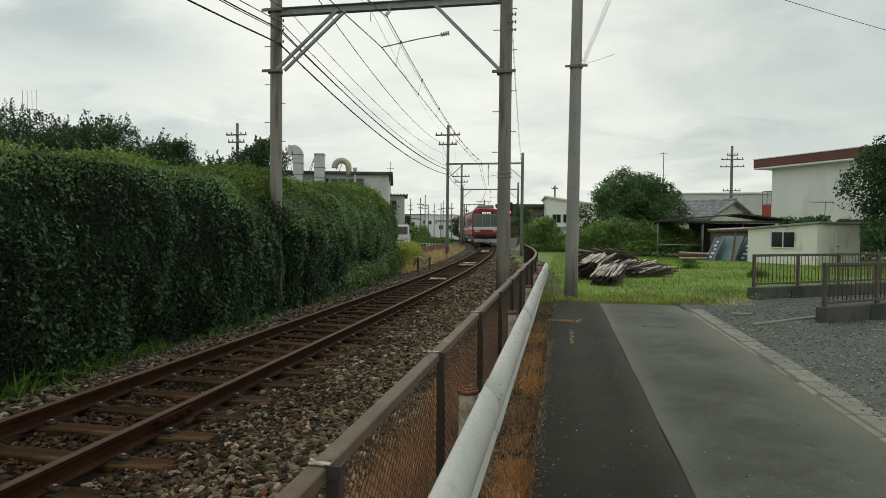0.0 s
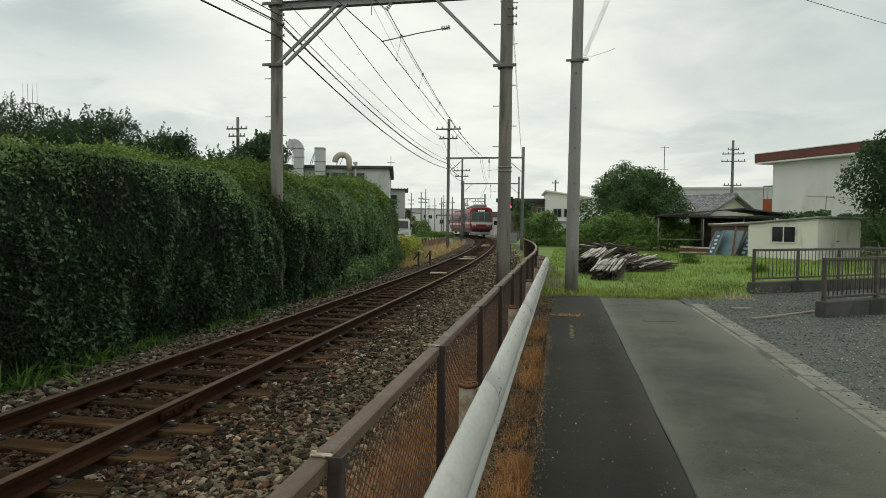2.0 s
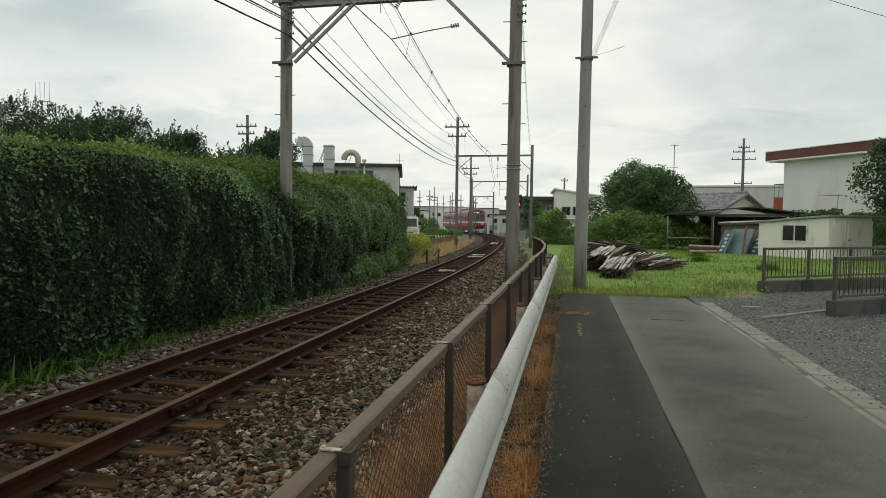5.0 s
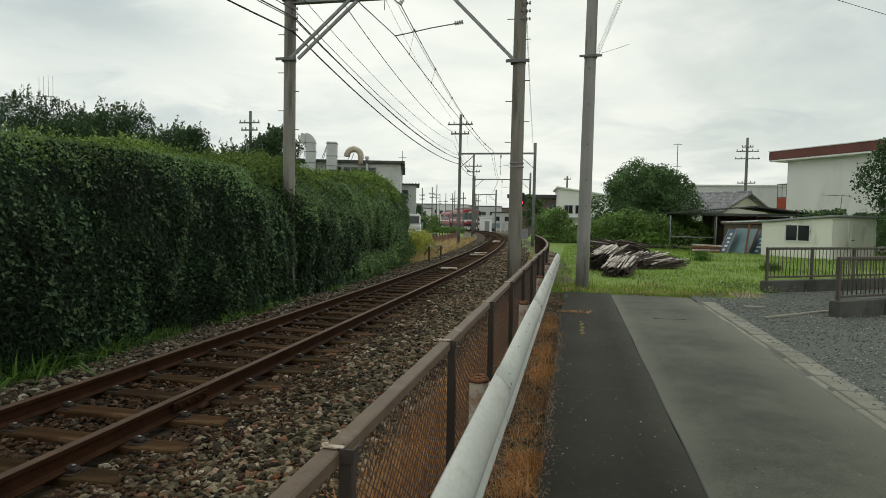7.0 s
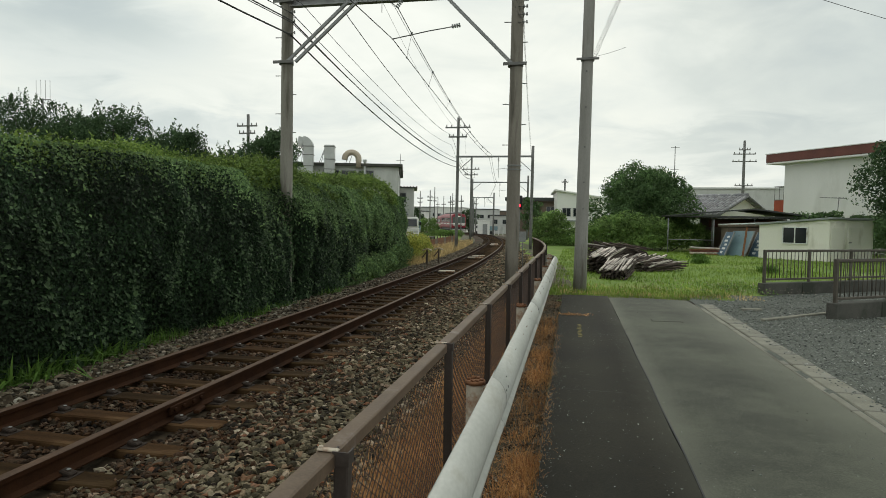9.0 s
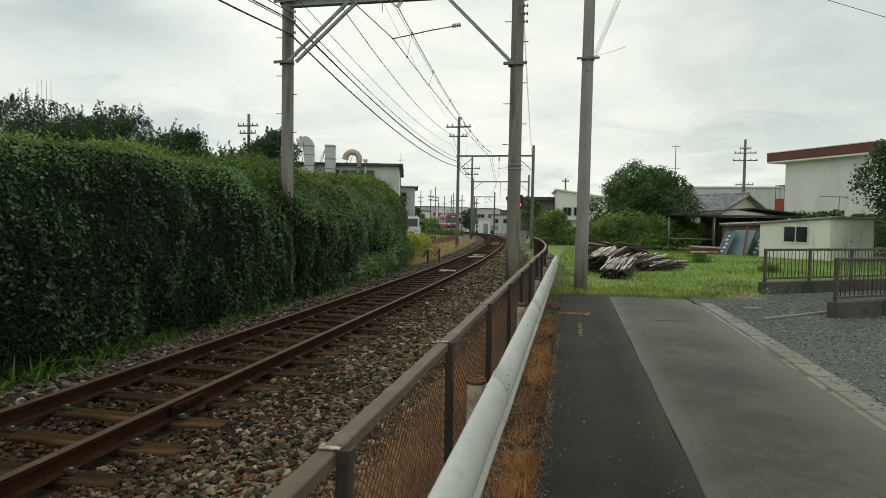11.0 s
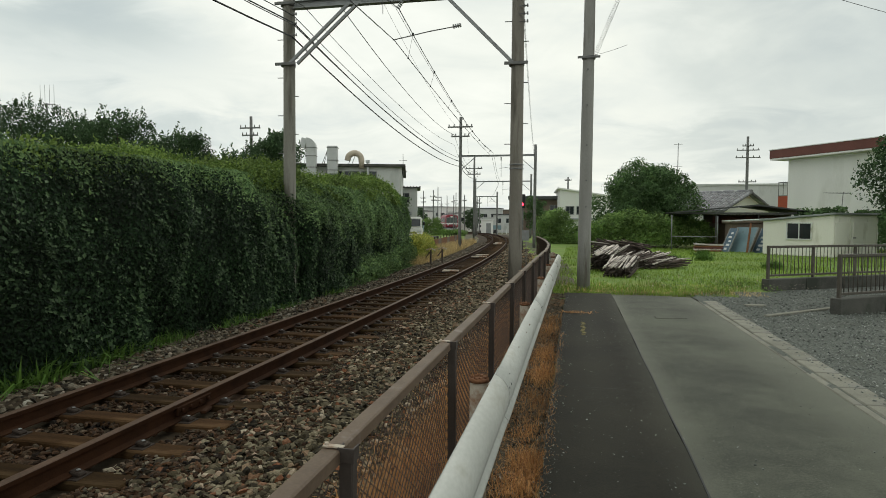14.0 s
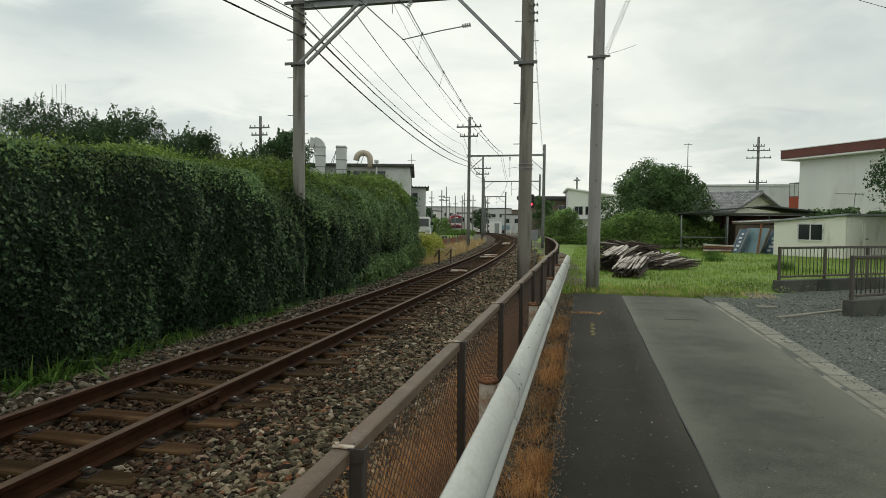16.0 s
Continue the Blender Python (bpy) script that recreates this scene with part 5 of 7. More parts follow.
part("mast", bm, M_STEELDARK, ra)
for k in range(4):
    bm = bmesh.new()
    rod(bm, (-0.31 + 0.2 * k, 0.02 * k, 6.35), (-0.31 + 0.2 * k, 0.02 * k, 7.2), 0.008, 0.008, 5)
    part("rod", bm, M_STEEL, ra)
bm = bmesh.new()
rod(bm, (-0.33, 0, 6.4), (0.33, 0, 6.4), 0.015, 0.015, 6)
part("crossbar", bm, M_STEELDARK, ra)


# ---------- buildings ----------
M_WALLW = mat("wall_white", (0.80, 0.80, 0.77), (0.74, 0.74, 0.71), 0.85, scale=0.7, fine=20, bump=0.05, stain=(0.68, 0.68, 0.64), stain_at=0.64, stain_scale=0.5, stretch=(1, 1, 0.4))
M_WALLG = mat("wall_grey", (0.58, 0.59, 0.57), (0.50, 0.51, 0.49), 0.8, scale=0.8, fine=20, bump=0.05, stain=(0.44, 0.45, 0.43), stain_at=0.62, stain_scale=0.6, stretch=(1, 1, 0.4))
M_WALLB = mat("wall_brown", (0.20, 0.155, 0.12), (0.14, 0.11, 0.085), 0.85, scale=1.0, fine=20, bump=0.05)
M_FASCIA = mat("fascia_brown", (0.17, 0.06, 0.045), (0.12, 0.042, 0.032), 0.6, scale=1.0, fine=20, bump=0.03)
M_TILE = mat("roof_tile", (0.24, 0.24, 0.25), (0.13, 0.13, 0.14), 0.6, scale=4, fine=30, bump=0.1, rand=0.3, stain=(0.36, 0.36, 0.35), stain_at=0.6, stain_scale=3)
M_ROOFDARK = mat("roof_dark", (0.07, 0.072, 0.07), (0.045, 0.046, 0.045), 0.6, scale=2, fine=30, bump=0.1)
M_SHED = mat("shed_panel", (0.82, 0.805, 0.73), (0.77, 0.755, 0.68), 0.6, scale=1.2, fine=20, bump=0.03, stain=(0.62, 0.60, 0.51), stain_at=0.64, stretch=(1, 1, 0.4))
M_SHEDROOF = mat("shed_roof", (0.30, 0.32, 0.32), (0.22, 0.24, 0.24), 0.5, metal=0.3, scale=2, fine=30, bump=0.05)
M_BLUE = mat("blue_board", (0.10, 0.155, 0.21), (0.065, 0.11, 0.155), 0.5, scale=2, fine=30, bump=0.03, stain=(0.16, 0.27, 0.36), stain_at=0.62, stain_scale=3)
M_TEAL = mat("grey_teal_board", (0.21, 0.31, 0.34), (0.15, 0.23, 0.26), 0.5, scale=2, fine=30, bump=0.03, stain=(0.11, 0.16, 0.18), stain_at=0.64, stain_scale=2)
M_ORANGE = mat("balcony_red", (0.40, 0.085, 0.04), (0.33, 0.07, 0.033), 0.6, scale=2, fine=30, bump=0.03)
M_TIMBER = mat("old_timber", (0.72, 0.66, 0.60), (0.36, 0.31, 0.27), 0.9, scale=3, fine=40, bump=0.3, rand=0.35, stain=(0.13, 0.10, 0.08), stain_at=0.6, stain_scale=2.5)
M_TIMBERDARK = mat("dark_timber", (0.10, 0.075, 0.06), (0.04, 0.03, 0.026), 0.95, scale=4, fine=40, bump=0.4, rand=0.4)
M_DUCT = mat("duct_sheet", (0.56, 0.57, 0.57), (0.45, 0.46, 0.46), 0.45, metal=0.15, scale=2, fine=30, bump=0.05)
M_DUCTCREAM = mat("duct_cream", (0.52, 0.45, 0.36), (0.43, 0.36, 0.28), 0.5, scale=2, fine=30, bump=0.05)


def window(parent, w, h, at, rz, panes=2, frame_m=None, tilt=0):
    """A framed window set a little proud of a wall; faces -y of its own pose."""
    bm = bmesh.new()
    t = 0.05
    for sx in (-1, 1):
        box(bm, t, 0.07, h, (sx * (w - t) / 2, 0, 0))
    for sz in (-1, 1):
        box(bm, w - 2 * t, 0.07, t, (0, 0, sz * (h - t) / 2))
    for k in range(1, panes):
        box(bm, 0.04, 0.06, h - 2 * t, (-w / 2 + w * k / panes, 0, 0))
    me = bpy.data.meshes.new("window_frame")
    bm.to_mesh(me), bm.free()
    me.materials.append(frame_m or M_WHITE)
    wf = new("window_frame", me)
    wf.parent = parent
    wf.matrix_basis = pose(*at, 0, 0, rz)
    pw = (w - 2 * t) / panes
    for k in range(panes):
        bm = bmesh.new()
        box(bm, pw - 0.02, 0.012, h - 2 * t, (-w / 2 + t + pw * (k + 0.5), 0.0 + 0.012 * (k % 2), 0))
        part("pane", bm, M_GLASS, wf, "dark reflecting window pane")
    return wf


def house_box(name, at, rz, w, d, h, wall_m, label, roof_m, over=0.35, slab=0.22, group="", slope=0.0, cat="building"):
    """Walls with thickness under a flat or single-slope roof; local x is the width, y the depth."""
    t = thing(name, pose(*at, 0, 0, rz), label, cat, group)
    for nm, sx, sy, px, py in (("wall", w, 0.2, w / 2, 0.1), ("wall", w, 0.2, w / 2, d - 0.1), ("wall", 0.2, d - 0.4, 0.1, d / 2), ("wall", 0.2, d - 0.4, w - 0.1, d / 2)):
        bm = bmesh.new()
        box(bm, sx, sy, h, (px, py, h / 2))
        if slope:
            for v in bm.verts:
                if v.co.z > h / 2:
                    v.co.z += slope * (v.co.x / w - 0.5)
        part(nm, bm, wall_m, t)
    bm = bmesh.new()
    box(bm, w + 2 * over, d + 2 * over, slab, (w / 2, d / 2, h + slab / 2 + 0.003), bevel=0.02)
    for v in bm.verts:
        v.co.z += slope * (v.co.x / w - 0.5)
    part("roof", bm, roof_m, t)
    return t


# factory with ducts behind the hedge
fac = house_box("factory", (-23.42, 42.1, -0.2), 15, 11.2, 12, 5.62, M_WALLG, "pale grey factory with ventilation ducts on its front", M_DARKCONC, 0.3, 0.2)
for x, w in ((6.3, 1.2), (7.55, 1.1), (8.85, 1.15)):
    window(fac, w, 0.95, (x, -0.03, 4.86), 0, 2, M_STEEL)
bm = bmesh.new()
box(bm, 0.68, 0.62, 3.9, (4.77, -0.72, 5.0), bevel=0.03)
d1 = part("duct", bm, M_DUCT, fac, "tall grey sheet metal duct")
bm = bmesh.new()
RB = [[bm.verts.new((4.43 + q * math.cos(radians(a)), yy, 6.92 + q * math.sin(radians(a)))) for q, yy in ((0.0, -0.41), (0.68, -0.41), (0.68, -1.03), (0.0, -1.03))] for a in (0, 18, 36, 54, 72, 90)]
for a, b in zip(RB, RB[1:]):
    for k in range(4):
        if (a[k].co - b[k].co).length > 1e-5 or (a[(k + 1) % 4].co - b[(k + 1) % 4].co).length > 1e-5:
            bm.faces.new((a[k], a[(k + 1) % 4], b[(k + 1) % 4], b[k]))
bm.faces.new(RB[-1])
bmesh.ops.remove_doubles(bm, verts=bm.verts, dist=1e-4)
bmesh.ops.recalc_face_normals(bm, faces=bm.faces)
part("elbow", bm, M_DUCT, d1)
bm = bmesh.new()
box(bm, 0.4, 0.64, 0.7, (4.23, -0.72, 7.22), (0, 14, 0), bevel=0.02)
part("outlet", bm, M_DUCT, d1)
for z in (4.6, 5.5, 6.3, 6.9):
    bm = bmesh.new()
    box(bm, 0.73, 0.67, 0.05, (4.77, -0.72, z))
    part("flange", bm, M_STEELDARK, d1)
bm = bmesh.new()
box(bm, 0.72, 0.7, 2.0, (6.28, -0.75, 6.02), bevel=0.03)
d2 = part("duct", bm, M_DUCT, fac, "square grey duct head")
for z in (5.3, 6.0, 6.9):
    bm = bmesh.new()
    box(bm, 0.77, 0.75, 0.05, (6.28, -0.75, z))
    part("flange", bm, M_STEELDARK, d2)
bm = bmesh.new()
sweep(bm, [(8.3, -0.25, 5.5), (8.3, -0.25, 6.0)] + [(7.8 + 0.5 * math.cos(radians(a)), -0.25, 6.12 + 0.48 * math.sin(radians(a))) for a in range(10, 181, 17)] + [(7.29, -0.25, 6.05)], 0.22, 14)
part("gooseneck", bm, M_DUCTCREAM, fac, "curved cream vent pipe")
bm = bmesh.new()
rod(bm, (8.75, -0.2, 3.6), (8.75, -0.2, 5.95), 0.07, 0.07, 10)
box(bm, 0.3, 0.3, 0.2, (8.75, -0.2, 6.0), bevel=0.02)
part("vent_pipe", bm, M_DUCT, fac)
for x0, x1 in ((3.9, 4.1), (4.2, 4.35), (5.45, 5.9), (5.6, 5.9), (7.6, 7.85), (7.35, 7.6)):
    bm = bmesh.new()
    rod(bm, (x0, -0.3, 5.75), (x1, -0.5, 6.85 if x0 < 7 else 6.35), 0.02, 0.02, 6)
    part("stay", bm, M_STEELDARK, fac)
mast = thing("antenna_mast", pose(-12.75, 46.0, -0.2), "thin rooftop antenna mast", "antenna")
bm = bmesh.new()
rod(bm, (0, 0, 0), (0, 0, 6.7), 0.035, 0.02, 8)
part("mast", bm, M_STEELDARK, mast)
for z in (5.4, 6.2):
    bm = bmesh.new()
    rod(bm, (-0.3, 0, z), (0.3, 0, z), 0.015, 0.015, 6)
    part("element", bm, M_STEELDARK, mast)
ann = house_box("factory_annex", (-18.2, 57.1, -0.2), 14, 3.62, 6, 4.75, M_WALLG, "small grey annex with a corrugated roof edge", M_ROOFDARK, 0.3, 0.1)
window(ann, 1.0, 0.9, (2.4, -0.03, 3.85), 0, 2, M_STEEL)
for k in range(15):
    bm = bmesh.new()
    rod(bm, (-0.28 + 0.297 * k, -0.34, 4.88), (-0.28 + 0.297 * k, 6.3, 4.88), 0.06, 0.06, 8)
    part("corrugation", bm, M_ROOFDARK, ann)
bm = bmesh.new()
box(bm, 1.6, 0.9, 0.08, (2.3, -0.45, 2.35), (12, 0, 0))
part("canopy", bm, M_SHEDROOF, ann)

# white house with the brown flat roof
fx, fy = 12.72, 46.2
bx, by = 19.7, 34.8
ang = math.degrees(math.atan2(by - fy, bx - fx))
L = math.hypot(bx - fx, by - fy)
hs = thing("white_house", pose(fx, fy, 0, 0, 0, ang), "white rendered house with a deep brown flat roof edge", "house")
for sx, sy, px, py in ((L - 1.6, 0.2, 0.9 + (L - 1.6) / 2, 0.75), (L - 1.6, 0.2, 0.9 + (L - 1.6) / 2, 8.9), (0.2, 7.9, 1.0, 4.8), (0.2, 7.9, L - 0.8, 4.8)):
    bm = bmesh.new()
    box(bm, sx, sy, 5.66, (px, py, 2.83))
    part("wall", bm, M_WALLW, hs)
bm = bmesh.new()
box(bm, L, 9.4, 0.10, (L / 2, 4.7, 5.71))
part("soffit", bm, M_WALLW, hs)
bm = bmesh.new()
box(bm, L + 0.06, 9.46, 0.55, (L / 2, 4.7, 6.04), bevel=0.02)
part("roof", bm, M_FASCIA, hs, "brown metal roof edge")
bm = bmesh.new()
box(bm, L + 0.12, 9.52, 0.05, (L / 2, 4.7, 6.342))
part("coping", bm, M_WALLW, hs)
bm = bmesh.new()
box(bm, 1.0, 1.3, 1.05, (0.35, 1.6, 2.75), bevel=0.02)
bal = part("balcony", bm, M_ORANGE, hs, "orange-red balcony front")
bm = bmesh.new()
for z in (3.3, 4.2):
    box(bm, 1.0, 1.3, 0.05, (0.35, 1.6, z))
for qx in (-0.12, 0.25, 0.6, 0.83):
    rod(bm, (qx, 0.97, 3.28), (qx, 0.97, 4.2), 0.02, 0.02, 6)
part("railing", bm, M_STEELDARK, bal)
tv = thing("roof_antenna", pose(14.6, 39.4, 1.5), "small television antenna beside the white house", "antenna")
bm = bmesh.new()
rod(bm, (0, 0, 0), (0.1, 0, 1.75), 0.02, 0.02, 6)
rod(bm, (-0.9, 0, 1.7), (0.5, 0, 1.65), 0.015, 0.015, 6)
for k in range(7):
    rod(bm, (-0.8 + 0.18 * k, -0.2, 1.7), (-0.8 + 0.18 * k, 0.2, 1.7), 0.01, 0.01, 5)
part("aerial", bm, M_STEELDARK, tv)

# tiled house
th = thing("tiled_house", pose(5.65, 48.9, -0.4, 0, 0, -40), "low house with a grey tiled gable roof", "house")
for sx, sy, px, py in ((5.0, 0.2, 2.6, 0.1), (5.0, 0.2, 2.6, 7.0), (0.2, 6.6, 0.2, 3.55), (0.2, 6.6, 5.0, 3.55)):
    bm = bmesh.new()
    box(bm, sx, sy, 2.7, (px, py, 1.35))
    part("wall", bm, M_WALLW, th)
bm = bmesh.new()
vs = [bm.verts.new(p) for p in ((5.1, 0.2, 2.7), (5.1, 6.9, 2.7), (5.1, 3.5, 3.95), (4.9, 0.2, 2.7), (4.9, 6.9, 2.7), (4.9, 3.5, 3.95))]
for f in ((0, 1, 2), (5, 4, 3), (0, 3, 4, 1), (1, 4, 5, 2), (2, 5, 3, 0)):
    bm.faces.new([vs[i] for i in f])
part("gable", bm, M_WALLW, th)
tile_bm = bmesh.new()
rod(tile_bm, (0, -0.17, 0), (0, 0.17, 0.012), 0.12, 0.105, 8)
for v in tile_bm.verts:
    v.co.z *= 0.6
tile_mesh = bpy.data.meshes.new("roof_tile")
tile_bm.to_mesh(tile_mesh), tile_bm.free()
tile_mesh.materials.append(M_TILE)
run = math.hypot(3.9, 1.4)
sl = math.degrees(math.atan2(1.4, 3.9))
for sgn in (1, -1):
    bm = bmesh.new()
    box(bm, 5.7, run, 0.1, (2.6, 3.5 - sgn * 1.95, 3.28), (sgn * sl, 0, 0))
    part("roof", bm, M_TILE, th)
for i in range(22):
    for j in range(12):
        o = new("tile", tile_mesh)
        o.parent = th
        u = (j + 0.5) / 12
        o.matrix_basis = pose(-0.1 + 0.26 * i, 3.5 - 3.9 * (1 - u), 2.66 + 1.4 * u, sl + 2, 0, rs.uniform(-1.5, 1.5))
bm = bmesh.new()
rod(bm, (-0.3, 3.5, 4.06), (5.5, 3.5, 4.06), 0.16, 0.16, 10)
part("ridge", bm, M_TILE, th)
for sgn in (1, -1):
    bm = bmesh.new()
    rod(bm, (5.45, 3.5, 4.0), (5.45, 3.5 - sgn * 3.9, 2.62), 0.11, 0.11, 8)
    part("verge_tile", bm, M_TILE, th)
house_box("flat_workshop", (7.8, 70, 0), -2, 13.5, 10, 5.2, M_WALLG, "long pale flat-roofed workshop behind the houses", M_WALLG, 0.1, 0.2)
ant = thing("antenna_mast", pose(8.6, 58, 0), "tall thin antenna mast among the houses", "antenna")
bm = bmesh.new()
rod(bm, (0, 0, 0), (0, 0, 8.3), 0.05, 0.03, 8)
for z in (6.3, 8.2):
    rod(bm, (-0.35, 0, z), (0.35, 0, z), 0.02, 0.02, 6)
part("mast", bm, M_STEELDARK, ant)

# carport and stored boards
cp = thing("open_shelter", pose(5.1, 36, 0), "open shelter with a flat black roof on thin posts", "shelter")
for x0, z0, x1, z1 in ((0.0, 2.03, 4.2, 2.42), (4.2, 2.42, 7.4, 2.0)):
    bm = bmesh.new()
    w = math.hypot(x1 - x0, z1 - z0)
    box(bm, w, 4.2, 0.07, ((x0 + x1) / 2, 1.6, (z0 + z1) / 2), (0, -math.degrees(math.atan2(z1 - z0, x1 - x0)), 0))
    part("roof", bm, M_ROOFDARK, cp)
for k in range(6):
    bm = bmesh.new()
    box(bm, 7.0, 0.05, 0.08, (3.6, -0.3 + 0.75 * k, 2.0))
    part("purlin", bm, M_ROOFDARK, cp)
for x, y in ((2.25, 0), (4.35, 0), (2.25, 3.3), (6.9, 3.3), (6.9, 0)):
    bm = bmesh.new()
    rod(bm, (x, y, 0), (x, y, 2.0), 0.03, 0.035, 8)
    part("post", bm, M_STEELDARK, cp)
bm = bmesh.new()
box(bm, 4.6, 0.1, 1.9, (4.6, 3.5, 1.0))
part("back_panel", bm, M_WALLB, cp, "dark brown back panel")
bm = bmesh.new()
box(bm, 3.6, 0.08, 0.42, (4.5, 3.2, 1.65), bevel=0.01)
part("lintel", bm, M_FASCIA, cp, "reddish timber panel")


def leaning_board(at, w, h, m, rz, tilt, label, bars=None):
    t = thing("leaning_board", pose(*at, 0, 0, rz), label, "board", "leaning boards")
    bm = bmesh.new()
    box(bm, w, 0.04, h, (0, math.sin(radians(tilt)) * h / 2, math.cos(radians(tilt)) * h / 2), (-tilt, 0, 0), bevel=0.005)
    p = part("panel", bm, m, t)
    bm = bmesh.new()
    for sx in (-1, 1):
        box(bm, 0.05, 0.06, h, (sx * w / 2, math.sin(radians(tilt)) * h / 2 - 0.01, math.cos(radians(tilt)) * h / 2), (-tilt, 0, 0))
    part("edge", bm, M_STEEL, t)
    if bars:
        for k in range(5):
            bm = bmesh.new()
            u = 0.16 + 0.16 * k
            box(bm, w * (0.3 + 0.1 * (k % 2)), 0.012, 0.11, (0.04 * (k % 3) - 0.03, math.sin(radians(tilt)) * h * u - 0.022, math.cos(radians(tilt)) * h * u), (-tilt, 0, 0))
            part("lettering_bar", bm, bars, p)
    return t


leaning_board((7.35, 33.9, 0), 0.55, 1.35, M_BLUE, -62, 26, "faded blue sign board leaning in the grass", M_WHITE)
leaning_board((7.95, 33.7, 0), 1.35, 1.4, M_TEAL, -60, 25, "grey-green framed board leaning against a stack")
leaning_board((8.75, 33.4, 0), 0.7, 1.35, M_BLUE, -62, 26, "faded blue sign board leaning in the grass", M_WHITE)
bm = bmesh.new()
box(bm, 0.09, 0.04, 1.6, (0, 0.3, 0.75), (-22, 12, 0), bevel=0.005)
lp = thing("leaning_plank", pose(8.35, 33.1, 0), "rusty brown plank leaning beside the boards", "plank")
part("plank", bm, M_RUST, lp)
for k in range(5):
    bm = bmesh.new()
    box(bm, 1.5, 0.5, 0.07, (0, 0, 0.05 + 0.08 * k), (0, rs.uniform(-3, 3), rs.uniform(-12, 12)), bevel=0.01)
    t = tagged(link_mesh("salvaged_sheet", bm, [M_RUST, M_TIMBER, M_FASCIA][k % 3]), "weathered reddish sheet in a low stack", "sheet", "stacked sheets")
    t.matrix_basis = pose(6.75, 34.4, 0)
bm = bmesh.new()
box(bm, 2.2, 1.2, 0.12, (0, 0, 1.55), (0, -2, 8), bevel=0.03)
box(bm, 1.9, 1.0, 1.45, (0, 0.05, 0.74), (0, 0, 8), bevel=0.03)
t = tagged(link_mesh("covered_crate", bm, [M_WALLB]), "dark covered crate under a pale lid", "crate")
t.matrix_basis = pose(8.75, 35.3, 0)
bm = bmesh.new()
box(bm, 2.3, 1.25, 0.06, (0, 0, 0), (0, -3, 8), bevel=0.02)
t = tagged(link_mesh("white_sheet", bm, [M_WHITE]), "white corrugated sheet lying on the stack", "sheet")
t.matrix_basis = pose(8.8, 35.3, 1.645)
fr = thing("pipe_frame", pose(5.05, 35.6, 0), "thin pipe frame standing at the shrubs", "frame")
for x in (0.0, 2.3):
    bm = bmesh.new()
    rod(bm, (x, 0, 0), (x, 0, 1.85 if x else 1.9), 0.03, 0.03, 8)
    part("pipe", bm, M_STEEL, fr)
bm = bmesh.new()
rod(bm, (0.03, 0, 0.75), (2.27, 0, 0.75), 0.025, 0.025, 8)
part("pipe", bm, M_STEEL, fr)

# garden shed
sh = thing("garden_shed", pose(10.9, 30.1, 0, 0, 0, 44), "cream steel shed with a sliding window and door", "shed")
SW, SD, SH = 3.9, 3.15, 1.86
for sx, sy, px, py in ((SW, 0.06, SW / 2, 0.03), (SW, 0.06, SW / 2, SD - 0.03), (0.06, SD - 0.12, 0.03, SD / 2), (0.06, SD - 0.12, SW - 0.03, SD / 2)):
    bm = bmesh.new()
    box(bm, sx, sy, SH, (px, py, SH / 2))
    for v in bm.verts:
        if v.co.z > 1:
            v.co.z -= 0.27 * v.co.y / SD
    part("wall", bm, M_SHED, sh)
bm = bmesh.new()
box(bm, SW + 0.3, SD + 0.3, 0.09, (SW / 2, SD / 2, SH - 0.08), (-math.degrees(math.atan(0.27 / SD)), 0, 0), bevel=0.015)
part("roof", bm, M_SHEDROOF, sh, "grey-green metal roof")
for x, w in ((0.55, 1.0), (2.1, 1.9)):
    bm = bmesh.new()
    box(bm, w, 0.05, 1.5, (x + w / 2 - 0.45, -0.02, 0.80), bevel=0.01)
    dr = part("door", bm, M_SHED, sh)
bm = bmesh.new()
box(bm, 0.22, 0.04, 0.05, (1.75, -0.06, 0.86), bevel=0.01)
part("handle", bm, M_STEELDARK, dr)
for x in (0.0, 0.45, 1.42, 3.0, SW):
    bm = bmesh.new()
    box(bm, 0.05, 0.03, SH - 0.1, (x, -0.02, (SH - 0.1) / 2))
    part("trim", bm, M_SHED, sh)
window(sh, 1.15, 0.78, (-0.03, 1.45, 1.15), -90, 2, M_WHITE)

# houses beyond the meadow
wh = house_box("white_workshop", (-1.45, 60, 0), 4, 4.6, 9, 4.1, M_WALLW, "white building with a sloping roof beyond the fence", M_WALLW, 0.25, 0.15, slope=-0.7)
for x in (0.9, 1.9):
    window(wh, 0.8, 0.8, (x, -0.02, 2.5), 0, 2, M_STEEL)
bm = bmesh.new()
box(bm, 4.6, 0.5, 0.12, (2.3, -0.25, 1.7))
part("canopy", bm, M_SHEDROOF, wh)
br = house_box("brown_house", (-6.4, 66, 0), 3, 5.6, 8, 3.7, M_WALLB, "brown two-storey house with a flat dark roof", M_ROOFDARK, 0.5, 0.35)
for x in (2.6, 4.2):
    window(br, 0.9, 0.9, (x, -0.02, 2.7), 0, 2, M_STEEL)
gh = house_box("grey_house", (-9.8, 118, -1.0), 2, 8.5, 8, 3.0, M_WALLB, "brown-grey house with dark roof near the crossing", M_ROOFDARK, 0.6, 0.3)
for x in (1.5, 3.5, 5.8):
    window(gh, 1.2, 1.1, (x, -0.02, 1.5), 0, 2, M_STEEL)
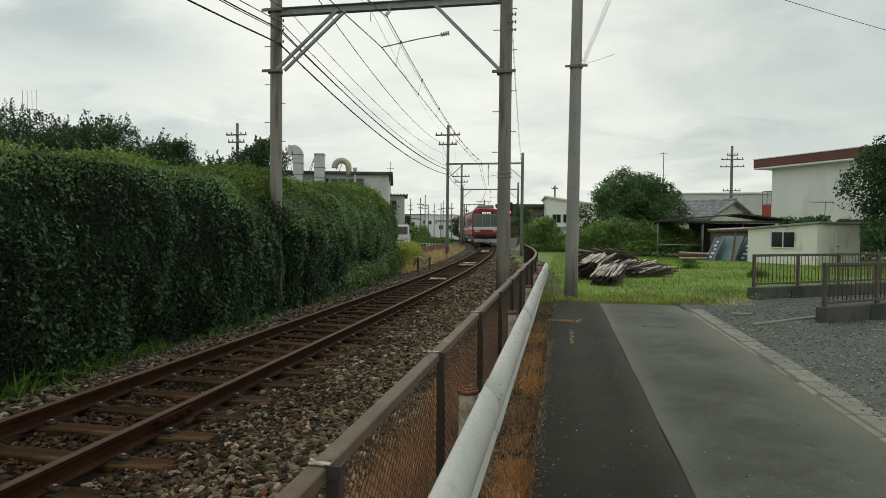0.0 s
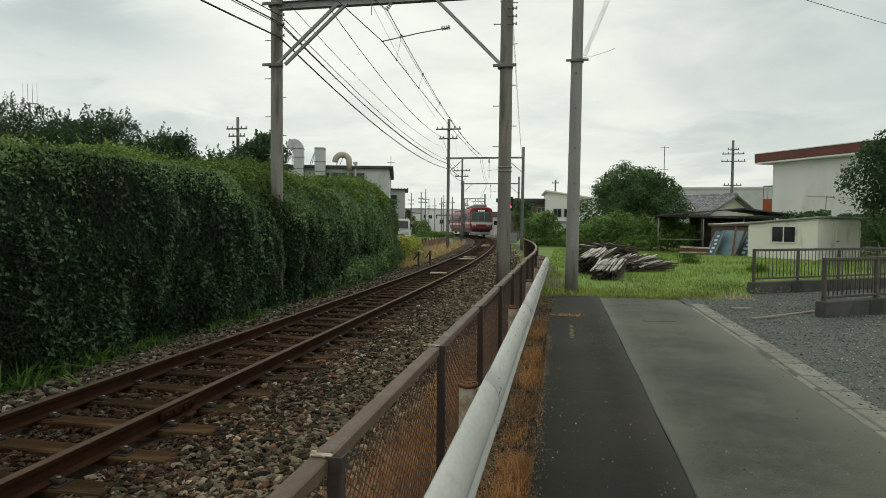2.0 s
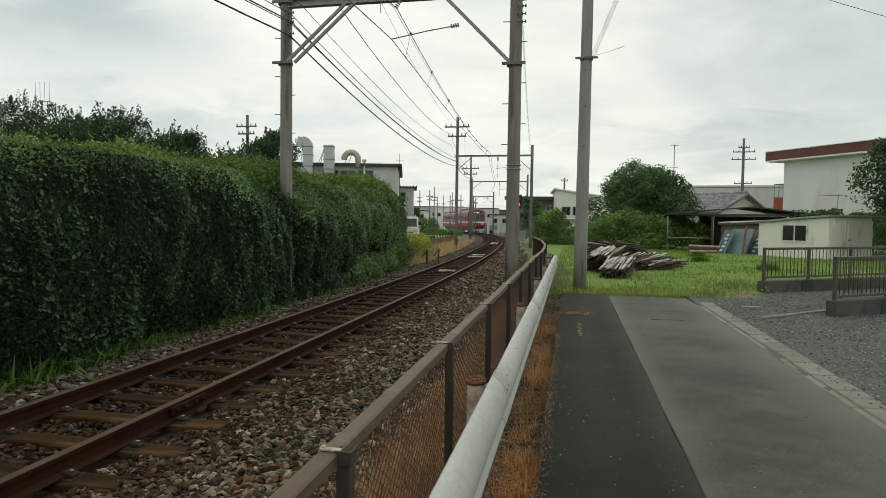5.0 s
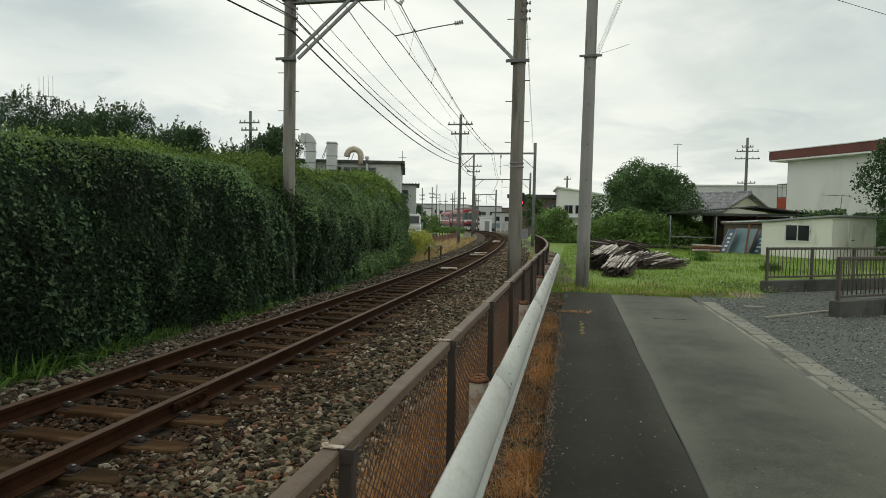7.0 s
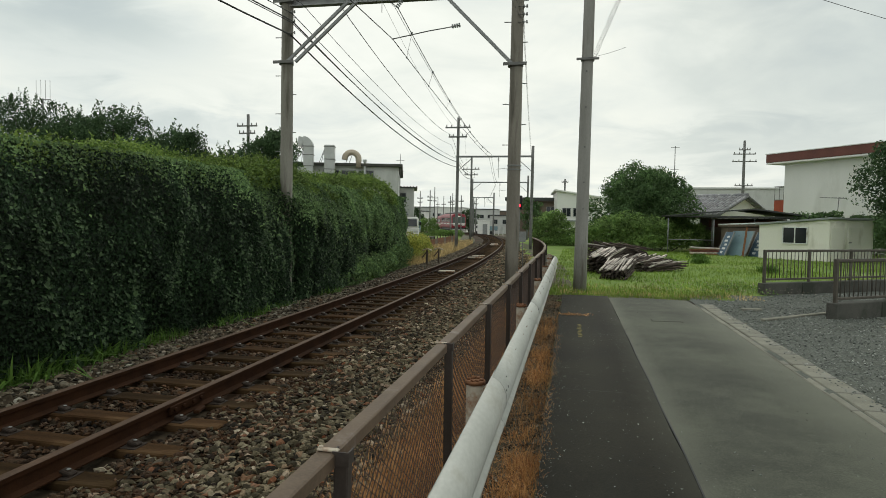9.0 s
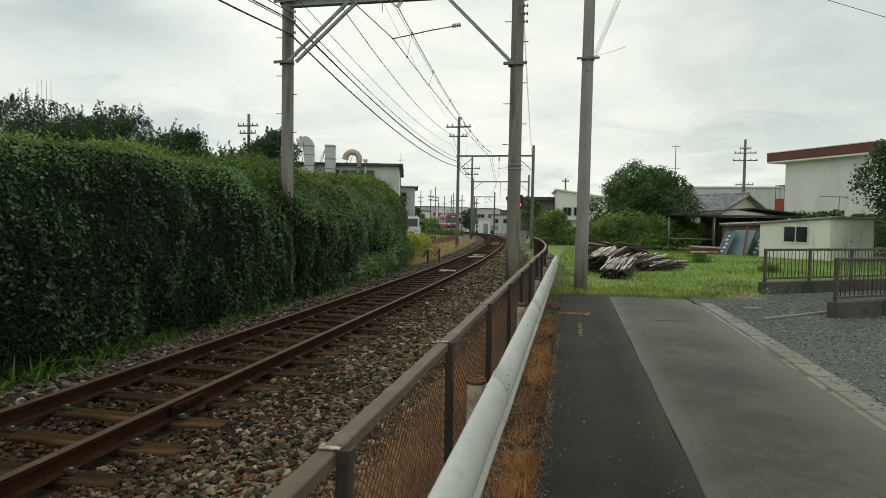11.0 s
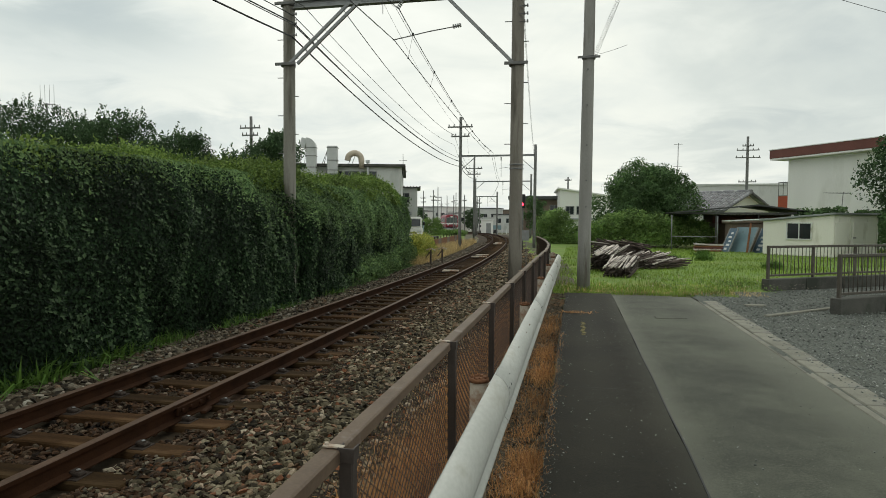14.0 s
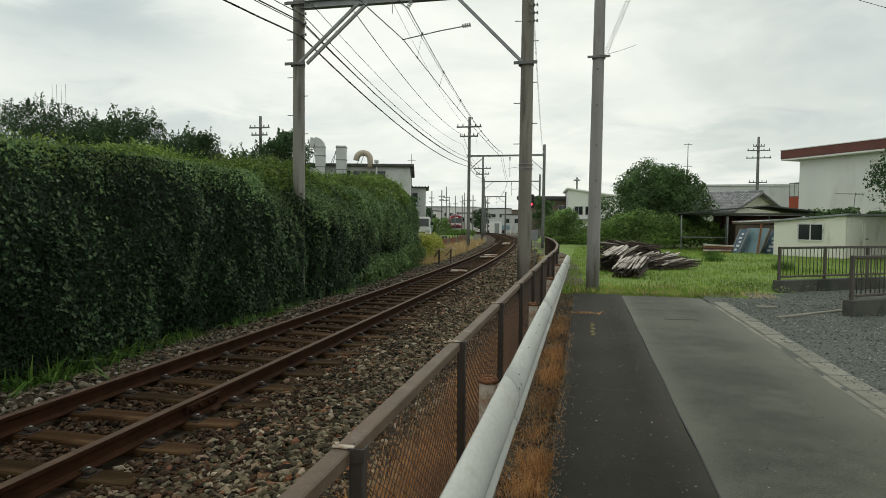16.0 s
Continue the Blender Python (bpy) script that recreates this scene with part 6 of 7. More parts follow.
for i, (x, y, w, h, wm, rm) in enumerate([(-50, 165, 11, 5.2, M_WALLW, M_ROOFDARK), (-37.5, 172, 8, 6.4, M_WALLW, M_WALLG), (-28.8, 180, 7, 6.2, M_WALLG, M_ROOFDARK), (-58, 190, 20, 6.8, M_WALLG, M_ROOFDARK), (-33, 196, 16, 6.0, M_WALLB, M_ROOFDARK), (-11, 175, 14, 5.0, M_WALLB, M_ROOFDARK), (-30, 150, 5, 4.5, M_WALLW, M_ROOFDARK), (-18.0, 140, 5, 4.0, M_WALLG, M_ROOFDARK)]):
    b = house_box("distant_building", (x, y, sink(y) - 0.3), rs.uniform(-4, 4), w, 9, h, wm, "distant building with rows of windows near the track", rm, 0.2, 0.25, group="distant buildings")
    for k in range(int(w / 2.2)):
        window(b, 1.1, 1.0, (1.2 + 2.2 * k, -0.02, h * 0.68), 0, 2, M_STEEL)
hut = house_box("relay_hut", (-16.0, 108, -0.85), 8, 2.1, 2.0, 2.35, M_WALLW, "small white relay hut beside the track", M_WALLW, 0.1, 0.12)
bm = bmesh.new()
box(bm, 0.8, 0.05, 1.8, (1.3, -0.02, 0.95))
part("door", bm, M_STEEL, hut)

# ---------- railings and low walls by the yard ----------
def railing(a, b, kerb, label):
    a, b = Vector((*a, 0)), Vector((*b, 0))
    d = b - a
    rz = math.degrees(math.atan2(d.y, d.x))
    n = d.length
    t = thing("yard_railing", pose(*a, 0, 0, rz), label, "railing", "yard railings")
    for z, hh in ((1.0, 0.055), (0.34, 0.045)):
        bm = bmesh.new()
        box(bm, n, 0.05, hh, (n / 2, 0, z), bevel=0.008)
        part("rail", bm, M_RAILPAINT, t)
    k = 0
    x = 0.03
    while x < n:
        bm = bmesh.new()
        if k % 12 == 0:
            box(bm, 0.06, 0.06, 0.78, (x, 0, 0.64), bevel=0.006)
            part("post", bm, M_RAILPAINT, t)
        else:
            rod(bm, (x, 0, 0.35), (x, 0, 0.99), 0.009, 0.009, 6)
            part("baluster", bm, M_RAILPAINT, t)
        x += 0.118
        k += 1
    wl = thing("kerb_wall", pose(*a, 0, 0, rz), "low dark mossy concrete kerb wall", "wall", "kerb walls")
    for q in range(int(n / 1.2) + 1):
        x0, x1 = -0.06 + 1.2 * q, min(-0.06 + 1.2 * (q + 1) - 0.012, n)
        if x1 - x0 > 0.1:
            bm = bmesh.new()
            box(bm, x1 - x0, 0.2, kerb + 0.2, ((x0 + x1) / 2, 0, (kerb - 0.2) / 2), bevel=0.012)
            part("block", bm, M_DARKCONC, wl)
    return t


railing((4.34, 15.65), (11.6, 20.3), 0.26, "dark steel railing on a low wall beside the meadow")
railing((4.46, 11.95), (8.88, 15.0), 0.27, "dark steel railing on a low wall beside the yard")


# ---------- lineside things ----------
sig = thing("railway_signal", pose(-2.95, 36, -0.25), "railway colour light signal showing red", "signal")
bm = bmesh.new()
rod(bm, (0, 0, 0), (0, 0, 3.2), 0.06, 0.05, 10)
part("post", bm, M_STEELDARK, sig)
bm = bmesh.new()
box(bm, 0.32, 0.16, 0.78, (0.0, -0.12, 2.9), bevel=0.03)
hd = part("head", bm, M_BLACK, sig, "black signal head")
for z, m in ((2.73, M_LAMP_RED), (3.05, M_GLASS)):
    bm = bmesh.new()
    rod(bm, (0.0, -0.205, z), (0.0, -0.225, z), 0.075, 0.075, 16)
    part("lens", bm, m, hd)
    bm = bmesh.new()
    sweep(bm, [(0.11 * math.cos(radians(a)), -0.26, z + 0.11 * math.sin(radians(a))) for a in range(-10, 191, 20)], 0.02, 5)
    part("hood", bm, M_BLACK, hd)
sg = thing("lineside_sign", pose(-1.47, 19, -0.25), "grey plate on a thin lineside stake", "sign")
bm = bmesh.new()
rod(bm, (0.05, 0, 0), (0.03, 0, 1.5), 0.014, 0.014, 6)
part("stake", bm, M_STEELDARK, sg)
bm = bmesh.new()
box(bm, 0.25, 0.02, 0.31, (0, -0.02, 1.38), bevel=0.004)
part("plate", bm, M_STEEL, sg)
for x, y in ((-5.5, 23.9), (-5.25, 24.9)):
    t = thing("lineside_marker", pose(x, y, -0.25), "short dark lineside marker with a pale pitched cap", "marker", "lineside markers")
    bm = bmesh.new()
    box(bm, 0.07, 0.05, 0.66, (0, 0, 0.33), bevel=0.006)
    box(bm, 0.04, 0.04, 0.34, (-0.09, 0, 0.50), (0, 38, 0), bevel=0.005)
    part("stake", bm, M_TIMBERDARK, t)
    for sd in (-1, 1):
        bm = bmesh.new()
        box(bm, 0.19, 0.10, 0.045, (sd * 0.095, 0, 0.685), (0, sd * 20, 0), bevel=0.008)
        part("cap", bm, M_WHITE_RUST, t, "pale weathered cap board")
t = thing("lineside_marker", pose(-6.9, 38, -0.25), "short rusty lineside marker", "marker", "lineside markers")
bm = bmesh.new()
box(bm, 0.16, 0.16, 0.75, (0, 0, 0.37), bevel=0.02)
part("stake", bm, M_RUST, t)
# pale beacon slabs between the rails
for s, w in ((20.0, .52), (28.0, .7), (29.4, .62), (43.6, .6), (45.6, .5)):
    x, y, h = track_at(s)
    t = thing("track_beacon", pose(x, y, -0.135, 0, 0, math.degrees(h)), "pale slab beacon fixed between the rails", "beacon", "track beacons")
    bm = bmesh.new()
    box(bm, w, 0.24, 0.06, (0, 0, 0.07), bevel=0.02)
    part("slab", bm, M_WHITE_RUST, t)
    for q in (-0.25, 0.25):
        bm = bmesh.new()
        box(bm, 0.08, 0.3, 0.04, (q, 0, 0.02))
        part("foot", bm, M_CLIP, t)
# low rusty sheet fence on the far side
rf = thing("sheet_fence", pose(0, 0, -0.2), "low rusty sheet fence beside the far track", "fence")
for k in range(14):
    y0 = 31 + 1.25 * k
    bm = bmesh.new()
    box(bm, 0.03, 1.2, 0.62, (-8.0 - 0.055 * (y0 - 31), y0 + 0.6, 0.3), (0, rs.uniform(-4, 4), 3), bevel=0.004)
    part("panel", bm, M_RUST if k % 3 else M_WALLB, rf)
    bm = bmesh.new()
    box(bm, 0.06, 0.06, 0.75, (-8.0 - 0.055 * (y0 - 31), y0, 0.37))
    part("post", bm, M_TIMBERDARK, rf)

# green strip and drive by the truck
tagged(grid_sheet("lawn", np.arange(-30, -8.9, 0.8), np.arange(26, 100, 1.5), lambda X, Y: np.interp(Y, [42, 85, 150], [0.0, -0.3, -1.15]) + np.where(X > track_x(Y) - 3.6, -0.4, bumpy(0.3, 0.05, -0.15)(X, Y)), M_TURF), "grassy strip beside the far drive", "lawn", kind="structure")
bm = bmesh.new()
extrude_profile(bm, [(-3.2, -0.3), (-3.2, 0.0), (3.2, 0.0), (3.2, -0.3)], [(-13.6 - 0.10 * (y - 30), y, -0.08, 0.10) for y in range(30, 64, 3)])
tagged(link_mesh("drive", bm, M_ASPHALT), "grey asphalt drive beside the factory", "drive", kind="structure")


def truck(at, rz, cab_m, label, cargo=True, name="light_truck"):
    """A small forward-control truck that faces -y of its own pose."""
    t = thing(name, pose(*at, 0, 0, rz), label, "vehicle")
    bm = bmesh.new()
    box(bm, 1.68, 1.5, 0.62, (0, 0.75, 0.72), bevel=0.07)
    box(bm, 1.60, 1.35, 0.85, (0, 0.85, 1.42), (-4, 0, 0), bevel=0.12)
    cab = part("cab", bm, cab_m, t)
    bm = bmesh.new()
    box(bm, 1.36, 0.03, 0.56, (0, 0.13, 1.42), (-7, 0, 0), bevel=0.01)
    part("windscreen", bm, M_GLASS, cab)
    for sx in (-1, 1):
        bm = bmesh.new()
        box(bm, 0.34, 0.04, 0.17, (sx * 0.6, -0.01, 0.72), bevel=0.01)
        part("headlight", bm, M_DUCT, cab)
        bm = bmesh.new()
        box(bm, 0.02, 0.62, 0.42, (sx * 0.80, 0.75, 1.42), bevel=0.005)
        part("side_window", bm, M_GLASS, cab)
        bm = bmesh.new()
        box(bm, 0.16, 0.05, 0.27, (sx * 0.95, 0.12, 1.35), bevel=0.02)
        part("mirror", bm, M_BLACK, cab)
        for y in (0.75, 3.4):
            bm = bmesh.new()
            rod(bm, (sx * 0.84, y, 0.33), (sx * 0.62, y, 0.33), 0.33, 0.33, 16)
            part("wheel", bm, M_BLACK, t)
    bm = bmesh.new()
    box(bm, 1.66, 0.14, 0.22, (0, -0.02, 0.44), bevel=0.03)
    part("bumper", bm, cab_m, t)
    bm = bmesh.new()
    box(bm, 0.8, 0.03, 0.10, (0, -0.01, 0.60), bevel=0.01)
    part("grille", bm, M_BLACK, cab)
    bm = bmesh.new()
    box(bm, 1.7, 2.9, 0.14, (0, 3.1, 0.72))
    bed = part("bed", bm, M_STEEL, t)
    if cargo:
        for sx in (-1, 1):
            bm = bmesh.new()
            box(bm, 0.05, 2.9, 0.75, (sx * 0.84, 3.1, 1.17), bevel=0.01)
            part("side_board", bm, M_TEAL, bed)
    return t


truck((-12.75, 48.6, -0.08), 12, M_TWHITE, "white light truck parked on the drive")
truck((-18.4, 119, -1.0), -80, M_TWHITE, "white light truck waiting near the crossing")
for k in range(8):
    bm = bmesh.new()
    box(bm, 0.09, 0.09, 0.85, (0, 0, 0.42), bevel=0.01)
    t = thing("crossing_post", pose(-12.6 + 0.75 * k, 104 - 0.2 * k, -0.75), "white crossing fence post", "post", "crossing posts")
    part("post", bm, M_WHITE, t)

# ---------- timber stacks ----------
def timber_stack(at, rz, cols, rows, label, length=2.1, pitch=8.0, bright=0.85, mess=1.0):
    t = thing("timber_stack", pose(*at, 0, 0, rz), label, "timber stack", "timber stacks")
    bm = bmesh.new()
    box(bm, 0.042, length, 0.034, bevel=0.006)
    me = bpy.data.meshes.new("beam")
    bm.to_mesh(me), bm.free()
    me.materials.append(M_TIMBER)
    me2 = me.copy()
    me2.materials.clear()
    me2.materials.append(M_TIMBERDARK)
    r = random.Random(int(at[0] * 31 + at[1]))
    rise = math.sin(radians(pitch)) * length / 2
    for j in range(rows):
        for i in range(cols):
            if j and r.random() < 0.10:
                continue
            # pale laths only in the two top rows, dark ones everywhere below
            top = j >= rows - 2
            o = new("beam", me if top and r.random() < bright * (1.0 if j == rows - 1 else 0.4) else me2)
            o.parent = t
            o.matrix_basis = pose((i - cols / 2) * 0.056 + r.uniform(-.02, .02) * mess, r.uniform(-.2, .2) * mess, 0.03 + rise * (0.6 + 0.4 * j / rows) + 0.037 * j + r.uniform(0, .02) * mess,
                                  pitch * (0.6 + 0.4 * j / rows) + r.uniform(-2, 2) * mess, r.uniform(-8, 8) * mess, r.uniform(-4, 4) * mess)
    return t


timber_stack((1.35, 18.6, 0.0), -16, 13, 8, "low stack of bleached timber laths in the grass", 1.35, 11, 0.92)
timber_stack((1.1, 20.6, 0.0), -22, 13, 15, "stack of bleached timber laths over dark lower rows", 1.4, 9, 0.85, 1.4)
timber_stack((1.85, 21.4, 0.0), -30, 11, 10, "stack of mixed dark and bleached laths", 1.3, 7, 0.4, 2.2)
timber_stack((2.45, 21.7, 0.0), -40, 13, 9, "small stack of dark and bleached laths", 1.2, 8, 0.4, 2.4)
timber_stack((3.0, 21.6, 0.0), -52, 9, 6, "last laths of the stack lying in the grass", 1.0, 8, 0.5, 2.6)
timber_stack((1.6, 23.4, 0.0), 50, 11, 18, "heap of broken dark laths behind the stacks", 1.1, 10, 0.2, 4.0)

# ---------- grasses ----------
def inside(n, x0, x1, y0, y1, power=1.0):
    return np.column_stack([rng.uniform(x0, x1, n), y0 + (y1 - y0) * rng.uniform(0, 1, n) ** power])


q = inside(90000, -0.5, 17, 14.3, 38, 1.3)
pn = np.array([noise.noise((a * 0.5, b * 0.5, 2)) for a, b in q])
q = q[(q[:, 0] > fence_x(q[:, 1]) + 0.35) & (q[:, 1] > 14.4 + 0.25 * pn + np.clip((q[:, 0] - 2.6) * 0.5, 0, 0.85) + np.where(q[:, 0] > 4.25, np.clip(0.55 + 0.64 * (q[:, 0] - 4.34), 0, 9), 0)) & (rng.uniform(0, 1, len(q)) < 0.75 + pn)]
tagged(blades("meadow_grass", q, 0.02, 0.10, 0.013, M_GRASS, 0.7), "fresh green uncut meadow grass", "grass", kind="stuff")
q = inside(5000, -0.6, 3.4, 14.0, 15.4)
tagged(blades("edge_grass", q, -0.02, 0.08, 0.010, M_GRASS, 0.7), "sparse grass at the road's end", "grass", kind="stuff")
q = inside(500, 2.0, 4.5, 14.6, 17)
tagged(leaves("clover", np.column_stack([q, rng.uniform(0.03, 0.16, len(q))]), np.tile((0, 0, 1), (len(q), 1)), 0.05, M_LEAF_BUSH), "low clover with pale heads", "weeds", kind="stuff")


for cx, cy, sx, sy, n, h in ((-0.30, 4.5, 0.08, 0.14, 520, .12), (-0.33, 4.05, 0.08, 0.16, 420, .10), (-0.36, 5.2, 0.06, 0.12, 150, .09), (-0.34, 6.1, 0.07, 0.2, 300, .10), (-0.33, 7.2, 0.07, 0.25, 480, .12), (-0.35, 8.4, 0.07, 0.3, 420, .12), (-0.38, 10.4, 0.07, 0.6, 380, .12), (-0.36, 3.1, 0.07, 0.2, 300, .10)):
    p = np.column_stack([rng.normal(cx, sx, n), rng.normal(cy, sy, n)])
    p[:, 0] = np.minimum(p[:, 0], -0.18)
    tagged(blades("dry_grass", p, -0.21, h, 0.005, M_DRY, 1.1), "matted dry orange grass tuft on the verge", "dry grass", "verge tufts")
q = np.column_stack([rng.uniform(-0.74, -0.2, 3600), 2.2 + 10 * rng.uniform(0, 1, 3600)])
tagged(blades("dry_grass", q, -0.21, 0.07, 0.004, M_DRY, 1.4), "thin dry grass scattered over the verge", "dry grass", kind="stuff")
q = np.column_stack([rng.normal(-0.98, 0.14, 17000), rng.uniform(0.8, 13, 17000)])
tagged(blades("dry_grass", q, -0.24, 0.32, 0.006, M_DRY, 0.8), "dry orange grass standing along the mesh fence", "dry grass", kind="stuff")
q = inside(14000, -8.3, -5.6, 24.0, 50)
tagged(blades("dry_grass", q[q[:, 0] < track_x(q[:, 1]) - 1.8], -0.24, 0.42, 0.014, M_STRAW, 0.6), "tall dry grass beside the far track", "dry grass", kind="stuff")
q = inside(1400, -8.2, -6.6, 25.5, 32)
tagged(blades("tall_weeds", q, -0.24, 0.5, 0.02, M_WEED, 0.5), "tall green weeds behind the hedge's end", "weeds", kind="stuff")
q = inside(3000, -2.9, -1.4, 22, 42)
tagged(blades("dry_grass", q[(q[:, 0] > track_x(q[:, 1]) + 2.3) & (q[:, 0] < fence_x(q[:, 1]) - 0.1)], -0.24, 0.25, 0.016, M_STRAW, 0.6), "dry grass inside the railway fence", "dry grass", kind="stuff")

q = inside(1500, -0.3, 4.0, 14.2, 16.2, 1.6)
tagged(blades("dry_grass", q, 0.0, 0.10, 0.009, M_STRAW, 1.0), "thin dry stalks where the lane meets the meadow", "dry grass", kind="stuff")

# small marks and litter on the lane
bm = bmesh.new()
for k in range(9):
    box(bm, 0.05, 0.07, 0.004, (0.15 + 0.012 * math.sin(k * 2.0), 8.9 + 0.13 * k, 0.0075), (0, 0, 20 * math.sin(k)))
tagged(link_mesh("paint_mark", bm, mat("yellow_paint", (0.24, 0.20, 0.05), (0.10, 0.09, 0.04), 0.8, fine=200)), "faded yellow paint mark on the asphalt", "paint mark")
bm = bmesh.new()
box(bm, 0.46, 0.22, 0.006, (1.55, 10.75, 0.017), (0, 0, 4), bevel=0.002)
box(bm, 0.50, 0.035, 0.007, (1.55, 10.63, 0.017), (0, 0, 4))
tagged(link_mesh("asphalt_patch", bm, M_ASPHALT), "small worn repair patch in the lane", "patch")
q = np.column_stack([rng.normal(0.02, 0.16, 90), rng.normal(10.9, 0.03, 90)])
ob = blades("straw", q, 0.012, 0.05, 0.01, M_DRY, 3.0)
tagged(ob, "dry straw blown onto the asphalt", "straw", kind="stuff")
for k, (x, y, sx, sy) in enumerate(((3.9, 12.02, 2.0, 0.09), (3.35, 12.75, 0.36, 0.14), (5.3, 11.2, 0.9, 0.06))):
    bm = bmesh.new()
    box(bm, sx, sy, 0.05, (0, 0, 0), (0, 0, 42 if k == 0 else 10), bevel=0.01)
    t = tagged(link_mesh("concrete_piece", bm, M_CONC), "pale concrete piece half sunk in gravel", "concrete piece", "concrete pieces")
    t.matrix_basis = pose(x, y, -0.004)
x = np.concatenate([rng.uniform(-0.1, 2.35, 1500), -0.17 + np.abs(rng.normal(0, 0.05, 900))])
y = 2.5 + 11 * rng.uniform(0, 1, 2400)
tagged(stones("road_grit", np.column_stack([x, y, np.full(2400, 0.006) + 0.006 * (x > 0.9)]), rng.uniform(0.002, 0.007, 2400), M_GRAVEL_STONE), "scattered grit on the asphalt", "grit", kind="stuff")
# dark tufts and pale flower heads in the meadow
for k, (x, y, r) in enumerate(((3.6, 25.5, .35), (5.0, 26.5, .3), (2.6, 29, .4), (6.4, 22.5, .25), (5.6, 30, .35))):
    n = 700
    p = np.column_stack([rng.normal(x, r * 0.5, n), rng.normal(y, r * 0.5, n)])
    tagged(blades("weed_tuft", p, 0.02, 0.26, 0.02, M_WEED, 0.6), "darker weed tuft standing in the meadow", "weeds", "meadow tufts")
q = inside(420, 1.6, 5.2, 14.8, 18)
tagged(leaves("flower_heads", np.column_stack([q, rng.uniform(0.08, 0.16, len(q))]), np.tile((0, -0.5, 1), (len(q), 1)), 0.028, M_WHITE_RUST), "small pale flower heads in the grass", "flowers", kind="stuff")
# slow bend of the tar joint between the two strips
bm = bmesh.new()
extrude_profile(bm, [(-0.007, 0.0), (0.007, 0.0), (0.005, 0.004), (-0.005, 0.004)], [(0.803 + 0.004 * math.sin(v * 3.1), v, 0.0025, 0) for v in np.linspace(1.5, 9.6, 40)])
tagged(link_mesh("tar_joint", bm, M_BLACK), "dark open joint along the asphalt strip", "joint", kind="structure")

# straw and blades that lie over the asphalt's edge
q = np.column_stack([-0.17 + np.abs(rng.normal(0, 0.025, 420)), rng.uniform(2.4, 9, 420)])
tagged(blades("edge_straw", q, 0.0, 0.035, 0.003, M_DRY, 2.2), "dry stalks lying over the asphalt edge", "straw", kind="stuff")
# hairline cracks in the older strip
for k, (y0, x0, x1) in enumerate(((9.15, 0.28, 0.79), (6.05, -0.12, 0.5))):
    bm = bmesh.new()
    pts = [(x0 + (x1 - x0) * u / 14, y0 + 0.03 * noise.noise((u * 0.7, k, 0)), 0.0 if x0 < 0.8 else 0.012) for u in range(15)]
    lv = [(bm.verts.new((a, b - 0.004, c + 0.006)), bm.verts.new((a, b + 0.004, c + 0.006))) for a, b, c in pts]
    for a, b in zip(lv, lv[1:]):
        bm.faces.new((a[0], b[0], b[1], a[1]))
    tagged(link_mesh("crack", bm, M_BLACK), "thin dark crack in the asphalt", "crack", "asphalt cracks", "structure")
# concrete edge slabs of the lane
edge = thing("lane_edging", pose(0, 0, 0), "worn concrete edging slabs beside the lane", "edging", kind="structure")
bm = bmesh.new()
box(bm, 0.26, 0.592, 0.12, (0, 0, 0), bevel=0.012)
slab_mesh = bpy.data.meshes.new("slab")
bm.to_mesh(slab_mesh), bm.free()
slab_mesh.materials.append(M_CONC)
bm = bmesh.new()
box(bm, 0.085, 0.592, 0.12, (0, 0, 0), bevel=0.01)
lip_mesh = bpy.data.meshes.new("channel")
bm.to_mesh(lip_mesh), bm.free()
lip_mesh.materials.append(M_CONC)
for k in range(22):
    y = 0.3 + 0.6 * k
    o = new("slab", slab_mesh)
    o.parent = edge
    o.matrix_basis = pose(2.64 + 0.006 * rs.uniform(-1, 1), y, -0.054 + rs.uniform(-.004, .004), 0, rs.uniform(-.8, .8), rs.uniform(-.5, .5))
    o = new("channel", lip_mesh)
    o.parent = edge
    o.matrix_basis = pose(2.458, y, -0.062 + rs.uniform(-.003, .003), 0, 0, 0)


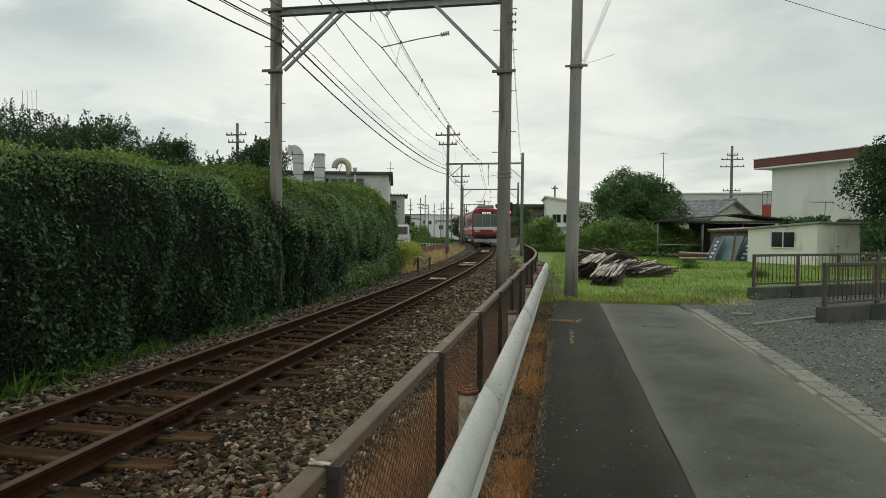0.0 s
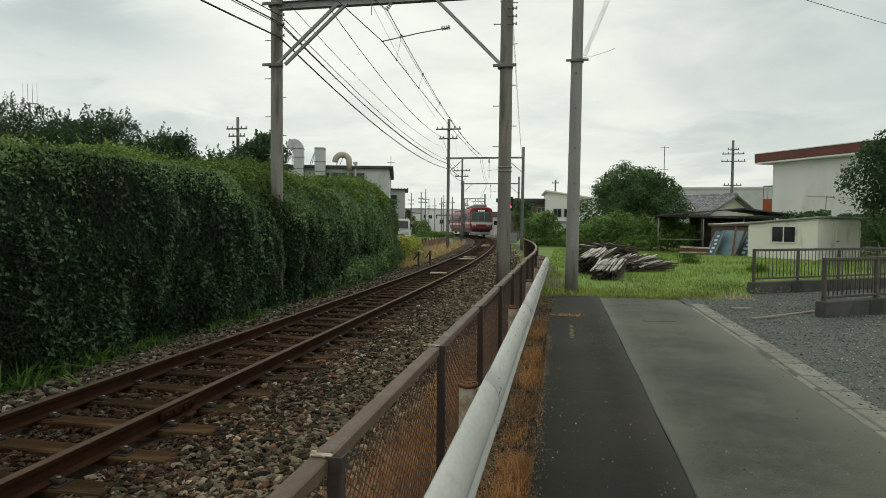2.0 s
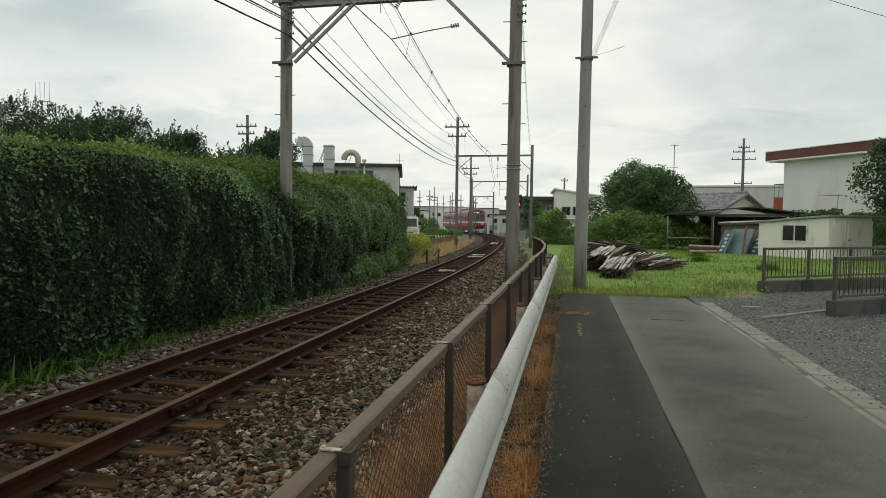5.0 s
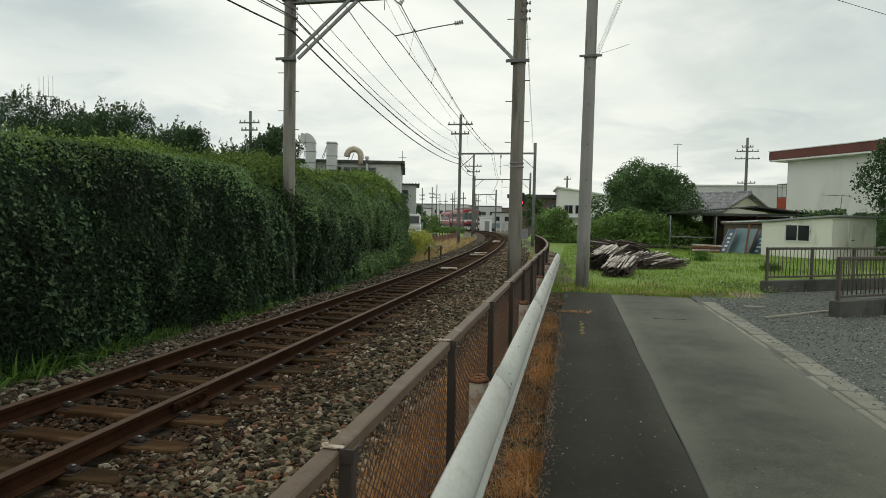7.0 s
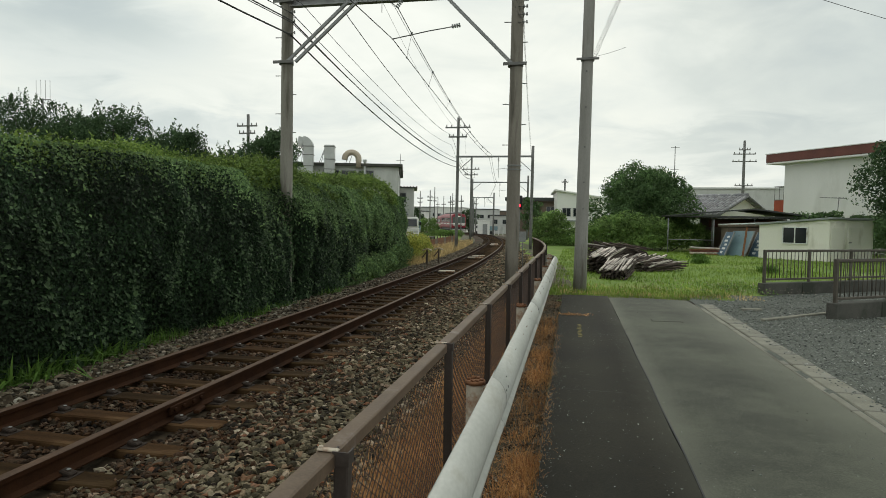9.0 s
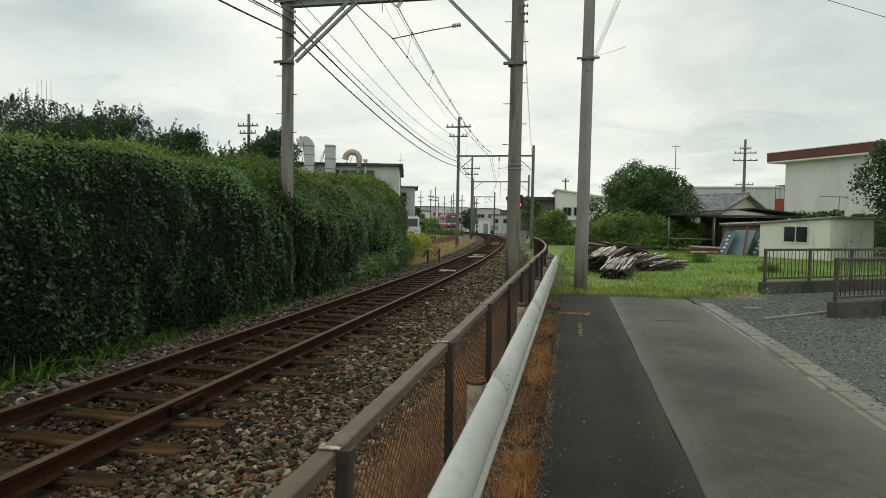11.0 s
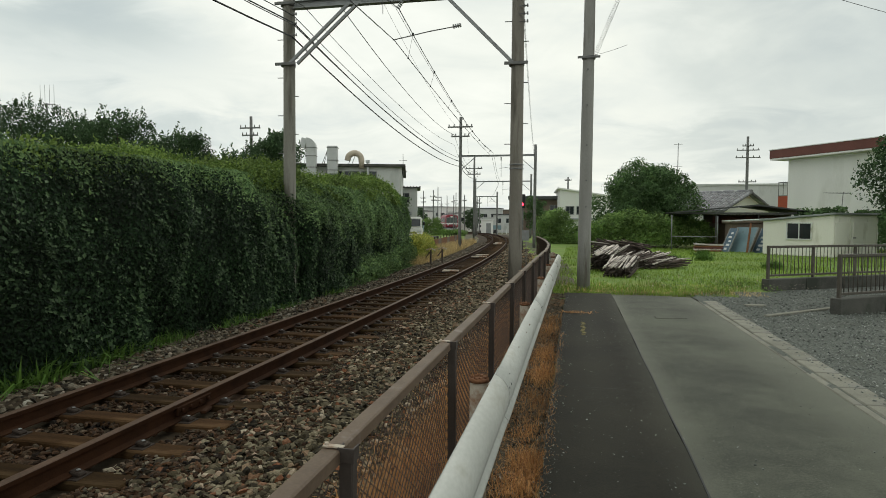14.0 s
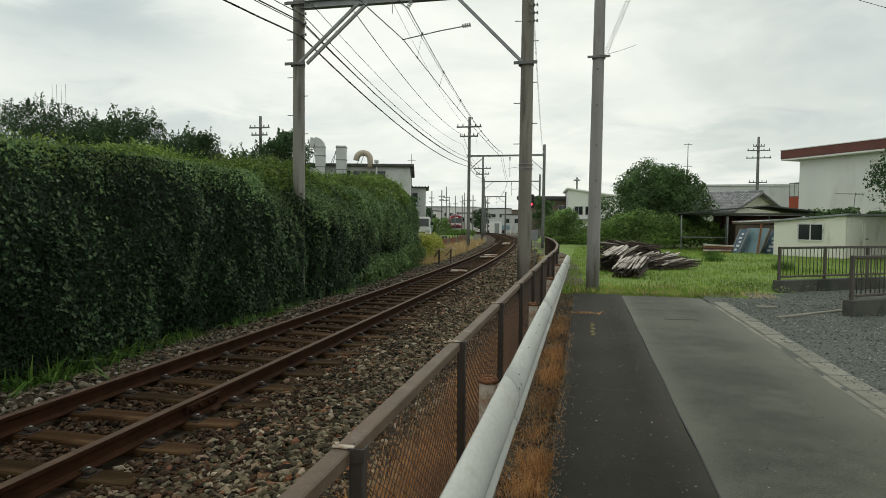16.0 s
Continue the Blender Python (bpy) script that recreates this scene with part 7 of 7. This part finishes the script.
# ---------- train ----------
def train_car(tail):
    """A red railcar, rail level at z 0, its near end at y 0, 18.2 m long."""
    t = thing("train_car", pose(0, 0, 0), "red electric train car with a white waist band", "train", "train cars")
    LEN = 18.2
    prof = [(-1.30, 0.85), (-1.37, 1.05), (-1.37, 3.05), (-1.30, 3.32), (-1.05, 3.52), (-0.5, 3.63), (0.5, 3.63), (1.05, 3.52), (1.30, 3.32), (1.37, 3.05), (1.37, 1.05), (1.30, 0.85)]
    bm = bmesh.new()
    extrude_profile(bm, prof, [(0, 0.35, 0, 0), (0, LEN, 0, 0)])
    body = part("body", bm, M_RED, t)
    bm = bmesh.new()
    rings = [[bm.verts.new((u * s, y, 2.2 + (v - 2.2) * s)) for u, v in prof] for y, s in ((0.35, 1.0), (0.12, 0.985), (0.0, 0.93))]
    for a, b in zip(rings, rings[1:]):
        for k in range(len(prof)):
            bm.faces.new((a[k], a[(k + 1) % len(prof)], b[(k + 1) % len(prof)], b[k]))
    bm.faces.new(rings[-1])
    bmesh.ops.recalc_face_normals(bm, faces=bm.faces)
    part("front", bm, M_RED, t)
    for sx in (-1, 1):
        bm = bmesh.new()
        box(bm, 0.012, LEN - 0.5, 0.25, (sx * 1.377, LEN / 2 + 0.1, 1.66))
        part("waist_band", bm, M_TWHITE, body, "white waist band")
        for k in range(12):
            y = 1.5 + 1.36 * k
            bm = bmesh.new()
            if k % 4 == 1:
                box(bm, 0.014, 1.2, 1.95, (sx * 1.378, y, 2.0), bevel=0.004)
                dr = part("door", bm, M_RED, body)
                bm = bmesh.new()
                for q in (-0.3, 0.3):
                    box(bm, 0.016, 0.42, 0.8, (sx * 1.384, y + q, 2.4), bevel=0.003)
                part("pane", bm, M_GLASS, dr)
            else:
                box(bm, 0.016, 1.1, 0.82, (sx * 1.380, y, 2.42), bevel=0.004)
                part("pane", bm, M_GLASS, body, "dark passenger window")
    if tail:
        bm = bmesh.new()
        box(bm, 2.30, 0.03, 1.08, (0, -0.006, 2.42), bevel=0.01)
        part("windscreen", bm, M_SCREEN, body, "wide windscreen with grey-green sky reflection in its colour")
        bm = bmesh.new()
        for x in (-1.17, 1.17):
            box(bm, 0.05, 0.04, 1.16, (x, -0.01, 2.42))
        for z in (1.86, 2.98):
            box(bm, 2.36, 0.04, 0.05, (0, -0.01, z))
        for x in (-0.38, 0.38):
            box(bm, 0.045, 0.05, 1.08, (x, -0.015, 2.42))
        part("windscreen_frame", bm, M_STEEL, body)
        bm = bmesh.new()
        box(bm, 2.5, 0.03, 0.25, (0, -0.008, 1.66), bevel=0.008)
        part("front_band", bm, M_TWHITE, body, "white front band")
        bm = bmesh.new()
        box(bm, 1.3, 0.03, 0.2, (0, -0.02, 3.13), bevel=0.01)
        ds = part("destination_sign", bm, M_BLACK, body)
        for k in range(4):
            bm = bmesh.new()
            box(bm, 0.16, 0.012, 0.12, (-0.33 + 0.22 * k, -0.038, 3.13))
            part("lettering_bar", bm, glow("sign_light", (0.9, 0.88, 0.8), 0.6), ds)
        for x in (-0.88, 0.88):
            bm = bmesh.new()
            box(bm, 0.46, 0.05, 0.22, (x, -0.02, 1.42), bevel=0.03)
            hl = part("lamp_case", bm, M_TWHITE, body)
            bm = bmesh.new()
            rod(bm, (x - 0.09, -0.05, 1.42), (x - 0.09, -0.06, 1.42), 0.07, 0.07, 12)
            rod(bm, (x + 0.1, -0.05, 1.42), (x + 0.1, -0.06, 1.42), 0.07, 0.07, 12)
            part("lens", bm, M_GLASS, hl)
        bm = bmesh.new()
        for k in range(9):
            box(bm, 0.12, 0.05, 0.22, (-0.8 + 0.2 * k, -0.02, 0.98))
        part("grille", bm, M_BLACK, body)
        bm = bmesh.new()
        box(bm, 2.35, 0.12, 0.34, (0, 0.16, 0.48), bevel=0.05)
        part("skirt", bm, M_DUCT, t, "grey front skirt")
        bm = bmesh.new()
        box(bm, 0.3, 0.55, 0.24, (0, -0.12, 0.78), bevel=0.04)
        part("coupler", bm, M_BLACK, t)
    bm = bmesh.new()
    box(bm, 2.3, LEN - 1.0, 0.45, (0, LEN / 2, 0.66), bevel=0.05)
    part("underframe", bm, M_GREY, t)
    for y in (2.6, LEN - 2.6):
        bm = bmesh.new()
        box(bm, 2.0, 2.6, 0.28, (0, y, 0.5), bevel=0.05)
        bg = part("bogie", bm, M_BLACK, t)
        for dy in (-1.0, 1.0):
            for sx in (-0.55, 0.55):
                bm = bmesh.new()
                rod(bm, (sx - 0.06, y + dy, 0.43), (sx + 0.06, y + dy, 0.43), 0.42, 0.42, 18)
                part("wheel", bm, M_GREY, bg)
    for y in (3.2, 8.6, 14.4):
        bm = bmesh.new()
        box(bm, 1.6, 3.2, 0.34, (0, y, 3.78), bevel=0.1)
        part("roof_unit", bm, M_STEEL, t, "grey roof air-conditioning unit")
    if tail:
        bm = bmesh.new()
        for sx in (-0.55, 0.55):
            sweep(bm, [(sx, 5.6, 3.65), (sx * 0.8, 6.4, 4.05), (sx, 5.7, 4.42)], 0.03, 6)
        rod(bm, (-0.8, 5.7, 4.43), (0.8, 5.7, 4.43), 0.035, 0.035, 6)
        part("pantograph", bm, M_STEELDARK, t)
    return t


cars = [train_car(True), train_car(False)]


# ---------- what moves ----------
def motions():
    # metres along the track of the train's near end
    run = [(0, 60.3), (0.5, 63.9), (1, 67.6), (1.5, 71.3), (2, 75.0), (2.5, 78.7), (3, 82.4), (3.5, 86.2), (4, 90.0), (5, 97.2), (6, 104), (6.5, 105.8), (7, 108.8), (7.5, 111.8),
           (8, 114.8), (8.5, 118.2), (9, 121.6), (10, 126.6), (11, 130.6), (11.5, 131.8), (12, 132.7), (12.5, 133.6), (13, 134.5), (13.5, 135.4), (14, 137), (14.5, 139), (15, 141.4), (15.5, 144), (16, 146.8)]
    for k, car in enumerate(cars):
        rows = []
        for t, s0 in run:
            a = track_at(s0 + 18.8 * k + 2.6)
            b = track_at(s0 + 18.8 * k + 15.6)
            h = math.atan2(-(b[0] - a[0]), b[1] - a[1])
            rows.append((t, pose(a[0] + 2.6 * math.sin(h), a[1] - 2.6 * math.cos(h), 0.022 + sink(a[1]), 0, 0, math.degrees(h))))
        walk(car, rows)


motions()
